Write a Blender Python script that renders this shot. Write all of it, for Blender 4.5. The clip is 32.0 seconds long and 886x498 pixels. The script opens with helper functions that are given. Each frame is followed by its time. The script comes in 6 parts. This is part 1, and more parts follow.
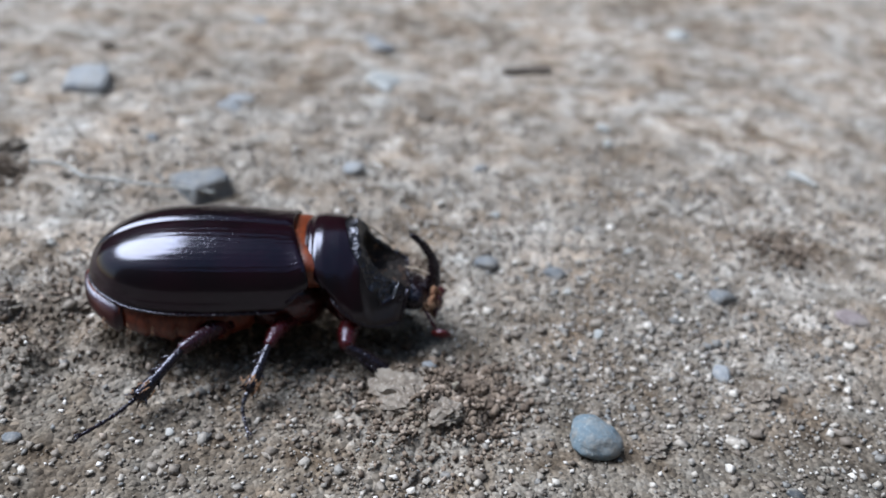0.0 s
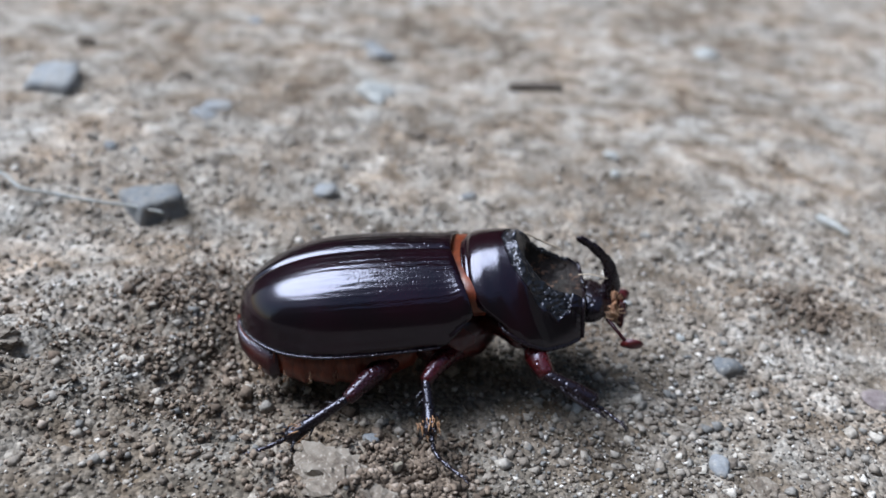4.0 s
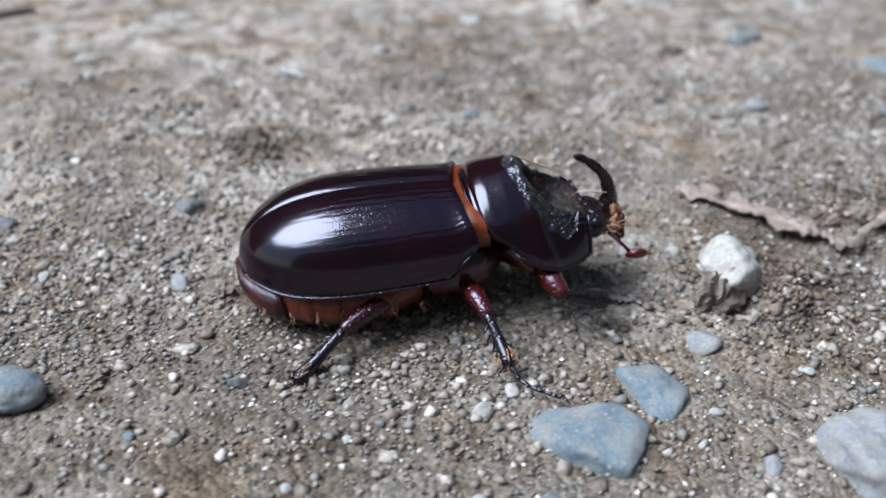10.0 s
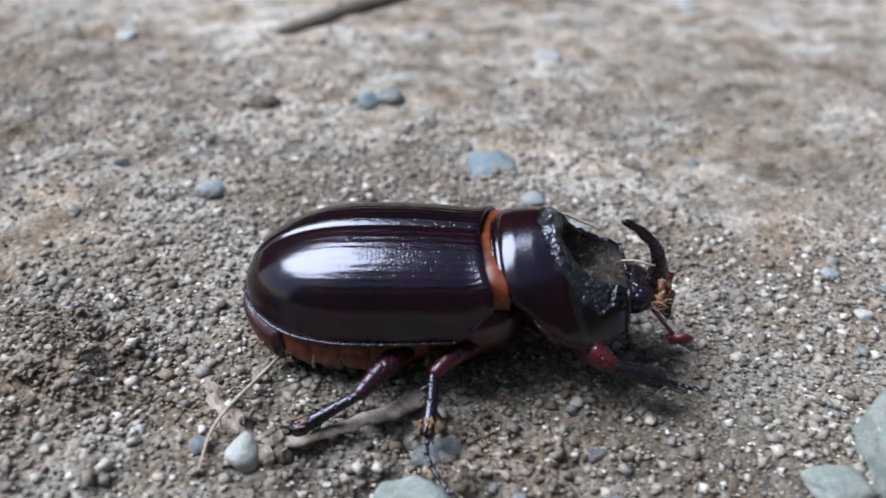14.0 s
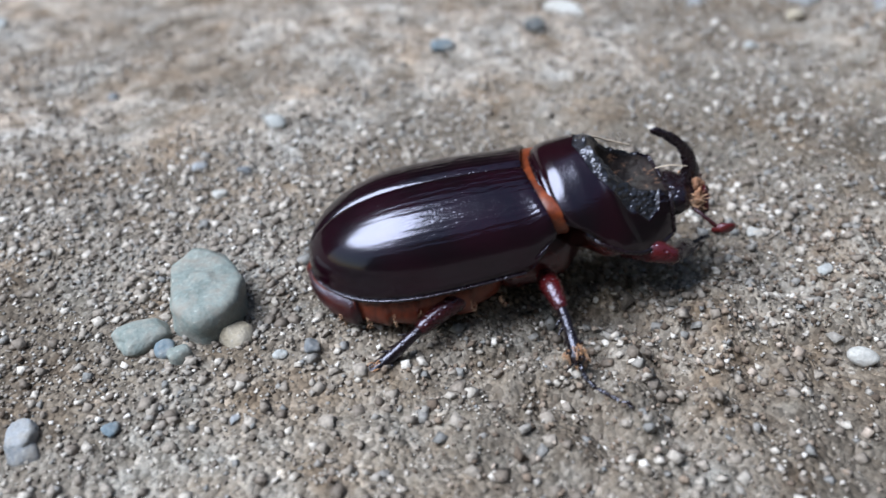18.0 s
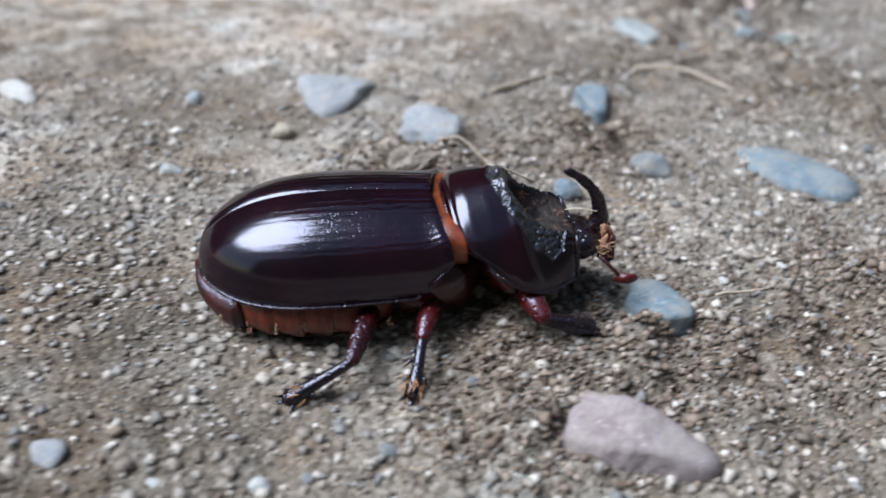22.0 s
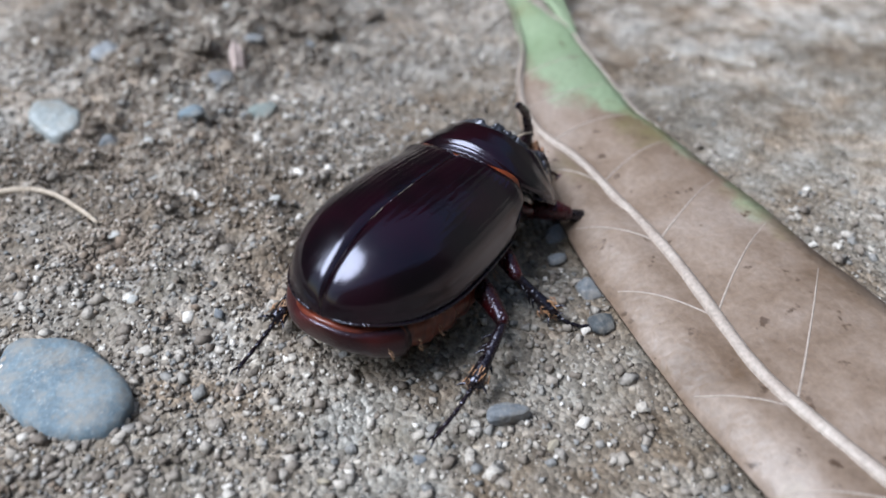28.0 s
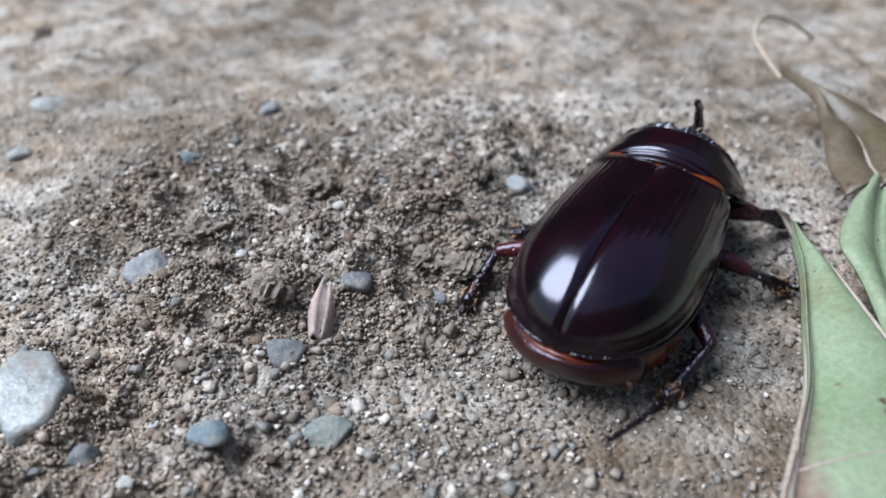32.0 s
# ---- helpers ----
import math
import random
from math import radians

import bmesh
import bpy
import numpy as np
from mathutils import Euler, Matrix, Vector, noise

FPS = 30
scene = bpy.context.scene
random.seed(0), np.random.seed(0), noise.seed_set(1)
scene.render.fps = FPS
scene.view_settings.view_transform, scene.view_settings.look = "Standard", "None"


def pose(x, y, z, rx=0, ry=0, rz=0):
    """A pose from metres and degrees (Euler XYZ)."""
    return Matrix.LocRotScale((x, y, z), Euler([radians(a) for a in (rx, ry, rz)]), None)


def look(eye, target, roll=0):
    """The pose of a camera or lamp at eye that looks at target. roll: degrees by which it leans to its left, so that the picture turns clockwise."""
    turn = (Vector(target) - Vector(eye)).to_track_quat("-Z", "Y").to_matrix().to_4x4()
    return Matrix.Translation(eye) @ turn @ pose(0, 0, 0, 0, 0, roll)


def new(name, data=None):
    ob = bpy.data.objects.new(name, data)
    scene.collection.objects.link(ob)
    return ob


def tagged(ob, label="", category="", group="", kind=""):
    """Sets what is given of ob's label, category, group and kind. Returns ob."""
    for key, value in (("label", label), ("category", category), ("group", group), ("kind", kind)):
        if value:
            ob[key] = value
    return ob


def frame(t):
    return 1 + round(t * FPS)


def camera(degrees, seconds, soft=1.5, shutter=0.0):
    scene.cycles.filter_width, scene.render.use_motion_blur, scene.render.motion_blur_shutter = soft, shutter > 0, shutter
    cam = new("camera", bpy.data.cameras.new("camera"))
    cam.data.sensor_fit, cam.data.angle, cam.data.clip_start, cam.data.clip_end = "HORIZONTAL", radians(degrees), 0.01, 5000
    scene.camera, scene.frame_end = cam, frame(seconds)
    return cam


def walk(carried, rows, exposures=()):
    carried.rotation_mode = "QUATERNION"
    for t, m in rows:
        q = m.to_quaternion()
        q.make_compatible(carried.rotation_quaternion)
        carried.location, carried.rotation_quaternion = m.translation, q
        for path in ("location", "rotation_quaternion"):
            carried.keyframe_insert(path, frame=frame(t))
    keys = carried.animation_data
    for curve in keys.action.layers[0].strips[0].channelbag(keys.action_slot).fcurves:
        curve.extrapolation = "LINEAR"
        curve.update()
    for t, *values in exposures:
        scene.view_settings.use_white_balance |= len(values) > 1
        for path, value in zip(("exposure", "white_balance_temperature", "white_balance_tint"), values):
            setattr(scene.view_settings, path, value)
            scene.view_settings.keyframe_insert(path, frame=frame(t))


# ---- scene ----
cam = camera(54.1, 32.0, soft=1.5, shutter=0.4)

# seconds, eye in cm, yaw, pitch and roll in degrees
PATH = [
    (0, 0.139, -0.487, 6.586, 0.92, -30.88, 3.48),
    (0.5, 0.080, -0.544, 6.557, 1.44, -30.27, 3.21),
    (1, -0.142, -0.474, 6.457, 1.78, -29.93, 3.15),
    (1.5, -0.835, -0.240, 6.438, 1.85, -29.81, 3.47),
    (2, -1.189, 1.046, 6.257, 2.90, -30.10, 3.82),
    (2.5, -1.803, 1.487, 6.469, 3.39, -30.11, 4.40),
    (3, -1.130, 1.755, 6.191, 4.11, -28.71, 3.25),
    (3.5, 0.551, 1.316, 6.300, 3.65, -30.83, 4.69),
    (5.5, 1.262, 1.077, 5.931, 0.48, -30.53, 3.06),
    (6, 2.362, 0.451, 5.840, -10.00, -29.80, 3.01),
    (6.5, 2.881, -0.226, 5.743, -16.99, -30.55, 2.66),
    (7, 2.807, -0.580, 5.663, -22.25, -31.51, 2.30),
    (7.5, 2.733, -0.660, 5.657, -23.48, -32.01, 2.07),
    (8, 2.629, -0.691, 5.646, -23.54, -32.19, 2.02),
    (8.5, 2.626, -0.699, 5.640, -23.61, -32.33, 2.10),
    (9, 2.699, -0.559, 5.642, -23.86, -32.80, 1.93),
    (9.5, 2.780, -0.538, 5.574, -23.62, -32.78, 2.09),
    (10, 3.145, -0.626, 5.868, -22.87, -33.12, 1.88),
    (10.5, 5.408, -0.251, 5.830, -16.07, -33.14, 1.10),
    (11, 7.460, -0.156, 5.685, -10.00, -33.34, 1.23),
    (11.5, 8.077, -0.124, 5.732, -4.71, -33.64, 1.61),
    (12, 10.310, 0.315, 5.638, -2.08, -33.64, 1.86),
    (12.5, 12.313, 0.562, 5.684, 0.41, -33.70, 1.33),
    (13, 13.739, 0.365, 5.737, -1.14, -33.57, 2.10),
    (13.5, 14.952, 0.093, 5.840, -1.63, -33.83, 2.14),
    (15.5, 17.466, -0.545, 6.024, -8.35, -36.01, -1.13),
    (16, 18.238, -0.996, 5.969, -13.07, -36.13, -0.92),
    (16.5, 18.527, -1.445, 6.045, -16.65, -36.15, -0.89),
    (17, 19.717, -2.436, 6.054, -20.37, -35.99, -0.79),
    (17.5, 19.662, -2.389, 5.973, -22.08, -36.14, -0.28),
    (18, 19.718, -2.380, 5.991, -22.75, -36.24, -0.61),
    (18.5, 21.509, -2.330, 6.215, -24.34, -36.97, -0.30),
    (19, 23.197, -2.470, 5.583, -26.39, -35.65, 2.83),
    (19.5, 24.128, -2.486, 5.549, -27.11, -35.47, 3.65),
    (20, 24.067, -2.396, 5.427, -27.12, -35.62, 4.14),
    (20.5, 24.146, -2.332, 5.543, -27.04, -35.55, 4.33),
    (21, 26.250, -2.139, 5.948, -24.95, -35.81, 3.96),
    (21.5, 27.587, -2.219, 5.900, -23.12, -35.85, 4.06),
    (22, 29.687, -1.958, 5.785, -21.24, -34.57, 4.24),
    (22.5, 31.095, -2.112, 5.720, -20.70, -34.40, 4.20),
    (23, 32.254, -2.027, 5.442, -20.66, -34.53, 4.09),
    (23.5, 32.734, -1.459, 5.526, -20.62, -34.54, 4.12),
    (24, 33.421, -1.468, 5.454, -21.57, -34.55, 4.29),
    (24.5, 33.970, -1.485, 5.486, -23.38, -34.61, 3.45),
    (25, 34.803, -1.660, 5.462, -27.33, -34.49, 3.97),
    (25.5, 35.178, -1.579, 5.559, -27.71, -34.58, 4.00),
    (26, 35.815, -1.312, 5.537, -27.92, -34.60, 4.40),
    (26.5, 36.602, -1.149, 5.625, -28.21, -34.32, 4.28),
    (28.5, 38.893, 0.548, 6.334, -26.52, -37.98, 1.15),
    (29, 38.876, 1.473, 6.547, -24.41, -37.85, 5.03),
    (29.5, 39.047, 1.176, 6.774, -23.79, -36.70, 0.53),
    (30, 38.998, 2.110, 6.808, -23.17, -36.19, 4.17),
    (30.5, 39.568, 3.175, 6.717, -15.68, -36.52, 2.34),
    (31, 40.539, 4.467, 6.412, -13.39, -36.83, 1.67),
    (31.5, 41.284, 5.270, 6.287, -10.35, -37.30, 1.00),
    (32, 41.608, 5.606, 6.149, -8.99, -37.45, 0.48),
]
CM = 0.01
walk(cam, [(t, pose(x * CM, y * CM, z * CM, 90 + p, 0, w) @ pose(0, 0, 0, 0, 0, r)) for t, x, y, z, w, p, r in PATH],
     exposures=[(0, 0.92), (5, 0.93), (8, 1.0), (16, 1.06), (24, 1.13), (28, 1.0), (32, 0.96)])
cam.data.dof.use_dof = True
cam.data.dof.focus_distance = 0.087
cam.data.dof.aperture_fstop = 21.0

# ---- light: an overcast day in open shade ----
world = bpy.data.worlds.new("world")
scene.world = world
world.use_nodes = True
wn = world.node_tree.nodes
sky = wn.new("ShaderNodeTexSky")
sky.sky_type, sky.sun_disc = "NISHITA", False
sky.sun_elevation, sky.sun_rotation = radians(56), radians(275)
sky.air_density, sky.dust_density, sky.ozone_density = 1.6, 1.0, 2.0
wn["Background"].inputs["Strength"].default_value = 0.065
world.node_tree.links.new(sky.outputs[0], wn["Background"].inputs[0])
sun = new("sun", bpy.data.lights.new("sun", "SUN"))
sun.data.energy, sun.data.angle, sun.data.color = 5.05, radians(46), (0.78, 0.875, 1.0)
sun.matrix_world = look((-0.54, 0.18, 0.82), (0, 0, 0))


# ---- materials ----
def material(name):
    m = bpy.data.materials.new(name)
    m.use_nodes = True
    return m, m.node_tree.nodes, m.node_tree.links, m.node_tree.nodes["Principled BSDF"]


def node(nodes, kind, **values):
    n = nodes.new("ShaderNode" + kind)
    for key, value in values.items():
        if key in n.inputs:
            n.inputs[key].default_value = value
    return n


def ramp(nodes, stops, interp="LINEAR"):
    n = nodes.new("ShaderNodeValToRGB")
    n.color_ramp.interpolation = interp
    e = n.color_ramp.elements
    while len(e) < len(stops):
        e.new(0.5)
    for k, (p, c) in zip(e, stops):
        k.position, k.color = p, (*c, 1)
    return n


def mixer(nodes, links, fac, a, b, blend="MIX"):
    n = nodes.new("ShaderNodeMix")
    n.data_type, n.blend_type = "RGBA", blend
    for socket, value in ((n.inputs[0], fac), (n.inputs[6], a), (n.inputs[7], b)):
        if isinstance(value, (int, float)):
            socket.default_value = value
        elif isinstance(value, tuple):
            socket.default_value = (*value, 1)
        else:
            links.new(value, socket)
    return n.outputs[2]


def bumped(nodes, links, bsdf, height, distance, strength=1.0, normal=None):
    b = node(nodes, "Bump", Strength=strength, Distance=distance)
    links.new(height, b.inputs["Height"])
    if normal is not None:
        links.new(normal, b.inputs["Normal"])
    links.new(b.outputs[0], bsdf.inputs["Normal"])
    return b.outputs[0]


def stone(name, dark, light, fleck=(0.34, 0.33, 0.31), rough=0.8, grain=900, flecks=0.62, dust=0.75, gloss=0.5):
    """Stone with a blotchy body, fine grain and scattered flecks, dusty in the hollows."""
    m, n, l, bsdf = material(name)
    co = n.new("ShaderNodeTexCoord").outputs["Object"]
    big = node(n, "TexNoise", Scale=260.0, Detail=5.0, Roughness=0.62)
    fine = node(n, "TexNoise", Scale=float(grain) * 2.2, Detail=4.0, Roughness=0.7)
    for t in (big, fine):
        l.new(co, t.inputs["Vector"])
    body = ramp(n, [(0.32, dark), (0.68, light)])
    l.new(big.outputs[0], body.inputs[0])
    spots = ramp(n, [(flecks, (0, 0, 0)), (flecks + 0.08, (1, 1, 1))])
    l.new(fine.outputs[0], spots.inputs[0])
    shade = ramp(n, [(0.3, (0.72, 0.72, 0.72)), (0.7, (1.15, 1.15, 1.15))])
    l.new(fine.outputs[0], shade.inputs[0])
    c = mixer(n, l, 1.0, body.outputs[0], shade.outputs[0], "MULTIPLY")
    c = mixer(n, l, spots.outputs[0], c, fleck)
    film = node(n, "TexNoise", Scale=430.0, Detail=6.0, Roughness=0.72)
    l.new(co, film.inputs["Vector"])
    dusted = ramp(n, [(0.44, (0, 0, 0)), (0.66, (dust, dust, dust))])
    l.new(film.outputs[0], dusted.inputs[0])
    c = mixer(n, l, dusted.outputs[0], c, (0.2, 0.172, 0.142))
    l.new(c, bsdf.inputs["Base Color"])
    bsdf.inputs["Roughness"].default_value = rough
    bsdf.inputs["Specular IOR Level"].default_value = gloss
    b = bumped(n, l, bsdf, big.outputs[0], 0.0006, 0.6)
    bumped(n, l, bsdf, fine.outputs[0], 0.00012, 0.7, b)
    return m


def soil():
    """Packed earth: grey-brown dust, gritty at half a millimetre, with darker loose patches."""
    m, n, l, bsdf = material("packed_earth")
    co = n.new("ShaderNodeTexCoord").outputs["Object"]
    patch = node(n, "TexNoise", Scale=26.0, Detail=5.0, Roughness=0.6)
    mid = node(n, "TexNoise", Scale=210.0, Detail=5.0, Roughness=0.65)
    grit = node(n, "TexVoronoi", Scale=1500.0)
    grit2 = node(n, "TexVoronoi", Scale=2900.0)
    fine = node(n, "TexNoise", Scale=3800.0, Detail=3.0, Roughness=0.7)
    for t in (patch, mid, grit, grit2, fine):
        l.new(co, t.inputs["Vector"])
    base = ramp(n, [(0.3, (0.0768, 0.0661, 0.0561)), (0.48, (0.148, 0.136, 0.124)), (0.7, (0.236, 0.227, 0.216))])
    l.new(patch.outputs[0], base.inputs[0])
    hue = node(n, "TexNoise", Scale=75.0, Detail=6.0, Roughness=0.7)
    l.new(co, hue.inputs["Vector"])
    hues = ramp(n, [(0.36, (0.96, 0.77, 0.6)), (0.5, (1.1, 1.0, 0.89)), (0.64, (1.14, 1.12, 1.07))])
    l.new(hue.outputs[0], hues.inputs[0])
    # beyond the gritty strip the earth is trodden smooth and dusty
    sep = n.new("ShaderNodeSeparateXYZ")
    l.new(co, sep.inputs[0])
    wander = node(n, "Math")
    wander.operation = "MULTIPLY_ADD"
    wander.inputs[1].default_value = 0.09
    l.new(patch.outputs[0], wander.inputs[0])
    l.new(sep.outputs[1], wander.inputs[2])
    dusty = ramp(n, [(0.105, (0, 0, 0)), (0.16, (1, 1, 1))])
    l.new(wander.outputs[0], dusty.inputs[0])
    dust = ramp(n, [(0.32, (0.139, 0.125, 0.115)), (0.5, (0.234, 0.217, 0.205)), (0.68, (0.328, 0.314, 0.303))])
    l.new(mid.outputs[0], dust.inputs[0])
    # paler and darker trodden patches
    worn = ramp(n, [(0.36, (0.66, 0.62, 0.58)), (0.5, (1.0, 1.0, 1.0)), (0.64, (1.3, 1.3, 1.31))])
    l.new(patch.outputs[0], worn.inputs[0])
    trodden = mixer(n, l, 1.0, dust.outputs[0], worn.outputs[0], "MULTIPLY")
    based = mixer(n, l, dusty.outputs[0], base.outputs[0], trodden)
    c1 = ramp(n, [(0.0, (0.3, 0.28, 0.26)), (0.25, (0.62, 0.59, 0.56)), (0.6, (1.0, 0.98, 0.95)), (0.84, (1.25, 1.25, 1.24)), (1.0, (2.3, 2.3, 2.3))])
    l.new(grit.outputs["Color"], c1.inputs[0])
    calm = node(n, "Math")
    calm.operation = "MULTIPLY_ADD"
    calm.inputs[1].default_value, calm.inputs[2].default_value = -0.4, 0.85
    l.new(dusty.outputs[0], calm.inputs[0])
    c = mixer(n, l, calm.outputs[0], based, c1.outputs[0], "MULTIPLY")
    c2 = ramp(n, [(0.0, (0.6, 0.58, 0.56)), (0.5, (1, 1, 1)), (1.0, (1.5, 1.5, 1.5))])
    l.new(grit2.outputs["Color"], c2.inputs[0])
    c = mixer(n, l, 0.6, c, c2.outputs[0], "MULTIPLY")
    stain = ramp(n, [(0.34, (0.62, 0.57, 0.5)), (0.52, (1, 1, 1))])
    l.new(mid.outputs[0], stain.inputs[0])
    c = mixer(n, l, 0.8, c, stain.outputs[0], "MULTIPLY")
    c = mixer(n, l, 1.0, c, hues.outputs[0], "MULTIPLY")
    l.new(c, bsdf.inputs["Base Color"])
    bsdf.inputs["Roughness"].default_value = 0.92
    bsdf.inputs["Specular IOR Level"].default_value = 0.25
    b = bumped(n, l, bsdf, mid.outputs[0], 0.0011, 0.8)
    inv = node(n, "Math")
    inv.operation = "SUBTRACT"
    inv.inputs[0].default_value = 1.0
    l.new(grit.outputs["Distance"], inv.inputs[1])
    b = bumped(n, l, bsdf, inv.outputs[0], 0.00045, 0.9, b)
    bumped(n, l, bsdf, fine.outputs[0], 0.00015, 0.6, b)
    return m


def grains(name, stops, rough=0.75):
    """Loose grains, each with a colour of its own."""
    m, n, l, bsdf = material(name)
    geo = n.new("ShaderNodeNewGeometry")
    body = ramp(n, stops)
    l.new(geo.outputs["Random Per Island"], body.inputs[0])
    fine = node(n, "TexNoise", Scale=2600.0, Detail=3.0)
    l.new(n.new("ShaderNodeTexCoord").outputs["Object"], fine.inputs["Vector"])
    tone = ramp(n, [(0.3, (0.7, 0.69, 0.67)), (0.7, (1.12, 1.12, 1.12))])
    l.new(fine.outputs[0], tone.inputs[0])
    l.new(mixer(n, l, 1.0, body.outputs[0], tone.outputs[0], "MULTIPLY"), bsdf.inputs["Base Color"])
    bsdf.inputs["Roughness"].default_value = rough
    bumped(n, l, bsdf, fine.outputs[0], 0.0002, 0.6)
    return m


def chitin(name, dark, light, rough=0.16, striae=0.0, pits=0.0, coat=0.25, pit_scale=2600.0, coat_rough=0.07):
    """Polished beetle shell: nearly black, wine red where thin, with fine lines and pits."""
    m, n, l, bsdf = material(name)
    tc = n.new("ShaderNodeTexCoord")
    blot = node(n, "TexNoise", Scale=170.0, Detail=3.0)
    l.new(tc.outputs["Object"], blot.inputs["Vector"])
    body = ramp(n, [(0.35, dark), (0.65, light)])
    l.new(blot.outputs[0], body.inputs[0])
    l.new(body.outputs[0], bsdf.inputs["Base Color"])
    dust = node(n, "TexNoise", Scale=1300.0, Detail=5.0, Roughness=0.7)
    l.new(tc.outputs["Object"], dust.inputs["Vector"])
    gloss = ramp(n, [(0.4, (rough, rough, rough)), (0.75, (rough + 0.06,) * 3)])
    l.new(dust.outputs[0], gloss.inputs[0])
    l.new(gloss.outputs[0], bsdf.inputs["Roughness"])
    bsdf.inputs["IOR"].default_value = 1.55
    bsdf.inputs["Specular Tint"].default_value = (0.83, 0.83, 1.0, 1)
    bsdf.inputs["Coat Weight"].default_value = coat
    bsdf.inputs["Coat IOR"].default_value = 1.4
    bsdf.inputs["Coat Roughness"].default_value = coat_rough
    normal = None
    if striae:
        sep = n.new("ShaderNodeSeparateXYZ")
        l.new(tc.outputs["UV"], sep.inputs[0])
        wob = node(n, "TexNoise", Scale=700.0, Detail=2.0)
        l.new(tc.outputs["Object"], wob.inputs["Vector"])
        mul = node(n, "Math")
        mul.operation = "MULTIPLY_ADD"
        mul.inputs[1].default_value = 100.0
        l.new(sep.outputs[1], mul.inputs[0])
        w = node(n, "Math")
        w.operation = "MULTIPLY"
        w.inputs[1].default_value = 2.5
        l.new(wob.outputs[0], w.inputs[0])
        l.new(w.outputs[0], mul.inputs[2])
        s = node(n, "Math")
        s.operation = "SINE"
        l.new(mul.outputs[0], s.inputs[0])
        fade = ramp(n, [(0.0, (1, 1, 1)), (0.62, (0.55, 0.55, 0.55)), (0.8, (0.1, 0.1, 0.1))])
        l.new(sep.outputs[1], fade.inputs[0])
        front = ramp(n, [(0.24, (0.06, 0.06, 0.06)), (0.6, (1, 1, 1))])
        l.new(sep.outputs[0], front.inputs[0])
        h = node(n, "Math")
        h.operation = "MULTIPLY"
        l.new(s.outputs[0], h.inputs[0])
        l.new(mixer(n, l, 1.0, fade.outputs[0], front.outputs[0], "MULTIPLY"), h.inputs[1])
        normal = bumped(n, l, bsdf, h.outputs[0], striae, 0.6)
    if pits:
        v = node(n, "TexVoronoi", Scale=1.0 if striae else pit_scale)
        if striae:
            # the pits stand in rows along the lines
            rows = n.new("ShaderNodeMapping")
            rows.inputs["Scale"].default_value = (62.0, 42.0, 1.0)
            l.new(tc.outputs["UV"], rows.inputs[0])
            l.new(rows.outputs[0], v.inputs["Vector"])
            v.inputs["Randomness"].default_value = 0.75
        else:
            l.new(tc.outputs["Object"], v.inputs["Vector"])
        p = ramp(n, [(0.1, (0, 0, 0)), (0.42, (1, 1, 1))])
        l.new(v.outputs["Distance"], p.inputs[0])
        depth = p.outputs[0]
        if striae:
            depth = mixer(n, l, 1.0, depth, mixer(n, l, 1.0, fade.outputs[0], front.outputs[0], "MULTIPLY"), "MULTIPLY")
        normal = bumped(n, l, bsdf, depth, pits, 0.7, normal)
    if striae:
        # fine wrinkles that run with the lines
        run = n.new("ShaderNodeMapping")
        run.inputs["Scale"].default_value = (15.0, 40.0, 1.0)
        l.new(tc.outputs["UV"], run.inputs[0])
        wrinkle = node(n, "TexNoise", Scale=1.0, Detail=1.0, Roughness=0.5)
        l.new(run.outputs[0], wrinkle.inputs["Vector"])
        fold = mixer(n, l, 1.0, wrinkle.outputs[0], mixer(n, l, 1.0, fade.outputs[0], front.outputs[0], "MULTIPLY"), "MULTIPLY")
        normal = bumped(n, l, bsdf, fold, 0.000065, 0.7, normal)
    bumped(n, l, bsdf, dust.outputs[0], 0.000012, 0.3, normal)
    return m


def fibre(name, dark, light, rough=0.8, scale=(300, 300, 300), bump=0.0004, thin=0.0):
    """Dry plant matter, streaked along one axis."""
    m, n, l, bsdf = material(name)
    co = n.new("ShaderNodeTexCoord").outputs["Object"]
    mp = n.new("ShaderNodeMapping")
    mp.inputs["Scale"].default_value = scale
    l.new(co, mp.inputs[0])
    a = node(n, "TexNoise", Scale=1.0, Detail=6.0, Roughness=0.65)
    b = node(n, "TexNoise", Scale=6.0, Detail=3.0)
    for t in (a, b):
        l.new(mp.outputs[0], t.inputs["Vector"])
    body = ramp(n, [(0.33, dark), (0.66, light)])
    l.new(a.outputs[0], body.inputs[0])
    tone = ramp(n, [(0.3, (0.75, 0.74, 0.72)), (0.7, (1.1, 1.1, 1.1))])
    l.new(b.outputs[0], tone.inputs[0])
    l.new(mixer(n, l, 1.0, body.outputs[0], tone.outputs[0], "MULTIPLY"), bsdf.inputs["Base Color"])
    bsdf.inputs["Roughness"].default_value = rough
    if thin:
        bsdf.inputs["Transmission Weight"].default_value = 0.0
        bsdf.inputs["Subsurface Weight"].default_value = thin
        bsdf.inputs["Subsurface Radius"].default_value = (0.0008, 0.0006, 0.0003)
    bumped(n, l, bsdf, a.outputs[0], bump, 0.7)
    return m


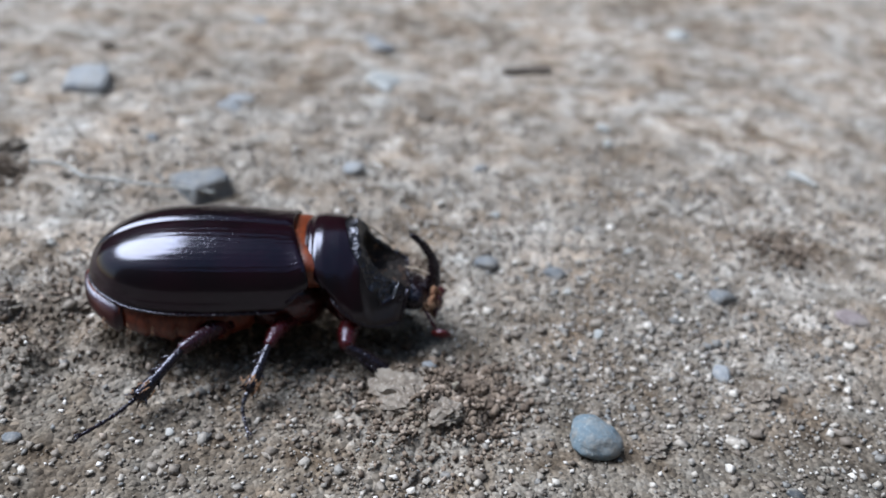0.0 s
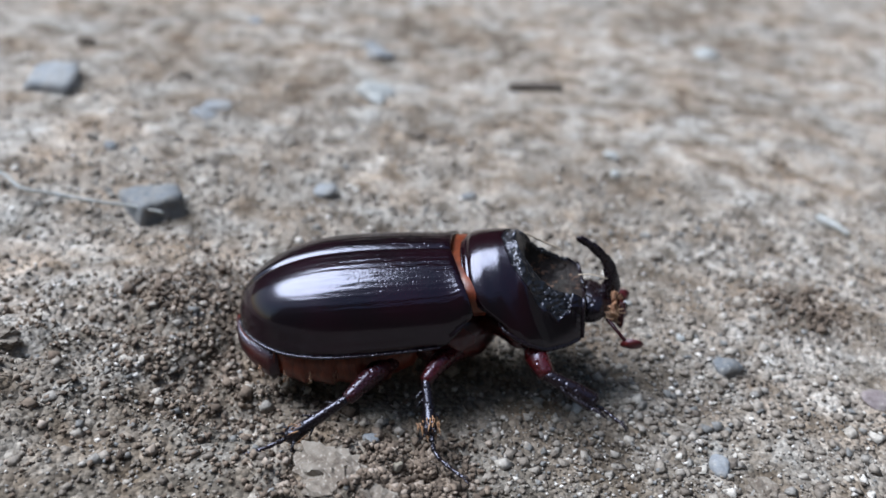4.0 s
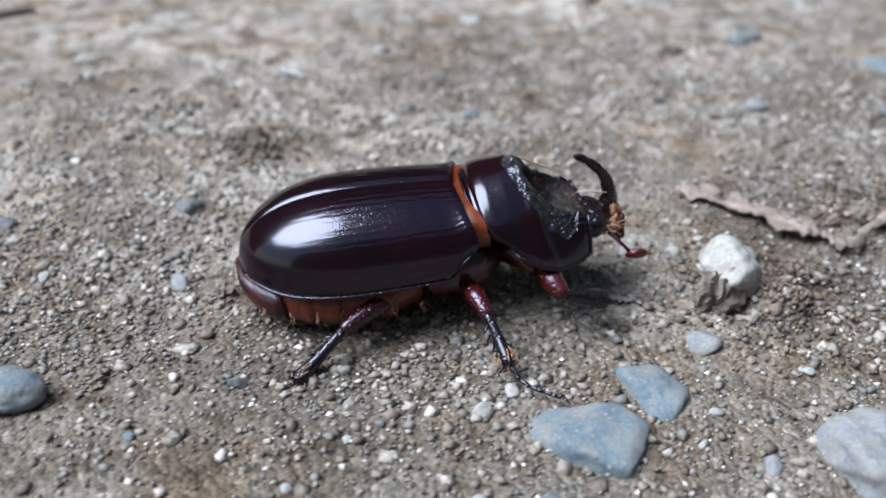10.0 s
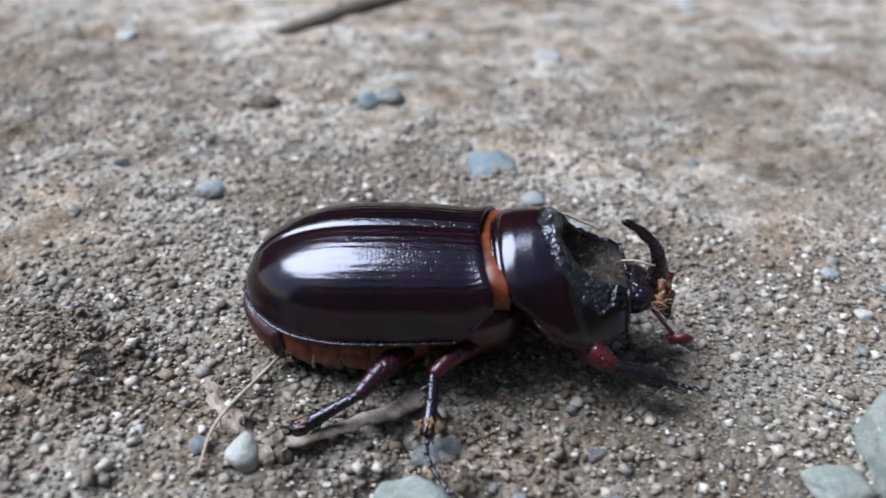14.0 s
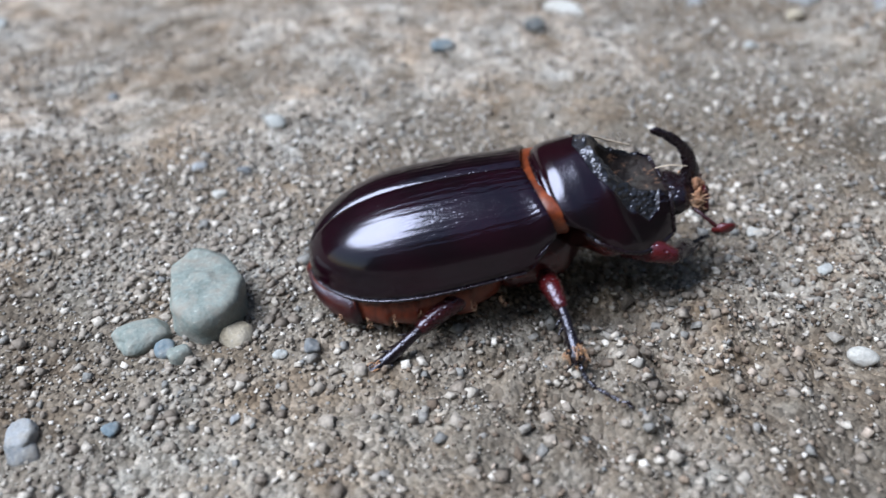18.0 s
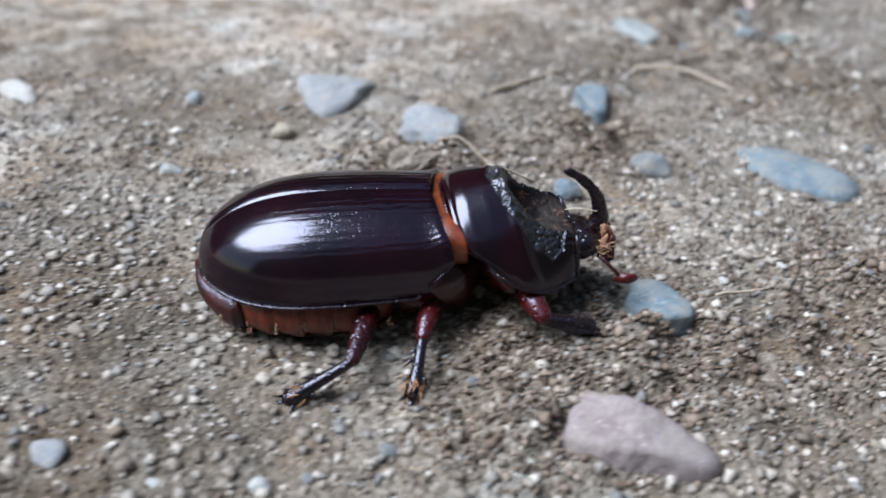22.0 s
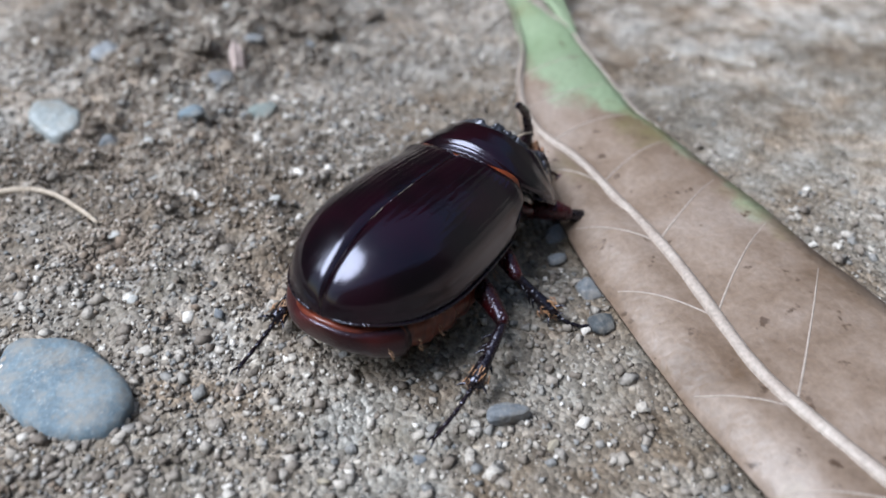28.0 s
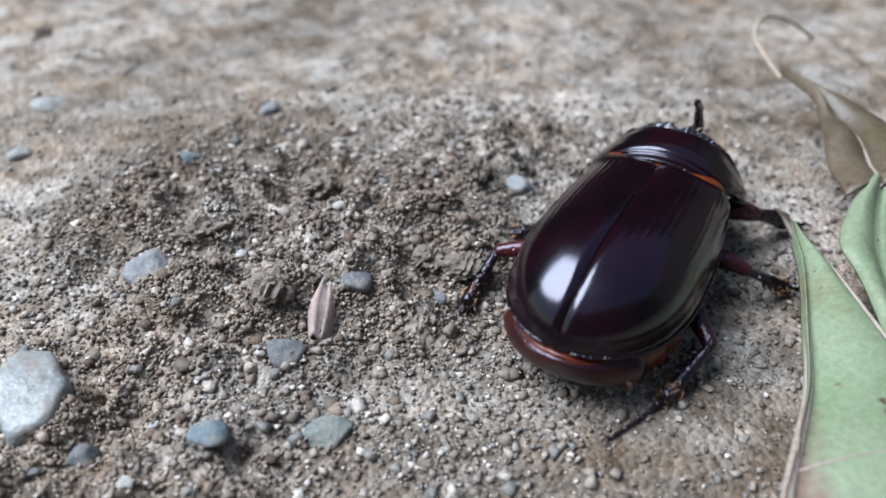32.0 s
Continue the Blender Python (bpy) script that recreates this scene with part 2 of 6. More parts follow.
SOIL = soil()
CLOD = stone("earth_clod", (0.104, 0.0779, 0.059), (0.189, 0.151, 0.121), (0.298, 0.26, 0.22), 0.95, 1100, 0.56)
# for the added unseen walls; dark, so the shell mirrors little light from them
SHADEWALL = stone("shade_wall_mat", (0.03, 0.035, 0.028), (0.07, 0.075, 0.06), (0.1, 0.1, 0.09), 0.9, 20)
GRIT = grains("grit", [(0.0, (0.0708, 0.0531, 0.0402)), (0.28, (0.148, 0.118, 0.0943)), (0.6, (0.221, 0.183, 0.151)), (0.7, (0.148, 0.148, 0.148)), (0.86, (0.34, 0.3, 0.265)), (1.0, (0.64, 0.59, 0.55))])
GRAVEL = grains("gravel", [(0.0, (0.105, 0.08, 0.062)), (0.3, (0.19, 0.155, 0.126)), (0.55, (0.265, 0.226, 0.19)), (0.64, (0.15, 0.145, 0.14)), (0.78, (0.31, 0.268, 0.228)), (0.94, (0.4, 0.355, 0.31)), (1.0, (0.56, 0.51, 0.46))])
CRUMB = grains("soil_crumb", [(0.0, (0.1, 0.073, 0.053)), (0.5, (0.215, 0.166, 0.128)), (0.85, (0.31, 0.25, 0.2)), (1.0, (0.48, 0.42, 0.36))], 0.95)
# a darker, browner mix than the crumbs above
DARKCRUMB = grains("dark_crumb", [(0.0, (0.07, 0.048, 0.034)), (0.5, (0.148, 0.106, 0.078)), (0.85, (0.215, 0.16, 0.12)), (1.0, (0.36, 0.29, 0.24))], 0.95)
BLUE = stone("blue_grey_stone", (0.085, 0.115, 0.138), (0.142, 0.186, 0.212))
SLATE = stone("slate", (0.0886, 0.0943, 0.103), (0.153, 0.159, 0.168))
DARK = stone("dark_stone", (0.0295, 0.033, 0.0366), (0.0649, 0.0708, 0.0738), (0.177, 0.177, 0.177))
GREY = stone("grey_stone", (0.177, 0.183, 0.195), (0.26, 0.266, 0.277))
PALE = stone("pale_stone", (0.271, 0.271, 0.26), (0.372, 0.372, 0.36), (0.443, 0.443, 0.431))
WHITE = stone("white_stone", (0.295, 0.277, 0.248), (0.437, 0.425, 0.408), (0.177, 0.153, 0.13), flecks=0.64)
PINK = stone("pink_stone", (0.164, 0.123, 0.119), (0.246, 0.205, 0.205), (0.344, 0.312, 0.312))
GREEN = stone("green_grey_stone", (0.118, 0.139, 0.127), (0.201, 0.225, 0.207))
QUARTZ = stone("quartz", (0.205, 0.217, 0.213), (0.303, 0.32, 0.312), (0.41, 0.426, 0.41), 0.4)
TAN = stone("tan_stone", (0.212, 0.171, 0.118), (0.343, 0.295, 0.225))
RUST = stone("rust_stone", (0.28, 0.2, 0.175), (0.44, 0.34, 0.305), dust=0.2)
SHELL = chitin("elytron_shell", (0.0018, 0.0003, 0.0011), (0.0066, 0.0005, 0.0024), 0.15, striae=0.000019, pits=0.000025, coat=0.04, coat_rough=0.3)
PRONO = chitin("pronotum_shell", (0.0016, 0.0004, 0.001), (0.007, 0.0006, 0.002), 0.16, pits=0.000008, coat=0.04, coat_rough=0.3)
ROUGHSHELL = chitin("pitted_shell", (0.006, 0.006, 0.007), (0.02, 0.019, 0.021), 0.3, pits=0.0003, coat=0.3, pit_scale=1500.0)
DUSTSHELL = stone("dusty_shell", (0.004, 0.003, 0.0034), (0.013, 0.0085, 0.008), (0.11, 0.058, 0.036), 0.6, 420, 0.58, 0.1, 0.12)
BLACK = chitin("black_chitin", (0.00354, 0.00177, 0.00236), (0.00886, 0.00295, 0.00354), 0.26, pits=0.00012, coat=0.0, pit_scale=1800.0)
RED = chitin("red_brown_chitin", (0.018, 0.0022, 0.002), (0.062, 0.0075, 0.0055), 0.2)
LEGRED = chitin("leg_chitin", (0.008, 0.0012, 0.0016), (0.05, 0.0038, 0.0042), 0.26, pits=0.00012, coat=0.0, pit_scale=1800.0)
TAIL = chitin("tail_chitin", (0.012, 0.0018, 0.0018), (0.045, 0.0055, 0.0042), 0.28, pits=0.00003, coat=0.0, pit_scale=2600.0)
CLUB = chitin("antenna_chitin", (0.0413, 0.00354, 0.00354), (0.118, 0.0118, 0.00886), 0.3)
AMBER = fibre("amber_membrane", (0.07, 0.01, 0.0028), (0.19, 0.038, 0.009), 0.35, (500, 900, 900), 0.0001)
BELLY = fibre("belly_chitin", (0.05, 0.007, 0.0035), (0.17, 0.032, 0.013), 0.3, (900, 300, 300), 0.0001)
HAIR = fibre("amber_hair", (0.17, 0.075, 0.036), (0.42, 0.25, 0.15), 0.5, (900, 900, 900), 0.00005)
SPLINTER = fibre("splinter", (0.09, 0.036, 0.018), (0.42, 0.21, 0.115), 0.75, (600, 600, 900), 0.0003)
TUFT = fibre("amber_bristle", (0.22, 0.1, 0.045), (0.4, 0.21, 0.1), 0.5, (900, 900, 900), 0.00005)
STRAW = fibre("straw", (0.273, 0.212, 0.153), (0.429, 0.348, 0.275), 0.7, (120, 900, 900))
BARK = fibre("dry_bark", (0.13, 0.096, 0.075), (0.35, 0.278, 0.235), 0.8, (150, 900, 900), 0.0005)
DEBRIS = fibre("dark_debris", (0.07, 0.054, 0.043), (0.15, 0.12, 0.1), 0.9, (300, 900, 900))


# ---- mesh helpers; lengths in cm ----
def mesh(name, verts, faces, mat, smooth=True, uvs=None):
    me = bpy.data.meshes.new(name)
    v = np.asarray(verts, dtype=float) * CM
    me.from_pydata(v.tolist() if len(v) < 5000 else list(map(tuple, v)), [], [tuple(map(int, f)) for f in faces])
    me.materials.append(mat)
    if smooth:
        me.polygons.foreach_set("use_smooth", [True] * len(me.polygons))
    if uvs is not None:
        layer = me.uv_layers.new(name="UVMap")
        ids = np.zeros(len(me.loops), dtype=np.int32)
        me.loops.foreach_get("vertex_index", ids)
        layer.data.foreach_set("uv", np.asarray(uvs)[ids].ravel().astype(np.float32))
    me.update()
    return me


def part(name, data, parent, label=""):
    ob = new(name, data)
    ob.parent = parent
    return tagged(ob, label)


def merged(*pieces):
    verts, faces, n = [], [], 0
    for v, f in pieces:
        verts.append(np.asarray(v, dtype=float))
        faces += [tuple(i + n for i in q) for q in f]
        n += len(v)
    return np.concatenate(verts), faces


def grid(points, closed=False):
    """Faces over an array of rows x columns of points."""
    p = np.asarray(points, dtype=float)
    r, c = p.shape[:2]
    faces = []
    for i in range(r - 1):
        for j in range(c if closed else c - 1):
            k = (j + 1) % c
            faces.append((i * c + j, i * c + k, (i + 1) * c + k, (i + 1) * c + j))
    return p.reshape(-1, 3), faces


def capped(points):
    """A closed tube of rings, with both ends filled."""
    v, f = grid(points, True)
    r, c = np.asarray(points).shape[:2]
    return v, f + [tuple(range(c - 1, -1, -1)), tuple(range((r - 1) * c, r * c))]


def spline(points, n):
    """n points on a smooth curve through the given ones."""
    p = np.asarray(points, dtype=float)
    q = np.concatenate([[2 * p[0] - p[1]], p, [2 * p[-1] - p[-2]]])
    out = []
    for u in np.linspace(0, len(p) - 1, n):
        i = min(int(u), len(p) - 2)
        t = u - i
        a, b, c, d = q[i:i + 4]
        out.append(0.5 * (2 * b + (c - a) * t + (2 * a - 5 * b + 4 * c - d) * t * t + (3 * b - a - 3 * c + d) * t ** 3))
    return np.array(out)


def tube(points, radii, sides=10, n=None, flat=1.0):
    """A tapered tube along a curve, closed and rounded at both ends."""
    n = n or max(6, 4 * len(points))
    p = spline(points, n)
    r = np.interp(np.linspace(0, 1, n), np.linspace(0, 1, len(radii)), radii)
    d = np.gradient(p, axis=0)
    d /= np.linalg.norm(d, axis=1)[:, None]
    p = np.concatenate([[p[0] - d[0] * r[0] * 0.6], p, [p[-1] + d[-1] * r[-1] * 0.6]])
    r, d = np.r_[r[0] * 0.35, r, r[-1] * 0.35], np.concatenate([d[:1], d, d[-1:]])
    ref = np.array([0, 0, 1.0]) if abs(d[:, 2]).max() < 0.97 else np.array([0, 1.0, 0])
    a = np.cross(d, ref)
    a /= np.linalg.norm(a, axis=1)[:, None]
    b = np.cross(a, d)
    th = np.linspace(0, 2 * np.pi, sides, endpoint=False)
    rings = p[:, None] + r[:, None, None] * (np.cos(th)[None, :, None] * a[:, None] + flat * np.sin(th)[None, :, None] * b[:, None])
    return capped(rings)


def sphere(centre, radii, rows=10, cols=14):
    th, ph = np.linspace(0.06, np.pi - 0.06, rows), np.linspace(0, 2 * np.pi, cols, endpoint=False)
    d = np.stack([np.sin(th)[:, None] * np.cos(ph), np.sin(th)[:, None] * np.sin(ph), np.cos(th)[:, None] + 0 * ph], -1)
    return capped(np.asarray(centre) + d * np.asarray(radii))


def ico(level):
    bm = bmesh.new()
    bmesh.ops.create_icosphere(bm, subdivisions=level, radius=1)
    v = np.array([q.co[:] for q in bm.verts])
    f = [tuple(q.index for q in face.verts) for face in bm.faces]
    bm.free()
    return v, f


ICO4, ICO3, ICO2, ICO1 = ico(4), ico(3), ico(2), ico(1)
OCTA = (np.array([(1, 0, 0), (-1, 0, 0), (0, 1, 0), (0, -1, 0), (0, 0, 1), (0, 0, -1)], dtype=float) * 1.15,
        [(0, 2, 4), (2, 1, 4), (1, 3, 4), (3, 0, 4), (2, 0, 5), (1, 2, 5), (3, 1, 5), (0, 3, 5)])

CHIP = (np.array([(1, 1, 1), (1, 1, -1), (1, -1, 1), (1, -1, -1), (-1, 1, 1), (-1, 1, -1), (-1, -1, 1), (-1, -1, -1)], dtype=float) * 0.68,
        [(0, 2, 3), (0, 3, 1), (4, 5, 7), (4, 7, 6), (0, 1, 5), (0, 5, 4), (2, 6, 7), (2, 7, 3), (0, 4, 6), (0, 6, 2), (1, 3, 7), (1, 7, 5)])


def value_noise(x, y, scale, seed):
    """Smooth noise between -1 and 1 on arrays of places."""
    r = np.random.RandomState(seed)
    table = r.rand(256, 256) * 2 - 1
    u, v = np.asarray(x) / scale, np.asarray(y) / scale
    i, j = np.floor(u).astype(int), np.floor(v).astype(int)
    a, b = u - i, v - j
    a, b = a * a * (3 - 2 * a), b * b * (3 - 2 * b)
    at = lambda p, q: table[p % 256, q % 256]
    return (at(i, j) * (1 - a) + at(i + 1, j) * a) * (1 - b) + (at(i, j + 1) * (1 - a) + at(i + 1, j + 1) * a) * b


def smooth(a, b, x):
    t = np.clip((np.asarray(x, dtype=float) - a) / (b - a), 0, 1)
    return t * t * (3 - 2 * t)


# loose heaps and hollows of the ground: x, y, radius, height in cm
HEAPS = [(-4.7, 8.0, 1.5, 0.25), (-0.3, 6.9, 0.9, 0.16), (0.55, 7.45, 0.4, -0.22), (-1.3, 10.0, 0.45, -0.26), (-0.5, 9.85, 0.4, -0.24), (-2.6, 9.6, 0.9, 0.15), (-7.4, 11.9, 0.35, 0.12),
         (-1.9, 8.3, 1.0, -0.12), (9.8, 5.4, 0.8, 0.1), (5.1, 11.2, 0.45, 0.16), (12.3, 6.5, 0.9, 0.1), (33.1, 5.0, 1.1, 0.2), (36.0, 3.1, 1.5, 0.2), (37.2, 4.2, 0.8, 0.1), (34.0, 3.5, 0.9, 0.16),
         (33.0, 7.3, 1.2, 0.25), (32.2, 6.5, 0.7, -0.12), (32.5, 3.1, 0.9, 0.14), (33.4, 5.6, 0.5, -0.14), (41.2, 13.0, 1.4, 0.28), (40.5, 14.6, 1.6, 0.35), (43.6, 15.2, 1.2, 0.3), (39.3, 11.6, 0.7, -0.12),
         (40.0, 12.6, 0.9, 0.2), (27.5, 2.2, 1.6, 0.12), (35.6, 7.8, 0.8, 0.14), (24.0, 2.9, 2.0, 0.1), (38.9, 8.4, 0.4, -0.12), (15.8, 5.0, 1.4, -0.08), (40.6, 8.2, 1.8, 0.1),
         (42.3, 12.6, 0.8, 0.16), (42.1, 14.0, 1.0, 0.2), (39.2, 14.2, 0.9, 0.16), (38.4, 10.6, 0.8, 0.12), (40.3, 10.4, 1.0, 0.08), (42.9, 13.6, 0.6, 0.2), (40.9, 12.5, 0.4, 0.16), (0.3, 7.0, 0.5, 0.1)]


def height(x, y):
    """The ground's height in cm."""
    z = 0.09 * value_noise(x, y, 4.1, 1) + 0.05 * value_noise(x, y, 1.5, 2) + 0.028 * value_noise(x, y, 0.6, 3)
    loose = np.zeros_like(z)
    for hx, hy, r, h in HEAPS:
        k = np.exp(-((x - hx) ** 2 + (y - hy) ** 2) / (r * r))
        z = z + h * k
        loose = np.maximum(loose, k)
    z = z + (0.03 + 0.17 * loose) * value_noise(x, y, 0.36, 4) + (0.016 + 0.12 * loose) * value_noise(x, y, 0.17, 5)
    return z


# ---- the ground, one sheet from the beetle's path to the horizon ----
def axis(lo, hi, step):
    far = [3.0, 8.0, 20.0, 60.0, 200.0, 800.0, 4000.0, 20000.0, 100000.0]
    return np.r_[[lo - d for d in far[::-1]], np.arange(lo, hi + step / 2, step), [hi + d for d in far]]


def build_ground():
    xs, ys = axis(-14, 56, 0.125), axis(-1, 27, 0.125)
    X, Y = np.meshgrid(xs, ys)
    Z = height(X, Y) * smooth(16000, 30, np.maximum(abs(X - 20), abs(Y - 12)))
    n, c = X.size, len(xs)
    i = (np.arange(len(ys) - 1)[:, None] * c + np.arange(c - 1)[None]).ravel()
    faces = np.stack([i, i + 1, i + c + 1, i + c], 1)
    me = bpy.data.meshes.new("ground")
    me.vertices.add(n)
    me.vertices.foreach_set("co", (np.stack([X, Y, Z], -1).reshape(-1, 3) * CM).ravel())
    me.loops.add(faces.size)
    me.loops.foreach_set("vertex_index", faces.ravel().astype(np.int32))
    me.polygons.add(len(faces))
    me.polygons.foreach_set("loop_start", np.arange(0, faces.size, 4, dtype=np.int32))
    me.polygons.foreach_set("use_smooth", np.ones(len(faces), dtype=bool))
    me.update(calc_edges=True)
    me.materials.append(SOIL)
    tagged(new("ground", me), "packed grey-brown earth with grit and loose crumbly patches", "ground", kind="structure")


build_ground()


# ---- loose grains ----
def scatter(name, label, category, mat, count, spots, sizes, seed, sink=0.25, squash=0.75, base_shape=ICO1):
    """Many small angular grains in one mesh. spots(r, n) gives x, y; sizes(r, n) gives radii in cm."""
    r = np.random.RandomState(seed)
    x, y = spots(r, count)
    s = sizes(r, len(x))
    base, tri = base_shape
    tri = np.array(tri)
    q = r.normal(size=(len(x), 4))
    q /= np.linalg.norm(q, axis=1)[:, None]
    a, b, c, d = q.T
    R = np.stack([1 - 2 * (c * c + d * d), 2 * (b * c - a * d), 2 * (b * d + a * c), 2 * (b * c + a * d), 1 - 2 * (b * b + d * d), 2 * (c * d - a * b),
                  2 * (b * d - a * c), 2 * (c * d + a * b), 1 - 2 * (b * b + c * c)], 1).reshape(-1, 3, 3)
    shape = base[None] * r.uniform(0.55, 1.3, (len(x), len(base), 1)) * r.uniform(0.65, 1.25, (len(x), 1, 3))
    v = np.einsum("nij,nkj->nki", R, shape) * s[:, None, None]
    v[:, :, 2] *= squash
    v += np.stack([x, y, height(x, y) + s * (squash - 2 * sink * squash)], 1)[:, None]
    faces = (tri[None] + (np.arange(len(x)) * len(base))[:, None, None]).reshape(-1, 3)
    me = bpy.data.meshes.new(name)
    me.vertices.add(v.shape[0] * v.shape[1])
    me.vertices.foreach_set("co", (v.reshape(-1) * CM))
    me.loops.add(faces.size)
    me.loops.foreach_set("vertex_index", faces.ravel().astype(np.int32))
    me.polygons.add(len(faces))
    me.polygons.foreach_set("loop_start", np.arange(0, faces.size, 3, dtype=np.int32))
    me.update(calc_edges=True)
    me.materials.append(mat)
    return tagged(new(name, me), label, category, kind="stuff")


# the strip of ground along the beetle's way
WAY = np.array([(-4, 9), (0, 9), (3.5, 6.8), (9, 7), (15, 7), (19, 5.5), (24, 4.5), (30, 5), (36, 5.2), (40.5, 6.5), (43, 10), (44, 13)], dtype=float)


def along(spread, far):
    def spots(r, n):
        u = r.rand(n) * (len(WAY) - 1)
        i = u.astype(int)
        p = WAY[i] + (WAY[i + 1] - WAY[i]) * (u - i)[:, None]
        off = r.normal(size=(n, 2)) * [spread, spread]
        x, y = p[:, 0] + off[:, 0], p[:, 1] + off[:, 1] + far * r.rand(n) ** 1.5
        ok = (y > -0.8) & (y < 26) & (x > -13.5) & (x < 55)
        # grit gathers in drifts and leaves bare packed patches
        ok &= value_noise(x, y, 2.6, 9) + 0.7 * value_noise(x, y, 0.8, 10) > r.uniform(-1.1, 0.5, n)
        return x[ok], y[ok]
    return spots


def in_heaps(lo, hi):
    heaps = np.array([h for h in HEAPS if lo < h[0] < hi])

    def spots(r, n):
        h = heaps[r.randint(0, len(heaps), n)]
        p = h[:, :2] + r.normal(size=(n, 2)) * (h[:, 2:3] * 0.62)
        return p[:, 0], p[:, 1]
    return spots


scatter("grit", "loose pale and grey grit lying on the earth", "grit", GRIT, 160000, along(3.2, 6), lambda r, n: 0.011 + 0.03 * r.rand(n) ** 2.6, 11, 0.2, 0.8, OCTA)
def gravelly(r, n):
    """Over the beetle's strip, and thicker on the near side of it."""
    x, y = along(2.6, 4)(r, n * 3 // 5)
    m = n * 2 // 5
    u, v = r.uniform(-8, 48, m), r.uniform(0.6, 6.0, m)
    keep = value_noise(u, v, 2.2, 31) + 0.6 * value_noise(u, v, 0.7, 32) > r.uniform(-1.2, 0.6, m)
    return np.r_[x, u[keep]], np.r_[y, v[keep]]


scatter("coarse_grit", "coarse mixed gravel grains on the earth", "gravel", GRAVEL, 110000, gravelly, lambda r, n: 0.016 + 0.066 * r.rand(n) ** 5.4, 12, 0.36, 0.7, CHIP)
scatter("soil_crumbs", "dark brown crumbs of loose soil in small heaps", "soil", DARKCRUMB, 42000, in_heaps(-20, 38), lambda r, n: 0.011 + 0.034 * r.rand(n) ** 3, 13, 0.1, 0.95, OCTA)
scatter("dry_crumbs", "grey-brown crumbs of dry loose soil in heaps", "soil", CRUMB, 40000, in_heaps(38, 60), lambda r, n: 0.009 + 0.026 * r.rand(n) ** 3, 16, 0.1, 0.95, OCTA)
scatter("soil_lumps", "brown lumps of crumbly soil in small heaps", "soil", DARKCRUMB, 1500, in_heaps(-20, 60), lambda r, n: 0.03 + 0.05 * r.rand(n) ** 2, 14, 0.25, 0.8, CHIP)
scatter("small_pebbles", "scattered pale and grey pebbles of a few millimetres", "gravel", GRAVEL, 1100, along(3.2, 7), lambda r, n: 0.045 + 0.07 * r.rand(n) ** 3, 15, 0.42, 0.62, CHIP)


# ---- stones ----
def stone_mesh(name, size, seed, mat, facets=9, round_off=0.07, rough=0.05):
    """A stone of the given size: a rounded block of random facets, dented and grained."""
    r = np.random.RandomState(seed)
    v, f = ICO4 if max(size) > 0.45 else ICO3
    n = r.normal(size=(facets, 3))
    n /= np.linalg.norm(n, axis=1)[:, None]
    d = r.uniform(0.5, 0.95, facets)
    k = np.maximum(v @ n.T, 1e-3) / d
    p = 1.0 / round_off
    reach = (np.sum(k ** p, axis=1) + 1.0) ** (-1.0 / p)
    q = v * reach[:, None]
    q /= abs(q).max(0)
    bump = value_noise(v[:, 0] + 3, v[:, 1] + v[:, 2] * 1.7, 0.45, seed) + 0.5 * value_noise(v[:, 1] + 7, v[:, 2] - v[:, 0] * 1.3, 0.2, seed + 1)
    q = q * (1 + rough * bump)[:, None]
    return mesh(name, q * np.asarray(size) / 2, f, mat)


def put_stone(name, label, x, y, w, d, h, mat, seed, turn=0.0, tilt=0.0, sink=0.4, facets=10, round_off=0.07, group="", rough=0.05):
    ob = new(name, stone_mesh(name, (w, d, h), seed, mat, facets, round_off, rough))
    z = float(height(np.array([x]), np.array([y]))[0])
    ob.matrix_world = pose(x * CM, y * CM, (z + h * (0.5 - sink)) * CM, 0, tilt, turn)
    return tagged(ob, label, "pebble" if "pebble" in name else "stone", group)


def put_clod(x, y, w, d, h, seed):
    """A crumbly lump of earth, knobbly at three sizes."""
    v, f = ICO4
    knob = sum(a * value_noise(v[:, 0] * 2 + 5 + v[:, 2], v[:, 1] * 2 + v[:, 2] * 1.7, s, seed + k) for k, (a, s) in enumerate([(0.22, 1.0), (0.2, 0.4), (0.16, 0.17)]))
    ob = new("soil_clod", mesh("soil_clod", v * (0.85 + knob)[:, None] * np.array([w, d, h]) / 2, f, CLOD, False))
    z = float(height(np.array([x]), np.array([y]))[0])
    ob.matrix_world = pose(x * CM, y * CM, (z + 0.1 * h) * CM, 0, 0, seed * 37 % 180)
    return tagged(ob, "crumbly brown clod of dry earth", "clod", "clods of earth")


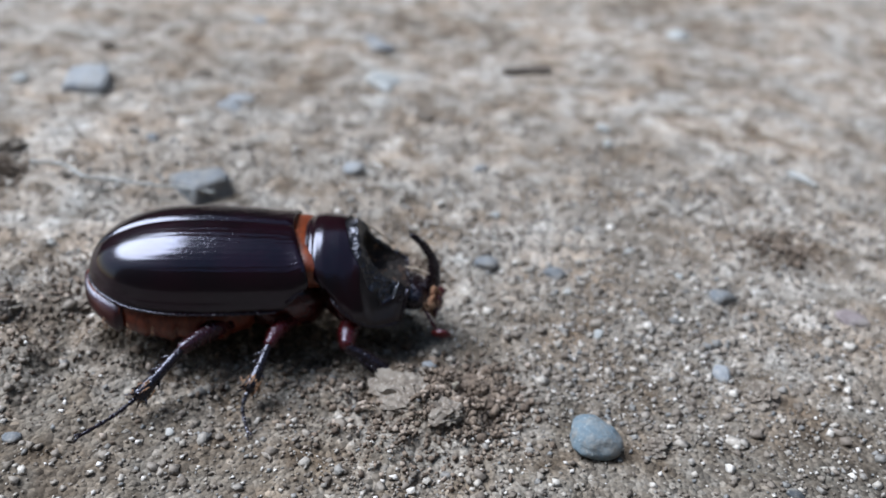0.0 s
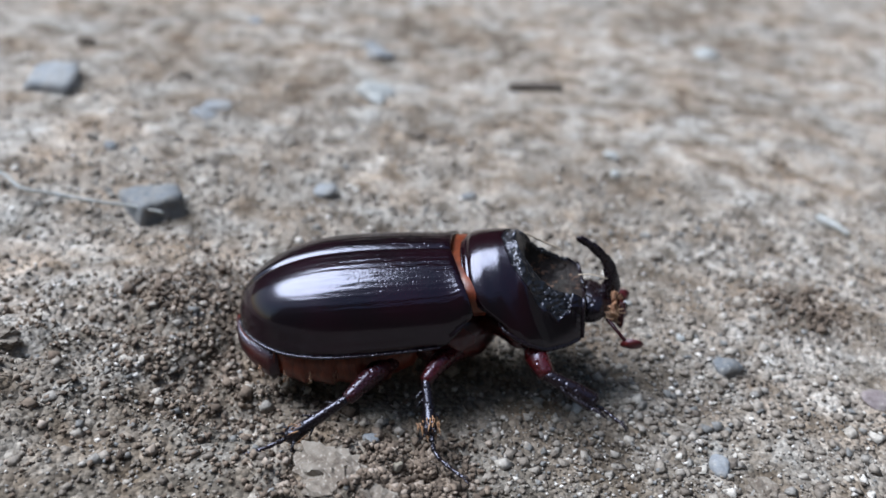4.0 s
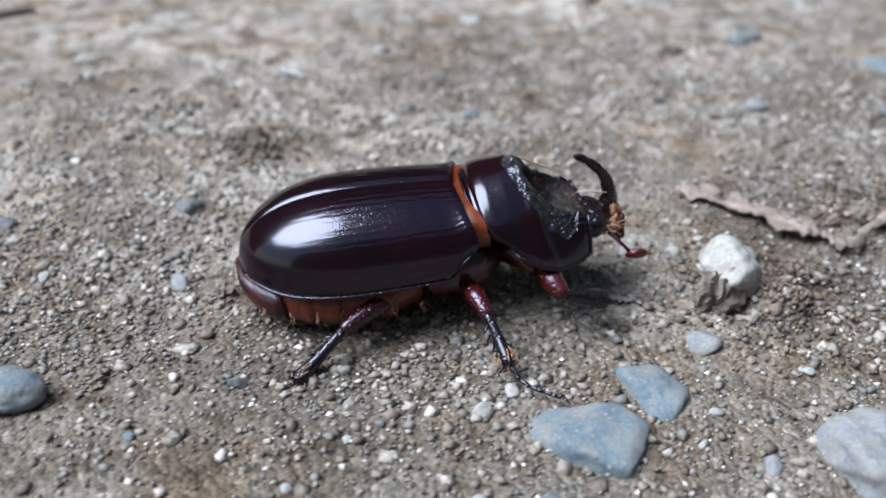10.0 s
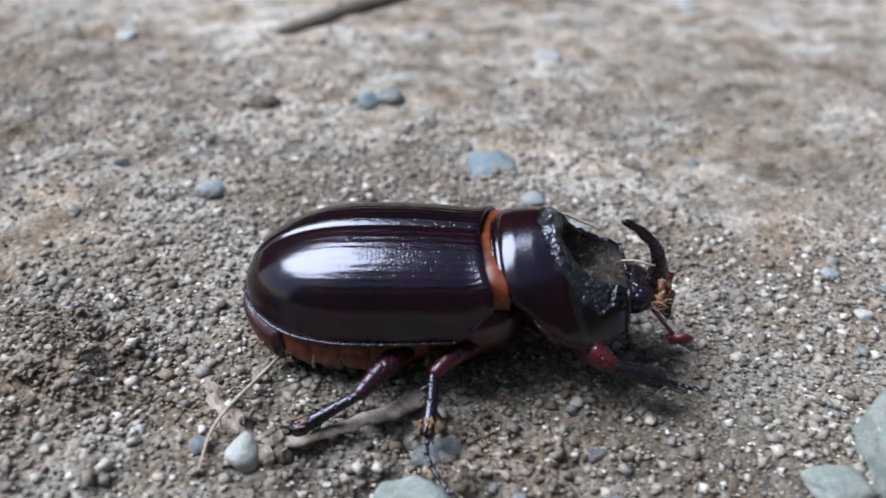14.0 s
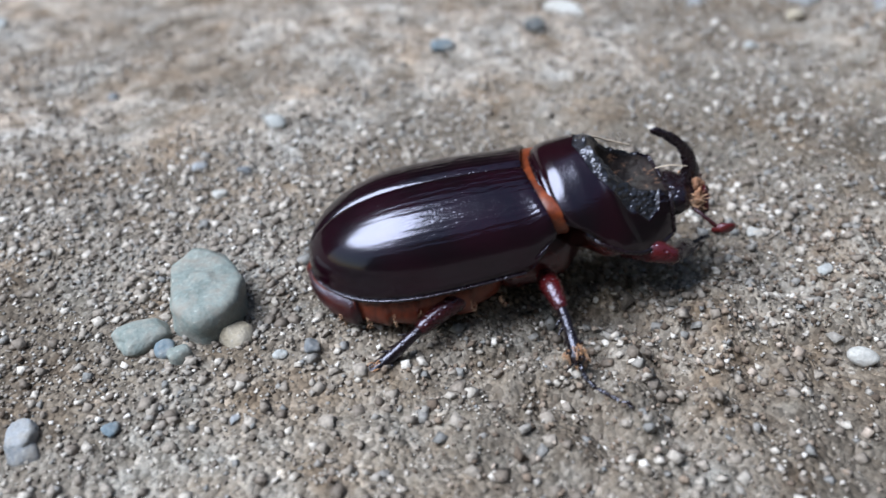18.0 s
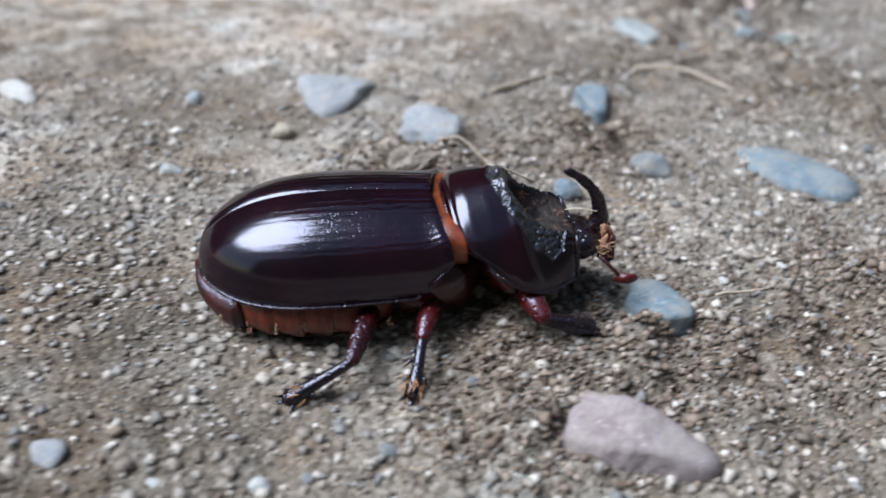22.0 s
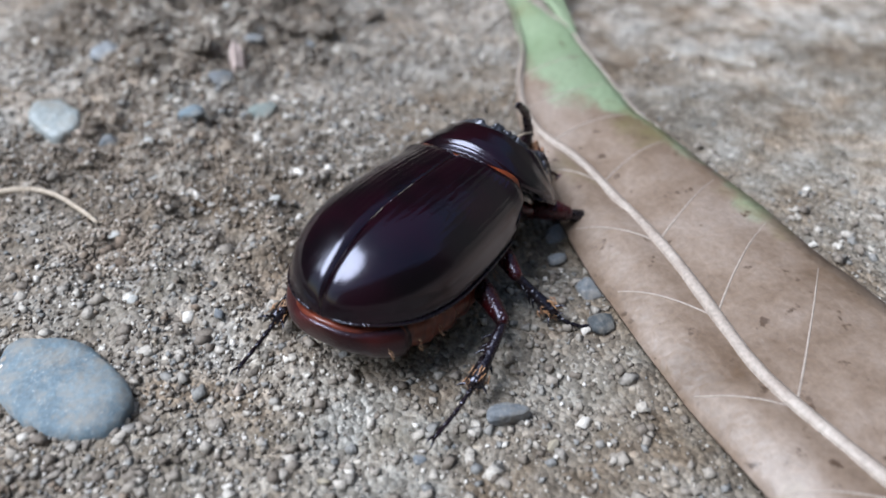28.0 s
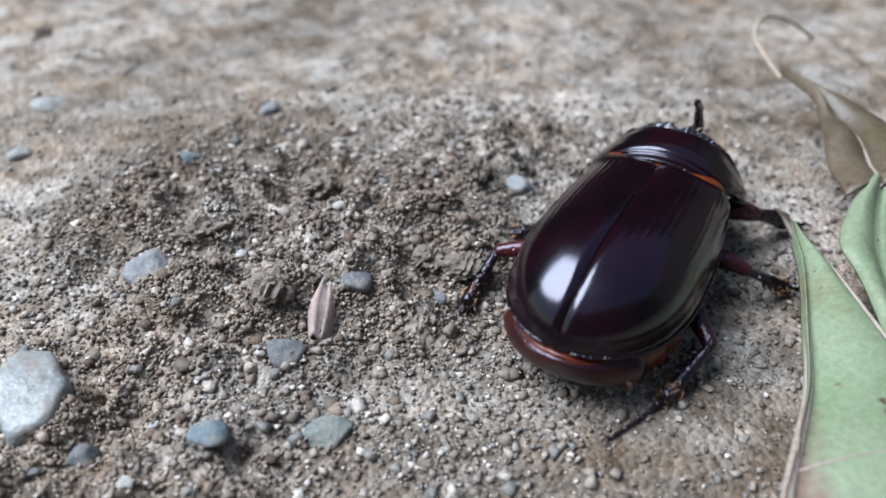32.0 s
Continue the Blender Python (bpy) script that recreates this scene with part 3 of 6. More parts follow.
def cut_stone(name, label, x, y, h, mat, seed, cuts, sink=0.35, rough=0.07, lean=0.2):
    """A stone worked from flat breaks: (heading in degrees, distance in cm) of each side, with a domed top."""
    r = np.random.RandomState(seed)
    v, f = ICO4
    n = [(math.cos(radians(a)), math.sin(radians(a)), lean * r.uniform(0.4, 1.4)) for a, d in cuts]
    d = [d for a, d in cuts]
    for k in range(3):
        n.append((r.uniform(-0.25, 0.25), r.uniform(-0.25, 0.25), 1))
        d.append(h * r.uniform(0.5, 0.62))
    n.append((0, 0, -1))
    d.append(h * 0.5)
    n = np.array(n)
    n /= np.linalg.norm(n, axis=1)[:, None]
    p = 18.0
    q = v * (np.sum((np.maximum(v @ n.T, 1e-4) / np.array(d)) ** p, axis=1) ** (-1 / p))[:, None]
    bump = value_noise(q[:, 0] + 9, q[:, 1] + q[:, 2] * 1.7, 0.22, seed) + 0.5 * value_noise(q[:, 1] + 7, q[:, 2] - q[:, 0] * 1.3, 0.09, seed + 1)
    q = q + v * (rough * h * bump)[:, None]
    ob = new(name, mesh(name, q, f, mat))
    z = float(height(np.array([x]), np.array([y]))[0])
    ob.matrix_world = pose(x * CM, y * CM, (z + h * (0.5 - sink)) * CM)
    return tagged(ob, label, "pebble" if "pebble" in name else "stone")


cut_stone("slate_stone", "flat dark grey slate stone half sunk in earth", -4.1, 12.0, 0.46, SLATE, 31, [(-138, 0.32), (-47, 0.5), (31, 0.47), (79, 0.52), (128, 0.56)], 0.5)
put_stone("pebble", "small pale angular pebble in grit", -1.68, 13.0, 0.4, 0.4, 0.32, GREY, 32)
cut_stone("flat_stone", "flat pale grey stone with a shaded edge", -7.5, 16.0, 0.4, GREY, 33, [(-175, 0.41), (-90, 0.5), (0, 0.5), (29, 0.45), (121, 0.46)], 0.4)
put_stone("blue_pebble", "smooth oval blue-grey pebble", 1.78, 6.62, 0.68, 0.6, 0.42, BLUE, 34, -30, 0, 0.25, 7, 0.3)
put_stone("pebble", "small dark grey-blue pebble in grit", 3.84, 9.62, 0.42, 0.36, 0.25, SLATE, 35)
put_stone("pebble", "small blue-grey pebble in grit", 0.6, 10.3, 0.4, 0.35, 0.22, SLATE, 36)
put_stone("grey_stone", "grey stone flush with the earth", 6.55, 9.2, 0.8, 0.75, 0.4, BLUE, 37, 20, 0, 0.55)
put_stone("grey_stone", "flat grey chip in the soil", 7.75, 9.0, 0.85, 0.5, 0.3, SLATE, 38, -25, 0, 0.55)
put_stone("grey_stone", "narrow grey-blue chip in the soil", 8.35, 7.95, 0.7, 0.4, 0.3, BLUE, 39, -40, 0, 0.5)
put_stone("pebble", "pinkish chip beside a grey stone", 5.6, 9.35, 0.55, 0.4, 0.25, PINK, 40, 0, 0, 0.5)
put_stone("white_stone", "rough chalk-white stone caked with soil", 9.42, 5.76, 0.9, 0.82, 0.62, WHITE, 41, 15, 0, 0.25, 9, 0.16, rough=0.1)
put_stone("pebble", "small pale chalky pebble on soil", 8.75, 6.75, 0.28, 0.26, 0.22, WHITE, 42)
put_stone("pebble", "pale grey angular pebble on grit", 8.6, 5.02, 0.44, 0.36, 0.28, GREY, 43)
cut_stone("slab_stone", "flat angular blue-grey slab with a pointed end", 6.77, 4.21, 0.3, BLUE, 44, [(117, 0.6), (68, 0.36), (23, 0.48), (-27, 0.54), (-52, 0.49), (-133, 0.36), (-142, 0.35), (175, 0.55)], 0.5)
cut_stone("grey_stone", "flat blue-grey stone beside the slab", 7.67, 4.52, 0.26, BLUE, 45, [(80, 0.39), (16, 0.29), (-28, 0.33), (-58, 0.31), (-101, 0.43), (175, 0.25)], 0.5)
cut_stone("pale_stone", "rounded pale stone at the side of the path", 9.05, 3.05, 0.5, GREY, 46, [(-123, 0.53), (-55, 0.4), (-11, 0.4), (50, 0.49), (96, 0.46), (158, 0.42), (179, 0.41)], 0.35)
put_stone("pebble", "small white pebble on grit", 5.9, 4.85, 0.24, 0.22, 0.2, WHITE, 47)
put_stone("pebble", "rounded pale pebble beside a twig", 14.2, 5.35, 0.38, 0.38, 0.32, PALE, 48, 0, 0, 0.3, 8, 0.3)
put_stone("dark_stone", "dark slate-grey stone in gravel", 15.95, 5.6, 0.62, 0.4, 0.3, SLATE, 49, 15)
put_stone("blue_stone", "weathered blue-grey stone flush with earth", 16.75, 10.7, 1.0, 0.8, 0.35, BLUE, 50, 10, 0, 0.66)
cut_stone("blue_stone", "flat blue-grey rock flush with the earth", 22.4, 6.26, 0.34, BLUE, 51, [(-106, 0.51), (-61, 0.34), (-13, 0.55), (73, 0.5), (124, 0.33), (163, 0.51)], 0.68)
cut_stone("pale_stone", "pale greenish-grey rounded stone", 15.72, 4.72, 0.45, GREEN, 52, [(-118, 0.3), (-61, 0.34), (9, 0.36), (51, 0.32), (97, 0.32), (161, 0.36)], 0.35)
put_stone("pebble", "small blue pebble on the grit", 19.64, 4.63, 0.24, 0.24, 0.2, BLUE, 53)
cut_stone("green_stone", "rounded green-grey stone proud of the gravel", 20.16, 5.18, 0.5, GREEN, 54, [(-138, 0.55), (-67, 0.56), (-23, 0.41), (5, 0.4), (59, 0.59), (127, 0.53), (172, 0.36)], 0.25, lean=0.12)
put_stone("green_stone", "flat green-grey chip in gravel", 19.45, 4.92, 0.62, 0.45, 0.3, GREEN, 55)
put_stone("pebble", "small green-grey pebble in gravel", 19.75, 4.5, 0.26, 0.28, 0.22, GREEN, 56)
put_stone("pebble", "narrow grey pebble in the gravel", 18.25, 4.1, 0.3, 0.48, 0.25, GREY, 57)
put_stone("pebble", "smooth oval white pebble on earth", 25.85, 1.7, 0.33, 0.24, 0.2, WHITE, 58, -35, 0, 0.25, 7, 0.3)
put_stone("pebble", "small black pebble on bare earth", 26.94, 10.5, 0.42, 0.5, 0.4, DARK, 59)
put_stone("white_stone", "small elongated white stone on earth", 27.9, 11.2, 0.42, 0.9, 0.35, WHITE, 60, 25)
put_stone("pebble", "smooth cream-coloured oval pebble", 31.45, 9.05, 0.4, 0.34, 0.28, TAN, 61, 0, 0, 0.25, 7, 0.3)
cut_stone("flat_stone", "flat pale blue-grey triangular stone", 32.50, 10.05, 0.36, GREY, 62, [(-148, 0.68), (-40, 0.32), (-71, 0.49), (-9, 0.77), (61, 0.55), (112, 0.67), (-175, 0.58)], 0.4)
cut_stone("grey_stone", "grey stone bedded in crumbly soil", 33.43, 8.47, 0.4, GREY, 63, [(-94, 0.48), (-25, 0.43), (18, 0.37), (81, 0.45), (155, 0.44), (-158, 0.36)], 0.35)
cut_stone("blue_stone", "small pointed blue-grey stone", 36.15, 8.77, 0.42, BLUE, 64, [(-102, 0.52), (-30, 0.22), (59, 0.43), (111, 0.35), (180, 0.25)], 0.3)
cut_stone("long_stone", "long flat pale blue-grey stone", 38.07, 6.34, 0.3, BLUE, 65, [(167, 0.62), (124, 0.88), (59, 0.58), (27, 0.46), (9, 0.52), (-39, 0.81), (-110, 0.65), (-140, 0.5), (-156, 0.48)], 0.5)
cut_stone("grey_stone", "rounded light blue-grey stone in crumbly soil", 34.45, 4.00, 0.36, BLUE, 66, [(-141, 0.33), (-92, 0.38), (-28, 0.36), (13, 0.29), (47, 0.33), (145, 0.33), (-179, 0.32)], 0.42, lean=0.12)
cut_stone("pink_stone", "flat pinkish-grey stone in loose soil", 33.30, 2.43, 0.42, PINK, 67, [(-111, 0.3), (-66, 0.67), (28, 0.38), (43, 0.31), (58, 0.33), (120, 0.58), (161, 0.59), (-144, 0.4)], 0.3)
put_stone("pebble", "smooth blue-grey pebble on earth", 34.67, 6.55, 0.46, 0.38, 0.3, BLUE, 69, 20, 0, 0.25, 7, 0.3)
put_stone("dark_pebble", "dark slate pebble in crumbly soil", 33.0, 5.6, 0.56, 0.36, 0.28, DARK, 70, 15)
cut_stone("pale_stone", "translucent pale quartz-like stone", 38.66, 11.74, 0.32, QUARTZ, 72, [(-152, 0.33), (-101, 0.52), (-60, 0.43), (-15, 0.36), (-6, 0.33), (26, 0.37), (89, 0.59), (163, 0.41), (-160, 0.31)], 0.3)
put_stone("pebble", "small smooth slate-blue pebble", 41.78, 4.28, 0.46, 0.3, 0.22, SLATE, 73, -15, 0, 0.25, 7, 0.3)
put_stone("pebble", "small blue-grey pebble in grit", 37.83, 3.9, 0.3, 0.24, 0.2, BLUE, 74)
put_stone("pebble", "small cream-coloured pebble on earth", 39.62, 2.15, 0.28, 0.34, 0.22, TAN, 75, 30, 0, 0.25, 7, 0.3)
put_stone("pebble", "pale green pebble flush with the grit", 41.4, 10.92, 0.5, 0.42, 0.25, GREEN, 77, 0, 0, 0.5)
put_stone("pebble", "pale blue-grey stone in crumbly soil", 39.65, 13.25, 0.58, 0.6, 0.3, GREY, 78, 0, 0, 0.45)
put_stone("pebble", "small slate-blue pebble in soil", 41.8, 12.6, 0.34, 0.4, 0.28, SLATE, 79)
put_stone("pebble", "small dark blue pebble in soil", 39.25, 11.0, 0.34, 0.3, 0.24, SLATE, 80)
put_stone("pebble", "small blue-grey pebble in grit", 40.36, 10.85, 0.42, 0.36, 0.25, BLUE, 81)
put_stone("pebble", "small bluish pebble flush with the soil", 41.05, 11.85, 0.42, 0.4, 0.22, SLATE, 82, 0, 0, 0.5)
put_stone("blue_pebble", "blue-grey pebble in grit beside a leaf", 42.6, 6.95, 0.32, 0.34, 0.24, BLUE, 111)
put_stone("pebble", "grey-blue pebble in grit beside a leaf", 43.1, 6.7, 0.3, 0.32, 0.24, SLATE, 112)
put_stone("pebble", "small cream pebble in grit", 42.9, 5.88, 0.26, 0.24, 0.2, TAN, 113)
put_stone("pebble", "flat pale grey chip in grit", 43.75, 6.55, 0.42, 0.26, 0.16, GREY, 114, 25)
put_stone("pebble", "dark blue-grey pebble under a leaf edge", 43.5, 5.5, 0.34, 0.4, 0.24, SLATE, 115, -30)
put_stone("pebble", "dark pebble under a leaf edge", 43.3, 4.95, 0.3, 0.3, 0.2, DARK, 116)
put_stone("blue_pebble", "angular blue pebble beside a leaf", 44.2, 8.75, 0.26, 0.5, 0.22, BLUE, 117, -20)
put_stone("pebble", "small blue-grey pebble in grit", 42.15, 6.2, 0.2, 0.2, 0.15, BLUE, 118)
put_stone("pebble", "small slate-grey pebble in grit", 41.9, 5.7, 0.26, 0.28, 0.18, SLATE, 119)
put_stone("pebble", "pale bluish pebble in grit", 43.5, 6.2, 0.26, 0.22, 0.16, GREY, 120)
put_stone("pebble", "pale cream stone bedded in grit", 20.31, 4.53, 0.42, 0.36, 0.22, TAN, 131, 11)
put_stone("pebble", "small slate-grey pebble in grit", 21.01, 4.11, 0.2, 0.26, 0.16, SLATE, 132, 42)
put_stone("pebble", "small blue-grey pebble in grit", 19, 3.84, 0.2, 0.18, 0.14, BLUE, 133, 73)
put_stone("pebble", "oblong slate-grey pebble in grit", 18.24, 3.91, 0.28, 0.42, 0.18, SLATE, 134, 14)
put_stone("pebble", "dark angular slate pebble in grit", 15.78, 5.5, 0.4, 0.26, 0.2, SLATE, 135, 45)
put_stone("pebble", "small dark blue-grey pebble in grit", 13.84, 5.44, 0.24, 0.2, 0.16, SLATE, 136, 76)
put_stone("pebble", "small dark pebble in grit", 17.42, 5.39, 0.2, 0.18, 0.14, DARK, 137, 17)
put_stone("pebble", "pale grey pebble half sunk in earth", -1.62, 17.20, 0.73, 0.52, 0.29, PALE, 201, 118, 0, 0.55, 7, 0.10)
put_stone("pebble", "pale grey pebble half sunk in earth", -8.89, 15.92, 0.40, 0.32, 0.24, PALE, 204, 155, 0, 0.42, 7, 0.20)
put_stone("pebble", "slate-grey pebble half sunk in grit", -5.43, 13.70, 0.31, 0.24, 0.18, SLATE, 205, 143, 0, 0.42, 8, 0.10)
put_stone("pebble", "slate-grey pebble half sunk in grit", 0.49, 13.40, 0.30, 0.25, 0.18, SLATE, 206, 27, 0, 0.42, 11, 0.10)
put_stone("grey_stone", "flat grey stone bedded in dusty earth", -4.47, 15.53, 0.67, 0.47, 0.27, GREY, 207, 175, 0, 0.55, 11, 0.20)
put_stone("grey_stone", "flat grey stone bedded in dusty earth", -1.94, 19.65, 0.81, 0.63, 0.32, GREY, 208, 121, 0, 0.55, 8, 0.20)
put_stone("pebble", "pale grey pebble half sunk in earth", 3.38, 10.20, 0.16, 0.13, 0.10, PALE, 209, 129, 0, 0.42, 9, 0.07)
put_stone("pebble", "pale grey pebble half sunk in earth", 2.07, 8.68, 0.20, 0.14, 0.12, PALE, 210, 58, 0, 0.42, 7, 0.07)
put_stone("pebble", "small chalk-white pebble on grit", 1.74, 9.63, 0.17, 0.12, 0.10, WHITE, 211, 164, 0, 0.42, 8, 0.20)
put_stone("grey_stone", "flat grey stone bedded in dusty earth", 3.53, 8.04, 0.31, 0.22, 0.19, GREY, 213, 105, 0, 0.42, 10, 0.20)
put_stone("grey_stone", "flat grey stone bedded in dusty earth", -0.07, 7.74, 0.20, 0.18, 0.12, GREY, 214, 135, 0, 0.42, 11, 0.07)
put_stone("pebble", "slate-grey pebble half sunk in grit", -4.34, 6.04, 0.24, 0.19, 0.14, SLATE, 215, 11, 0, 0.42, 10, 0.07)
put_stone("pebble", "small chalk-white pebble on grit", -2.76, 6.29, 0.13, 0.11, 0.08, WHITE, 216, 131, 0, 0.42, 10, 0.20)
put_stone("grey_stone", "flat grey stone bedded in dusty earth", -4.43, 16.01, 0.61, 0.53, 0.24, GREY, 217, 33, 0, 0.55, 8, 0.10)
put_stone("grey_stone", "flat grey stone bedded in dusty earth", -2.19, 20.08, 0.62, 0.58, 0.25, GREY, 218, 94, 0, 0.55, 9, 0.10)
put_stone("pebble", "pale grey pebble half sunk in earth", 2.87, 15.38, 0.33, 0.22, 0.20, PALE, 219, 144, 0, 0.42, 9, 0.10)
put_stone("pebble", "pale grey pebble half sunk in earth", 0.75, 11.80, 0.19, 0.16, 0.11, PALE, 220, 141, 0, 0.42, 10, 0.07)
put_stone("pebble", "small chalk-white pebble on grit", -5.58, 9.86, 0.17, 0.16, 0.10, WHITE, 223, 76, 0, 0.42, 11, 0.10)
put_stone("grey_stone", "flat grey stone bedded in dusty earth", -5.15, 20.97, 0.52, 0.38, 0.21, GREY, 225, 94, 0, 0.55, 9, 0.07)
put_stone("pebble", "pale grey pebble half sunk in earth", 2.75, 10.80, 0.17, 0.12, 0.10, PALE, 226, 16, 0, 0.42, 7, 0.07)
put_stone("pebble", "pale grey pebble half sunk in earth", -1.71, 17.55, 0.88, 0.79, 0.35, PALE, 227, 126, 0, 0.55, 10, 0.10)
put_stone("pebble", "pale grey pebble half sunk in earth", 5.54, 22.21, 0.79, 0.73, 0.31, PALE, 229, 69, 0, 0.55, 9, 0.07)
put_stone("pebble", "pale grey pebble half sunk in earth", 8.11, 14.46, 0.31, 0.25, 0.18, PALE, 230, 120, 0, 0.42, 8, 0.07)
put_stone("pebble", "small cream-tan pebble on earth", 0.22, 7.42, 0.17, 0.15, 0.10, TAN, 231, 35, 0, 0.42, 11, 0.10)
put_stone("pebble", "small cream-tan pebble on earth", 7.80, 10.02, 0.23, 0.16, 0.14, TAN, 232, 160, 0, 0.42, 9, 0.10)
put_stone("grey_stone", "flat grey stone bedded in dusty earth", 13.04, 9.79, 0.47, 0.40, 0.28, GREY, 234, 146, 0, 0.42, 11, 0.10)
put_stone("pebble", "pale grey pebble half sunk in earth", 2.91, 14.83, 0.27, 0.25, 0.16, PALE, 235, 116, 0, 0.42, 10, 0.07)
put_stone("pebble", "slate-grey pebble half sunk in grit", 1.62, 10.15, 0.36, 0.32, 0.21, SLATE, 236, 4, 0, 0.42, 9, 0.07)
put_stone("dark_pebble", "small dark slate pebble in grit", 3.81, 6.02, 0.22, 0.17, 0.13, DARK, 237, 160, 0, 0.42, 9, 0.07)
put_stone("blue_pebble", "blue-grey pebble bedded in grit", 2.75, 5.68, 0.15, 0.11, 0.09, BLUE, 238, 137, 0, 0.42, 9, 0.20)
put_stone("pebble", "slate-grey pebble half sunk in grit", 6.01, 3.65, 0.24, 0.21, 0.14, SLATE, 239, 8, 0, 0.42, 7, 0.10)
put_stone("grey_stone", "flat grey stone bedded in dusty earth", 6.37, 3.37, 0.24, 0.21, 0.14, GREY, 240, 148, 0, 0.42, 10, 0.07)
put_stone("pebble", "pale grey pebble half sunk in earth", 8.06, 4.08, 0.17, 0.11, 0.10, PALE, 241, 160, 0, 0.42, 10, 0.20)
put_stone("pebble", "small chalk-white pebble on grit", 6.31, 5.02, 0.20, 0.19, 0.12, WHITE, 242, 100, 0, 0.42, 7, 0.20)
put_stone("pebble", "pale grey pebble half sunk in earth", 7.70, 3.77, 0.13, 0.09, 0.08, PALE, 243, 173, 0, 0.42, 8, 0.20)
put_stone("pebble", "pale grey pebble half sunk in earth", 9.29, 6.61, 0.18, 0.17, 0.11, PALE, 245, 54, 0, 0.42, 7, 0.07)
put_stone("pebble", "pale grey pebble half sunk in earth", 9.32, 4.25, 0.18, 0.15, 0.11, PALE, 246, 129, 0, 0.42, 8, 0.07)
put_stone("pebble", "pale grey pebble half sunk in earth", 5.43, 3.84, 0.19, 0.18, 0.12, PALE, 247, 167, 0, 0.42, 8, 0.07)
put_stone("pebble", "pale grey pebble half sunk in earth", 3.94, 4.59, 0.15, 0.12, 0.09, PALE, 248, 91, 0, 0.42, 11, 0.20)
put_stone("pebble", "pale grey pebble half sunk in earth", 4.61, 4.96, 0.11, 0.10, 0.07, PALE, 249, 69, 0, 0.42, 11, 0.07)
put_stone("grey_stone", "flat grey stone bedded in dusty earth", 8.14, 3.32, 0.26, 0.19, 0.15, GREY, 250, 30, 0, 0.42, 8, 0.20)
put_stone("blue_pebble", "blue-grey pebble bedded in grit", 8.47, 11.11, 0.31, 0.24, 0.19, BLUE, 251, 1, 0, 0.42, 9, 0.07)
put_stone("blue_pebble", "blue-grey pebble bedded in grit", 15.02, 12.73, 0.53, 0.47, 0.32, BLUE, 252, 113, 0, 0.42, 9, 0.20)
put_stone("pebble", "pale grey pebble half sunk in earth", 21.33, 17.57, 0.57, 0.46, 0.23, PALE, 254, 40, 0, 0.55, 9, 0.10)
put_stone("pebble", "pale grey pebble half sunk in earth", 10.38, 15.54, 0.62, 0.41, 0.25, PALE, 255, 116, 0, 0.55, 10, 0.20)
put_stone("pebble", "pale grey pebble half sunk in earth", 11.70, 17.56, 0.63, 0.56, 0.25, PALE, 256, 85, 0, 0.55, 8, 0.20)
put_stone("grey_stone", "flat grey stone bedded in dusty earth", 17.29, 9.56, 0.39, 0.35, 0.23, GREY, 257, 145, 0, 0.42, 8, 0.07)
put_stone("grey_stone", "flat grey stone bedded in dusty earth", 17.79, 8.90, 0.37, 0.34, 0.22, GREY, 258, 125, 0, 0.42, 7, 0.10)
put_stone("dark_pebble", "small dark slate pebble in grit", 11.72, 10.56, 0.23, 0.19, 0.14, DARK, 259, 169, 0, 0.42, 10, 0.07)
put_stone("pebble", "pale grey pebble half sunk in earth", 14.52, 5.46, 0.15, 0.10, 0.09, PALE, 260, 3, 0, 0.42, 10, 0.20)
put_stone("pebble", "slate-grey pebble half sunk in grit", 11.38, 5.86, 0.20, 0.17, 0.12, SLATE, 261, 166, 0, 0.42, 9, 0.07)
put_stone("pebble", "slate-grey pebble half sunk in grit", 19.77, 11.01, 0.24, 0.19, 0.14, SLATE, 263, 119, 0, 0.42, 8, 0.20)
put_stone("pebble", "small chalk-white pebble on grit", 12.63, 10.93, 0.23, 0.18, 0.14, WHITE, 264, 93, 0, 0.42, 10, 0.20)
put_stone("pebble", "small chalk-white pebble on grit", 9.77, 6.74, 0.12, 0.11, 0.07, WHITE, 265, 7, 0, 0.42, 8, 0.20)
put_stone("pebble", "pale grey pebble half sunk in earth", 13.26, 5.58, 0.15, 0.13, 0.09, PALE, 266, 159, 0, 0.42, 11, 0.20)
put_stone("pebble", "small chalk-white pebble on grit", 17.33, 6.00, 0.13, 0.12, 0.08, WHITE, 267, 68, 0, 0.42, 7, 0.07)
put_stone("pebble", "slate-grey pebble half sunk in grit", 15.34, 12.81, 0.50, 0.44, 0.30, SLATE, 269, 154, 0, 0.42, 8, 0.07)
put_stone("pebble", "pale grey pebble half sunk in earth", 21.84, 9.00, 0.47, 0.34, 0.28, PALE, 271, 84, 0, 0.42, 11, 0.20)
put_stone("pebble", "slate-grey pebble half sunk in grit", 21.13, 7.77, 0.25, 0.17, 0.15, SLATE, 272, 137, 0, 0.42, 8, 0.20)
put_stone("grey_stone", "flat grey stone bedded in dusty earth", 20.58, 8.05, 0.25, 0.20, 0.15, GREY, 273, 172, 0, 0.42, 11, 0.10)
put_stone("grey_stone", "flat grey stone bedded in dusty earth", 24.68, 6.64, 0.42, 0.35, 0.25, GREY, 274, 46, 0, 0.42, 10, 0.10)
put_stone("pebble", "slate-grey pebble half sunk in grit", 24.21, 5.90, 0.21, 0.16, 0.13, SLATE, 275, 179, 0, 0.42, 8, 0.07)
put_stone("pebble", "slate-grey pebble half sunk in grit", 15.12, 8.95, 0.39, 0.29, 0.23, SLATE, 276, 94, 0, 0.42, 9, 0.20)
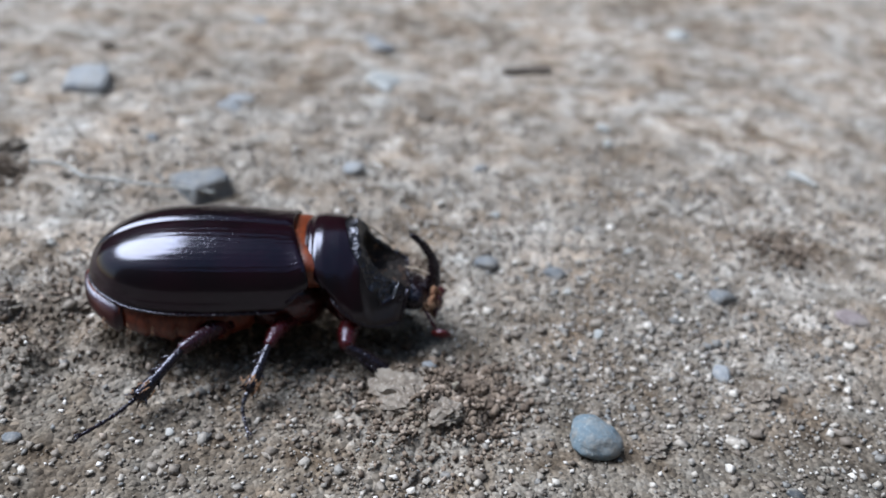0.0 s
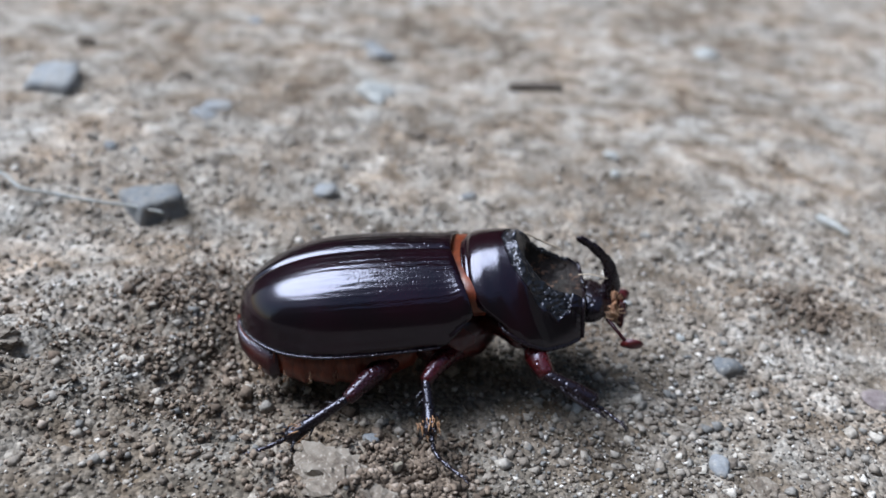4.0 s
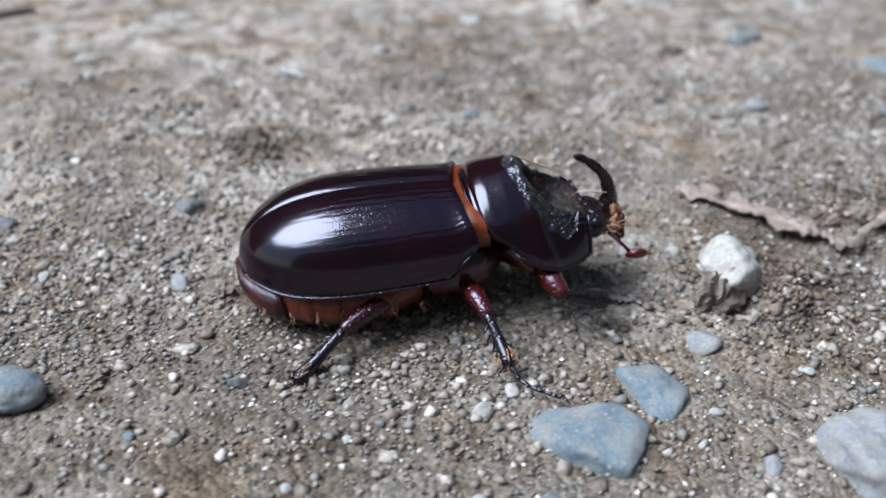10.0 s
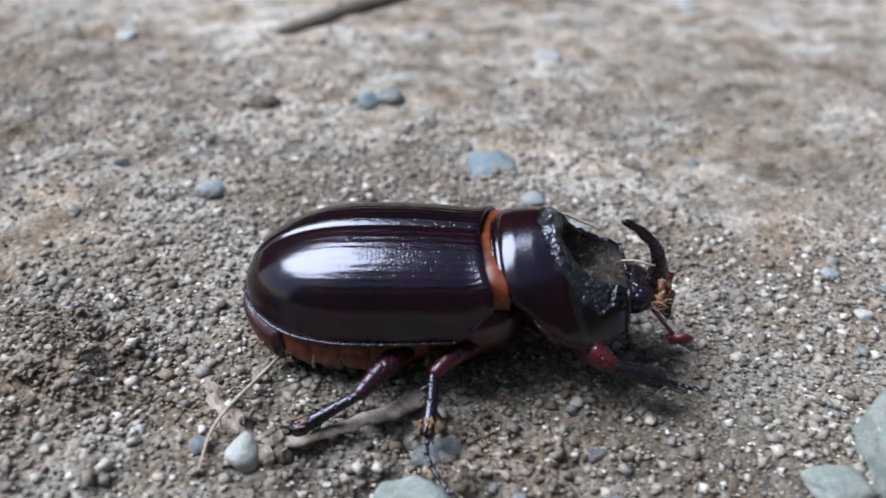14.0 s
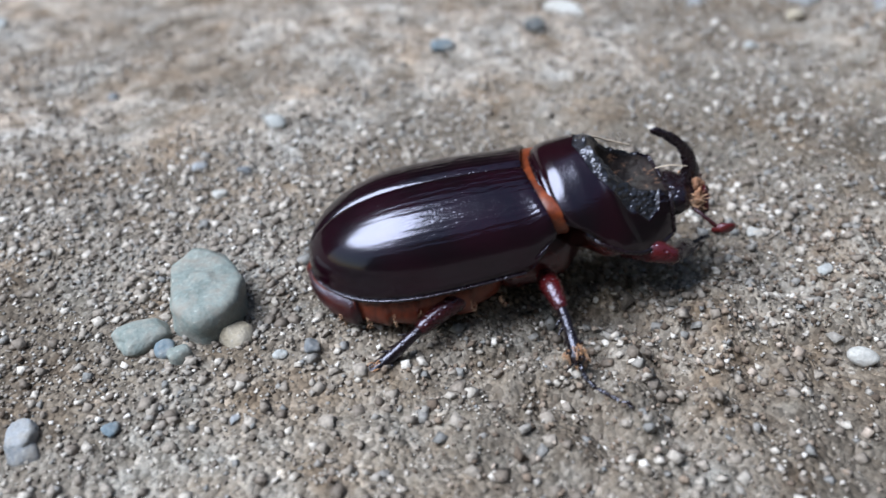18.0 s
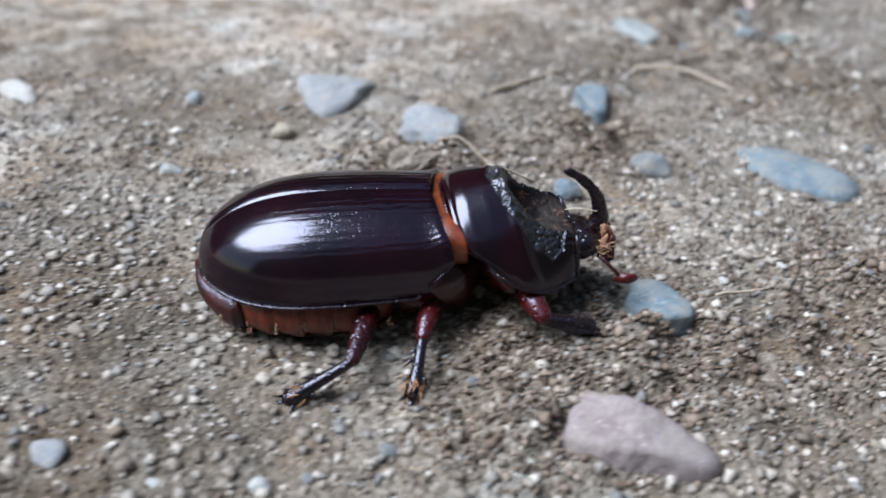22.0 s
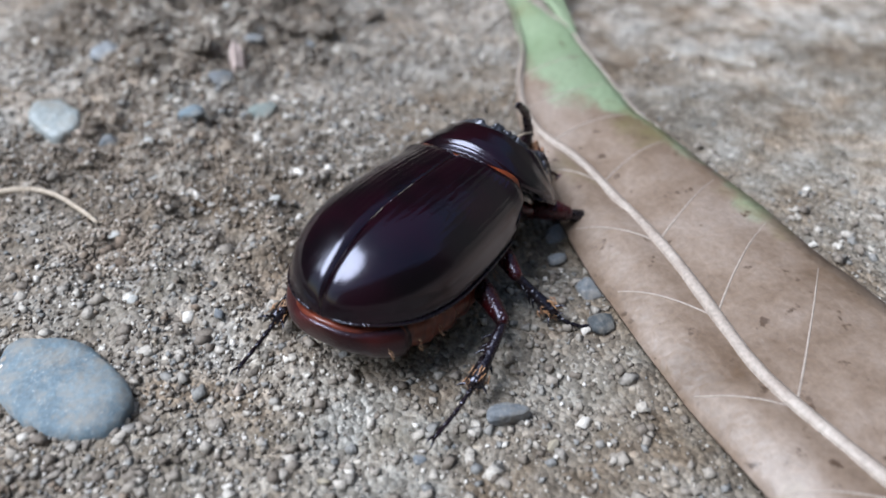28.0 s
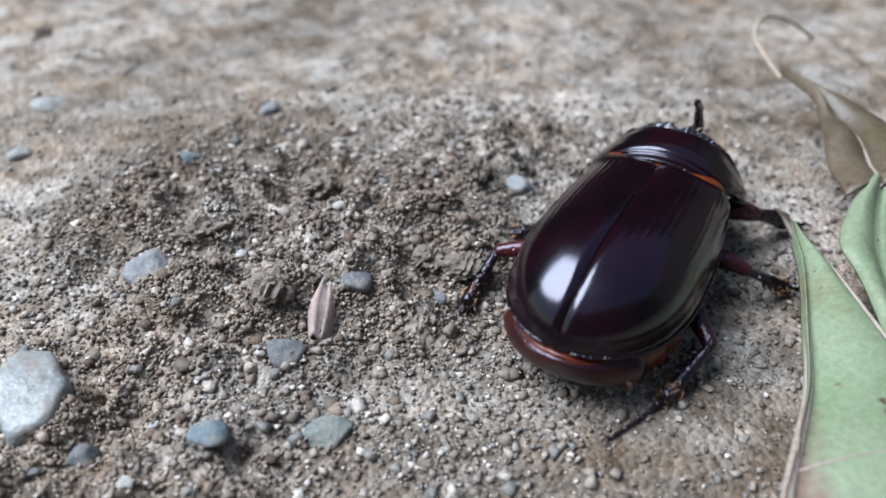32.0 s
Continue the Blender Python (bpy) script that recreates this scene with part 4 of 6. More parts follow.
put_stone("pebble", "small chalk-white pebble on grit", 20.72, 7.36, 0.21, 0.19, 0.12, WHITE, 277, 8, 0, 0.42, 8, 0.10)
put_stone("grey_stone", "flat grey stone bedded in dusty earth", 20.07, 3.49, 0.15, 0.10, 0.09, GREY, 278, 58, 0, 0.42, 9, 0.20)
put_stone("pebble", "slate-grey pebble half sunk in grit", 16.67, 4.87, 0.16, 0.15, 0.10, SLATE, 279, 73, 0, 0.42, 8, 0.07)
put_stone("pebble", "slate-grey pebble half sunk in grit", 17.47, 4.91, 0.19, 0.13, 0.11, SLATE, 280, 20, 0, 0.42, 11, 0.10)
put_stone("pebble", "pale grey pebble half sunk in earth", 18.10, 14.76, 0.52, 0.41, 0.21, PALE, 281, 173, 0, 0.55, 7, 0.20)
put_stone("pebble", "pale grey pebble half sunk in earth", 20.67, 4.13, 0.16, 0.13, 0.09, PALE, 282, 5, 0, 0.42, 8, 0.07)
put_stone("pebble", "small chalk-white pebble on grit", 22.53, 3.88, 0.12, 0.08, 0.07, WHITE, 283, 26, 0, 0.42, 10, 0.20)
put_stone("pebble", "pale grey pebble half sunk in earth", 17.65, 4.45, 0.13, 0.11, 0.08, PALE, 284, 48, 0, 0.42, 10, 0.07)
put_stone("blue_pebble", "blue-grey pebble bedded in grit", 25.11, 10.48, 0.48, 0.33, 0.29, BLUE, 285, 3, 0, 0.42, 11, 0.07)
put_stone("pebble", "pale grey pebble half sunk in earth", 29.86, 8.26, 0.32, 0.23, 0.19, PALE, 286, 159, 0, 0.42, 9, 0.10)
put_stone("grey_stone", "flat grey stone bedded in dusty earth", 30.35, 10.53, 0.42, 0.30, 0.25, GREY, 287, 83, 0, 0.42, 9, 0.10)
put_stone("grey_stone", "flat grey stone bedded in dusty earth", 28.50, 3.75, 0.39, 0.29, 0.23, GREY, 288, 108, 0, 0.42, 11, 0.07)
put_stone("pebble", "small chalk-white pebble on grit", 26.75, 4.28, 0.17, 0.13, 0.10, WHITE, 289, 24, 0, 0.42, 9, 0.10)
put_stone("pebble", "small chalk-white pebble on grit", 26.33, 3.91, 0.23, 0.20, 0.14, WHITE, 290, 18, 0, 0.42, 11, 0.10)
put_stone("pebble", "small chalk-white pebble on grit", 30.83, 2.05, 0.21, 0.14, 0.13, WHITE, 291, 174, 0, 0.42, 9, 0.20)
put_stone("pebble", "slate-grey pebble half sunk in grit", 31.22, 2.93, 0.20, 0.14, 0.12, SLATE, 292, 125, 0, 0.42, 11, 0.20)
put_stone("pebble", "pale grey pebble half sunk in earth", 30.14, 2.92, 0.21, 0.20, 0.13, PALE, 293, 177, 0, 0.42, 9, 0.10)
put_stone("pebble", "pale grey pebble half sunk in earth", 29.15, 2.08, 0.15, 0.12, 0.09, PALE, 294, 48, 0, 0.42, 9, 0.10)
put_stone("pebble", "pale grey pebble half sunk in earth", 29.72, 1.78, 0.19, 0.16, 0.11, PALE, 295, 101, 0, 0.42, 9, 0.07)
put_stone("pebble", "pale grey pebble half sunk in earth", 26.49, 2.93, 0.21, 0.15, 0.13, PALE, 296, 9, 0, 0.42, 9, 0.07)
put_stone("pebble", "slate-grey pebble half sunk in grit", 25.12, 3.98, 0.30, 0.19, 0.18, SLATE, 297, 81, 0, 0.42, 7, 0.10)
put_stone("pebble", "pale grey pebble half sunk in earth", 29.30, 3.22, 0.15, 0.11, 0.09, PALE, 298, 133, 0, 0.42, 10, 0.10)
put_stone("pebble", "slate-grey pebble half sunk in grit", 32.22, 3.51, 0.21, 0.15, 0.13, SLATE, 299, 77, 0, 0.42, 11, 0.10)
put_stone("pebble", "slate-grey pebble half sunk in grit", 30.51, 2.88, 0.13, 0.12, 0.08, SLATE, 300, 64, 0, 0.42, 10, 0.20)
put_stone("grey_stone", "flat grey stone bedded in dusty earth", 31.08, 1.25, 0.20, 0.15, 0.12, GREY, 301, 70, 0, 0.42, 9, 0.07)
put_stone("pebble", "pale grey pebble half sunk in earth", 38.49, 12.01, 0.72, 0.48, 0.29, PALE, 302, 115, 0, 0.55, 10, 0.10)
put_stone("pebble", "slate-grey pebble half sunk in grit", 36.10, 6.85, 0.66, 0.46, 0.39, SLATE, 303, 136, 0, 0.42, 8, 0.10)
put_stone("pebble", "slate-grey pebble half sunk in grit", 37.33, 4.66, 0.18, 0.12, 0.11, SLATE, 304, 82, 0, 0.42, 11, 0.20)
put_stone("blue_pebble", "blue-grey pebble bedded in grit", 39.95, 3.89, 0.25, 0.17, 0.15, BLUE, 305, 20, 0, 0.42, 10, 0.10)
put_stone("grey_stone", "flat grey stone bedded in dusty earth", 41.65, 3.05, 0.31, 0.23, 0.18, GREY, 306, 96, 0, 0.42, 8, 0.20)
put_stone("blue_pebble", "blue-grey pebble bedded in grit", 41.05, 1.68, 0.20, 0.18, 0.12, BLUE, 307, 145, 0, 0.42, 9, 0.07)
put_stone("pebble", "pale grey pebble half sunk in earth", 37.46, 3.06, 0.16, 0.13, 0.10, PALE, 308, 49, 0, 0.42, 7, 0.10)
put_stone("pebble", "small cream-tan pebble on earth", 37.03, 3.49, 0.12, 0.09, 0.07, TAN, 309, 112, 0, 0.42, 8, 0.20)
put_stone("pebble", "small chalk-white pebble on grit", 35.54, 4.33, 0.14, 0.10, 0.08, WHITE, 310, 109, 0, 0.42, 11, 0.10)
put_stone("pebble", "small chalk-white pebble on grit", 36.34, 4.35, 0.15, 0.10, 0.09, WHITE, 311, 117, 0, 0.42, 8, 0.20)
put_stone("pebble", "small cream-tan pebble on earth", 38.98, 3.40, 0.13, 0.11, 0.08, TAN, 312, 173, 0, 0.42, 9, 0.20)
put_stone("pebble", "small cream-tan pebble on earth", 41.33, 2.46, 0.14, 0.09, 0.08, TAN, 313, 70, 0, 0.42, 9, 0.20)
put_stone("pebble", "small cream-tan pebble on earth", 42.00, 3.83, 0.16, 0.11, 0.09, TAN, 314, 29, 0, 0.42, 10, 0.20)
put_stone("pebble", "small cream-tan pebble on earth", 39.99, 4.35, 0.13, 0.09, 0.08, TAN, 315, 157, 0, 0.42, 7, 0.20)
put_stone("pebble", "pale grey pebble half sunk in earth", 36.90, 5.53, 0.14, 0.10, 0.09, PALE, 316, 141, 0, 0.42, 9, 0.07)
put_stone("pebble", "slate-grey pebble half sunk in grit", 37.02, 3.79, 0.11, 0.10, 0.07, SLATE, 317, 101, 0, 0.42, 8, 0.10)
put_stone("pebble", "small chalk-white pebble on grit", 38.20, 2.82, 0.11, 0.10, 0.07, WHITE, 318, 48, 0, 0.42, 10, 0.10)
put_stone("pebble", "small chalk-white pebble on grit", 38.93, 8.63, 0.20, 0.16, 0.12, WHITE, 319, 16, 0, 0.42, 10, 0.10)
put_stone("pebble", "slate-grey pebble half sunk in grit", 40.84, 4.22, 0.14, 0.11, 0.09, SLATE, 320, 137, 0, 0.42, 9, 0.07)
put_stone("pebble", "small chalk-white pebble on grit", 38.91, 7.35, 0.16, 0.13, 0.10, WHITE, 323, 65, 0, 0.42, 10, 0.20)
put_stone("pebble", "pale grey pebble half sunk in earth", 39.64, 9.83, 0.17, 0.12, 0.10, PALE, 325, 174, 0, 0.42, 9, 0.20)
put_stone("pebble", "small chalk-white pebble on grit", 40.81, 8.34, 0.15, 0.11, 0.09, WHITE, 326, 170, 0, 0.42, 9, 0.20)
put_stone("pebble", "slate-grey pebble half sunk in grit", 39.70, 6.74, 0.19, 0.13, 0.11, SLATE, 327, 101, 0, 0.42, 10, 0.07)
put_stone("pebble", "pale grey pebble half sunk in earth", 37.54, 16.38, 0.33, 0.28, 0.20, PALE, 328, 47, 0, 0.42, 10, 0.07)
put_stone("pebble", "small chalk-white pebble on grit", 41.73, 13.83, 0.21, 0.15, 0.12, WHITE, 329, 15, 0, 0.42, 7, 0.10)
put_stone("pebble", "small chalk-white pebble on grit", 39.70, 10.54, 0.16, 0.15, 0.10, WHITE, 330, 111, 0, 0.42, 9, 0.07)
put_stone("grey_stone", "flat grey stone bedded in dusty earth", 42.60, 12.34, 0.27, 0.22, 0.16, GREY, 331, 113, 0, 0.42, 11, 0.20)
put_stone("pebble", "pale grey pebble half sunk in earth", 39.82, 11.31, 0.15, 0.13, 0.09, PALE, 332, 75, 0, 0.42, 9, 0.20)
put_stone("pebble", "slate-grey pebble half sunk in grit", 38.84, 10.90, 0.13, 0.09, 0.08, SLATE, 333, 19, 0, 0.42, 11, 0.20)
put_stone("pebble", "small chalk-white pebble on grit", 37.83, 12.42, 0.15, 0.13, 0.09, WHITE, 334, 128, 0, 0.42, 8, 0.20)
put_stone("grey_stone", "flat grey stone bedded in dusty earth", 40.86, 17.06, 0.36, 0.25, 0.21, GREY, 335, 64, 0, 0.42, 10, 0.07)
put_stone("blue_pebble", "blue-grey pebble bedded in grit", 39.95, 15.08, 0.23, 0.22, 0.14, BLUE, 336, 153, 0, 0.42, 8, 0.20)
put_stone("grey_stone", "flat grey stone bedded in dusty earth", 43.99, 14.43, 0.48, 0.33, 0.29, GREY, 337, 135, 0, 0.42, 11, 0.10)
put_stone("blue_pebble", "blue-grey pebble bedded in grit", 38.45, 10.40, 0.16, 0.15, 0.09, BLUE, 338, 20, 0, 0.42, 10, 0.20)
put_stone("pebble", "pale grey pebble half sunk in earth", 37.37, 14.25, 0.18, 0.17, 0.11, PALE, 339, 48, 0, 0.42, 10, 0.10)
put_stone("pebble", "small chalk-white pebble on grit", 40.25, 11.72, 0.15, 0.13, 0.09, WHITE, 340, 39, 0, 0.42, 7, 0.20)
put_stone("pebble", "pale grey pebble half sunk in earth", 37.65, 17.81, 0.54, 0.45, 0.21, PALE, 341, 4, 0, 0.55, 8, 0.10)
put_stone("pebble", "small chalk-white pebble on grit", 40.60, 13.29, 0.15, 0.14, 0.09, WHITE, 343, 122, 0, 0.42, 8, 0.07)
for x, y, w, d, h, k in [(-0.35, 7.1, 1.0, 0.6, 0.3, 91), (0.1, 6.75, 0.5, 0.4, 0.22, 92), (-4.3, 8.3, 0.5, 0.45, 0.3, 93), (-5.2, 7.7, 0.6, 0.4, 0.3, 94), (-1.0, 9.6, 0.4, 0.35, 0.25, 95), (5.0, 11.3, 0.4, 0.3, 0.28, 96),
                         (40.95, 12.5, 0.5, 0.45, 0.36, 97), (40.2, 13.6, 0.6, 0.5, 0.35, 98), (42.6, 13.0, 0.55, 0.4, 0.3, 99), (41.5, 14.3, 0.5, 0.45, 0.3, 100), (32.8, 7.4, 0.6, 0.5, 0.35, 101), (33.4, 5.2, 0.45, 0.35, 0.25, 102),
                         (36.5, 2.8, 0.55, 0.4, 0.3, 103), (35.2, 3.0, 0.4, 0.35, 0.25, 104), (43.4, 14.7, 0.6, 0.5, 0.35, 105), (12.0, 6.3, 0.4, 0.3, 0.2, 106), (9.13, 5.55, 0.72, 0.46, 0.78, 107)]:
    put_clod(x, y, w, d, h, k)
for x, y, w, d, h, k in [(-5.50, 17.16, 0.48, 0.36, 0.24, 202), (-8.04, 18.37, 0.51, 0.38, 0.26, 203), (3.91, 7.65, 0.54, 0.40, 0.27, 212), (-7.58, 12.77, 0.59, 0.45, 0.30, 221), (-7.76, 12.28, 0.41, 0.31, 0.21, 222), (-5.67, 9.03, 0.25, 0.19, 0.13, 224), (-0.62, 15.57, 0.40, 0.30, 0.20, 228), (7.28, 8.21, 0.23, 0.18, 0.12, 233), (2.48, 6.66, 0.39, 0.29, 0.19, 244), (13.35, 12.62, 0.52, 0.39, 0.26, 253), (18.82, 10.80, 0.31, 0.23, 0.16, 262), (21.03, 10.65, 0.39, 0.29, 0.19, 270), (43.00, 12.84, 0.53, 0.40, 0.26, 321), (44.19, 13.44, 0.51, 0.39, 0.26, 322), (40.72, 12.87, 0.33, 0.25, 0.17, 324), (37.03, 20.38, 0.41, 0.30, 0.20, 342)]:
    put_clod(x, y, w, d, h, k)


# ---- plain walls out of sight, added to block sky light and darken reflections ----
def shade_wall(name, x, y, w, d, h):
    bm = bmesh.new()
    bmesh.ops.create_cube(bm, size=1)
    bmesh.ops.scale(bm, vec=(w, d, h), verts=bm.verts)
    bmesh.ops.bevel(bm, geom=bm.edges[:], offset=0.01, segments=1, affect="EDGES")
    me = bpy.data.meshes.new(name)
    bm.to_mesh(me)
    bm.free()
    me.materials.append(SHADEWALL)
    ob = tagged(new(name, me), "plain dark mossy wall", "wall", kind="structure")
    ob.location = (x, y, h / 2 - 0.05)


shade_wall("shade_wall_north", 0.2, 2.2, 9.0, 0.2, 3.2)
shade_wall("shade_wall_east", 3.2, -0.4, 0.2, 5.0, 2.0)
shade_wall("shade_wall_south", 0.2, -1.3, 5.8, 0.2, 1.7)


# ---- strands and dry plant pieces ----
def strand(name, label, category, pts, r0, r1, mat, lift=0.03, sides=7):
    x, y = np.array(pts, dtype=float).T
    p = spline(np.stack([x, y], 1), 28)
    # a stiff strand spans the small hollows
    z = np.convolve(np.pad(height(p[:, 0], p[:, 1]), 6, "edge"), np.ones(13) / 13, "valid") + lift + 0.01
    v, f = tube(np.c_[p, z], [r0, (r0 + r1) / 2 * 1.05, r1], sides, 28)
    return tagged(new(name, mesh(name, v, f, mat)), label, category)


strand("plant_fibre", "thin white wavy plant fibre lying over a slate stone", "fibre", [(-6.8, 11.97), (-6.28, 11.96), (-5.82, 11.64), (-5.42, 11.64), (-4.76, 11.58), (-4.25, 11.6), (-3.7, 11.52)], 0.03, 0.02, PALE, 0.2)
strand("root", "pale curved rootlet lying on the earth", "root", [(37.64, 10.07), (37.94, 9.95), (38.24, 9.78), (38.5, 9.48), (38.68, 9.14), (38.79, 8.85)], 0.045, 0.025, STRAW, 0.06)
strand("grass_blade", "pale thin dry grass blade on the grit", "grass blade", [(14.45, 6.65), (14.2, 6.15), (13.95, 5.6), (13.9, 5.1)], 0.02, 0.012, STRAW, 0.08)
strand("grass_blade", "short straight straw on loose soil", "grass blade", [(35.2, 4.0), (35.5, 4.03), (35.8, 3.98)], 0.022, 0.01, STRAW, 0.1)
strand("twig", "thin pale dry twig on the earth", "twig", [(34.87, 9.7), (35.5, 9.88), (36.32, 10.16)], 0.04, 0.025, STRAW, 0.05)
strand("grass_blade", "thin bent straw on loose soil", "grass blade", [(33.3, 7.85), (33.6, 7.5), (33.9, 7.0)], 0.018, 0.012, STRAW, 0.12)
strand("straw_chip", "short white chip of straw", "straw", [(6.08, 13.95), (6.22, 13.7), (6.37, 13.42)], 0.075, 0.045, PALE, 0.05)
strand("grass_blade", "hair-thin dry blade beside a straw chip", "grass blade", [(6.38, 13.5), (6.46, 13.0), (6.52, 12.5)], 0.012, 0.008, STRAW, 0.06)
strand("twig", "dark rotten twig half sunk in the earth", "twig", [(13.2, 15.6), (14.2, 16.7), (15.5, 18.0)], 0.14, 0.24, DEBRIS, 0.0)
strand("twig", "small dark bark splinter on the earth", "twig", [(1.0, 18.45), (1.5, 18.5), (2.0, 18.6)], 0.12, 0.1, DEBRIS, 0.04)


# ---- the fallen leaf, brown with a green fold ----
def leaf_material(name, a, b, c, fresh=None):
    """Leaf skin with a fine net; with fresh given, the skin turns to that green towards the leaf's tip."""
    m, n, l, bsdf = material(name)
    co = n.new("ShaderNodeTexCoord").outputs["Object"]
    big = node(n, "TexNoise", Scale=75.0, Detail=5.0, Roughness=0.65)
    cell = node(n, "TexVoronoi", Scale=700.0)
    fine = node(n, "TexNoise", Scale=1500.0, Detail=4.0, Roughness=0.7)
    cell.feature = "DISTANCE_TO_EDGE"
    for t in (big, cell, fine):
        l.new(co, t.inputs["Vector"])
    body = ramp(n, [(0.3, a), (0.5, b), (0.72, c)])
    l.new(big.outputs[0], body.inputs[0])
    skin = body.outputs[0]
    if fresh:
        dot = node(n, "VectorMath")
        dot.operation = "DOT_PRODUCT"
        dot.inputs[1].default_value = (1.0, 0.15, 0.0)
        l.new(co, dot.inputs[0])
        way = node(n, "Math")
        way.operation = "MULTIPLY_ADD"
        way.inputs[1].default_value = 0.02
        l.new(big.outputs[0], way.inputs[0])
        l.new(dot.outputs["Value"], way.inputs[2])
        to = node(n, "MapRange")
        to.inputs["From Min"].default_value, to.inputs["From Max"].default_value = 0.4762, 0.4795
        l.new(way.outputs[0], to.inputs["Value"])
        green = ramp(n, [(0.3, fresh[0]), (0.7, fresh[1])])
        l.new(big.outputs[0], green.inputs[0])
        skin = mixer(n, l, to.outputs[0], skin, green.outputs[0])
    tone = ramp(n, [(0.3, (0.78, 0.75, 0.72)), (0.7, (1.12, 1.12, 1.12))])
    l.new(fine.outputs[0], tone.inputs[0])
    # brown specks and olive stains
    spot = node(n, "TexNoise", Scale=420.0, Detail=3.0, Roughness=0.6)
    stain = node(n, "TexNoise", Scale=48.0, Detail=4.0, Roughness=0.6)
    for t in (spot, stain):
        l.new(co, t.inputs["Vector"])
    specks = ramp(n, [(0.64, (0, 0, 0)), (0.7, (1, 1, 1))])
    l.new(spot.outputs[0], specks.inputs[0])
    olive = ramp(n, [(0.56, (0, 0, 0)), (0.68, (0.75, 0.75, 0.75))])
    l.new(stain.outputs[0], olive.inputs[0])
    skin = mixer(n, l, olive.outputs[0], skin, (0.135, 0.115, 0.05))
    skin = mixer(n, l, specks.outputs[0], skin, (0.06, 0.034, 0.02))
    net = ramp(n, [(0.0, (1.12, 1.1, 1.08)), (0.12, (1, 1, 1))])
    l.new(cell.outputs["Distance"], net.inputs[0])
    cc = mixer(n, l, 1.0, skin, tone.outputs[0], "MULTIPLY")
    l.new(mixer(n, l, 0.5, cc, net.outputs[0], "MULTIPLY"), bsdf.inputs["Base Color"])
    bsdf.inputs["Roughness"].default_value = 0.5
    b1 = bumped(n, l, bsdf, big.outputs[0], 0.0012, 0.4)
    bumped(n, l, bsdf, cell.outputs["Distance"], 0.00015, 0.4, b1)
    return m


LEAF = leaf_material("dead_leaf", (0.088, 0.052, 0.03), (0.165, 0.116, 0.086), (0.225, 0.175, 0.146), ((0.141, 0.189, 0.105), (0.194, 0.233, 0.152)))
LEAFDARK = leaf_material("withered_leaf", (0.0529, 0.0388, 0.0236), (0.0939, 0.0693, 0.0448), (0.141, 0.111, 0.0785))
VEIN = fibre("leaf_vein", (0.244, 0.189, 0.156), (0.322, 0.266, 0.227), 0.6, (400, 400, 400), 0.0001)


def blade(left, mid, right, across=10, n=40, wave=0.04, thick=0.022, seed=1, dome=1.0):
    """A leaf blade of some thickness between two edge curves and its midrib."""
    L, M, R = (spline(p, n) for p in (left, mid, right))
    cols = [L + (M - L) * t + np.array([0, 0, 0.12 * dome]) * math.sin(math.pi * t) for t in np.linspace(0, 1, across)]
    cols += [M + (R - M) * t + np.array([0, 0, 0.1 * dome]) * math.sin(math.pi * t) for t in np.linspace(0, 1, across)[1:]]
    p = np.stack(cols, 1)
    p[:, :, 2] += wave * value_noise(p[:, :, 0], p[:, :, 1], 0.5, seed)
    top, f = grid(p)
    low = top - [0, 0, thick]
    r, c = p.shape[:2]
    k = len(top)
    faces = f + [tuple(i + k for i in q[::-1]) for q in f]
    rim = [i * c for i in range(r)] + [(r - 1) * c + j for j in range(1, c)] + [i * c + c - 1 for i in range(r - 2, -1, -1)] + list(range(c - 2, 0, -1))
    faces += [(a, b, b + k, a + k) for a, b in zip(rim, rim[1:] + rim[:1])]
    return (np.concatenate([top, low]), faces), p


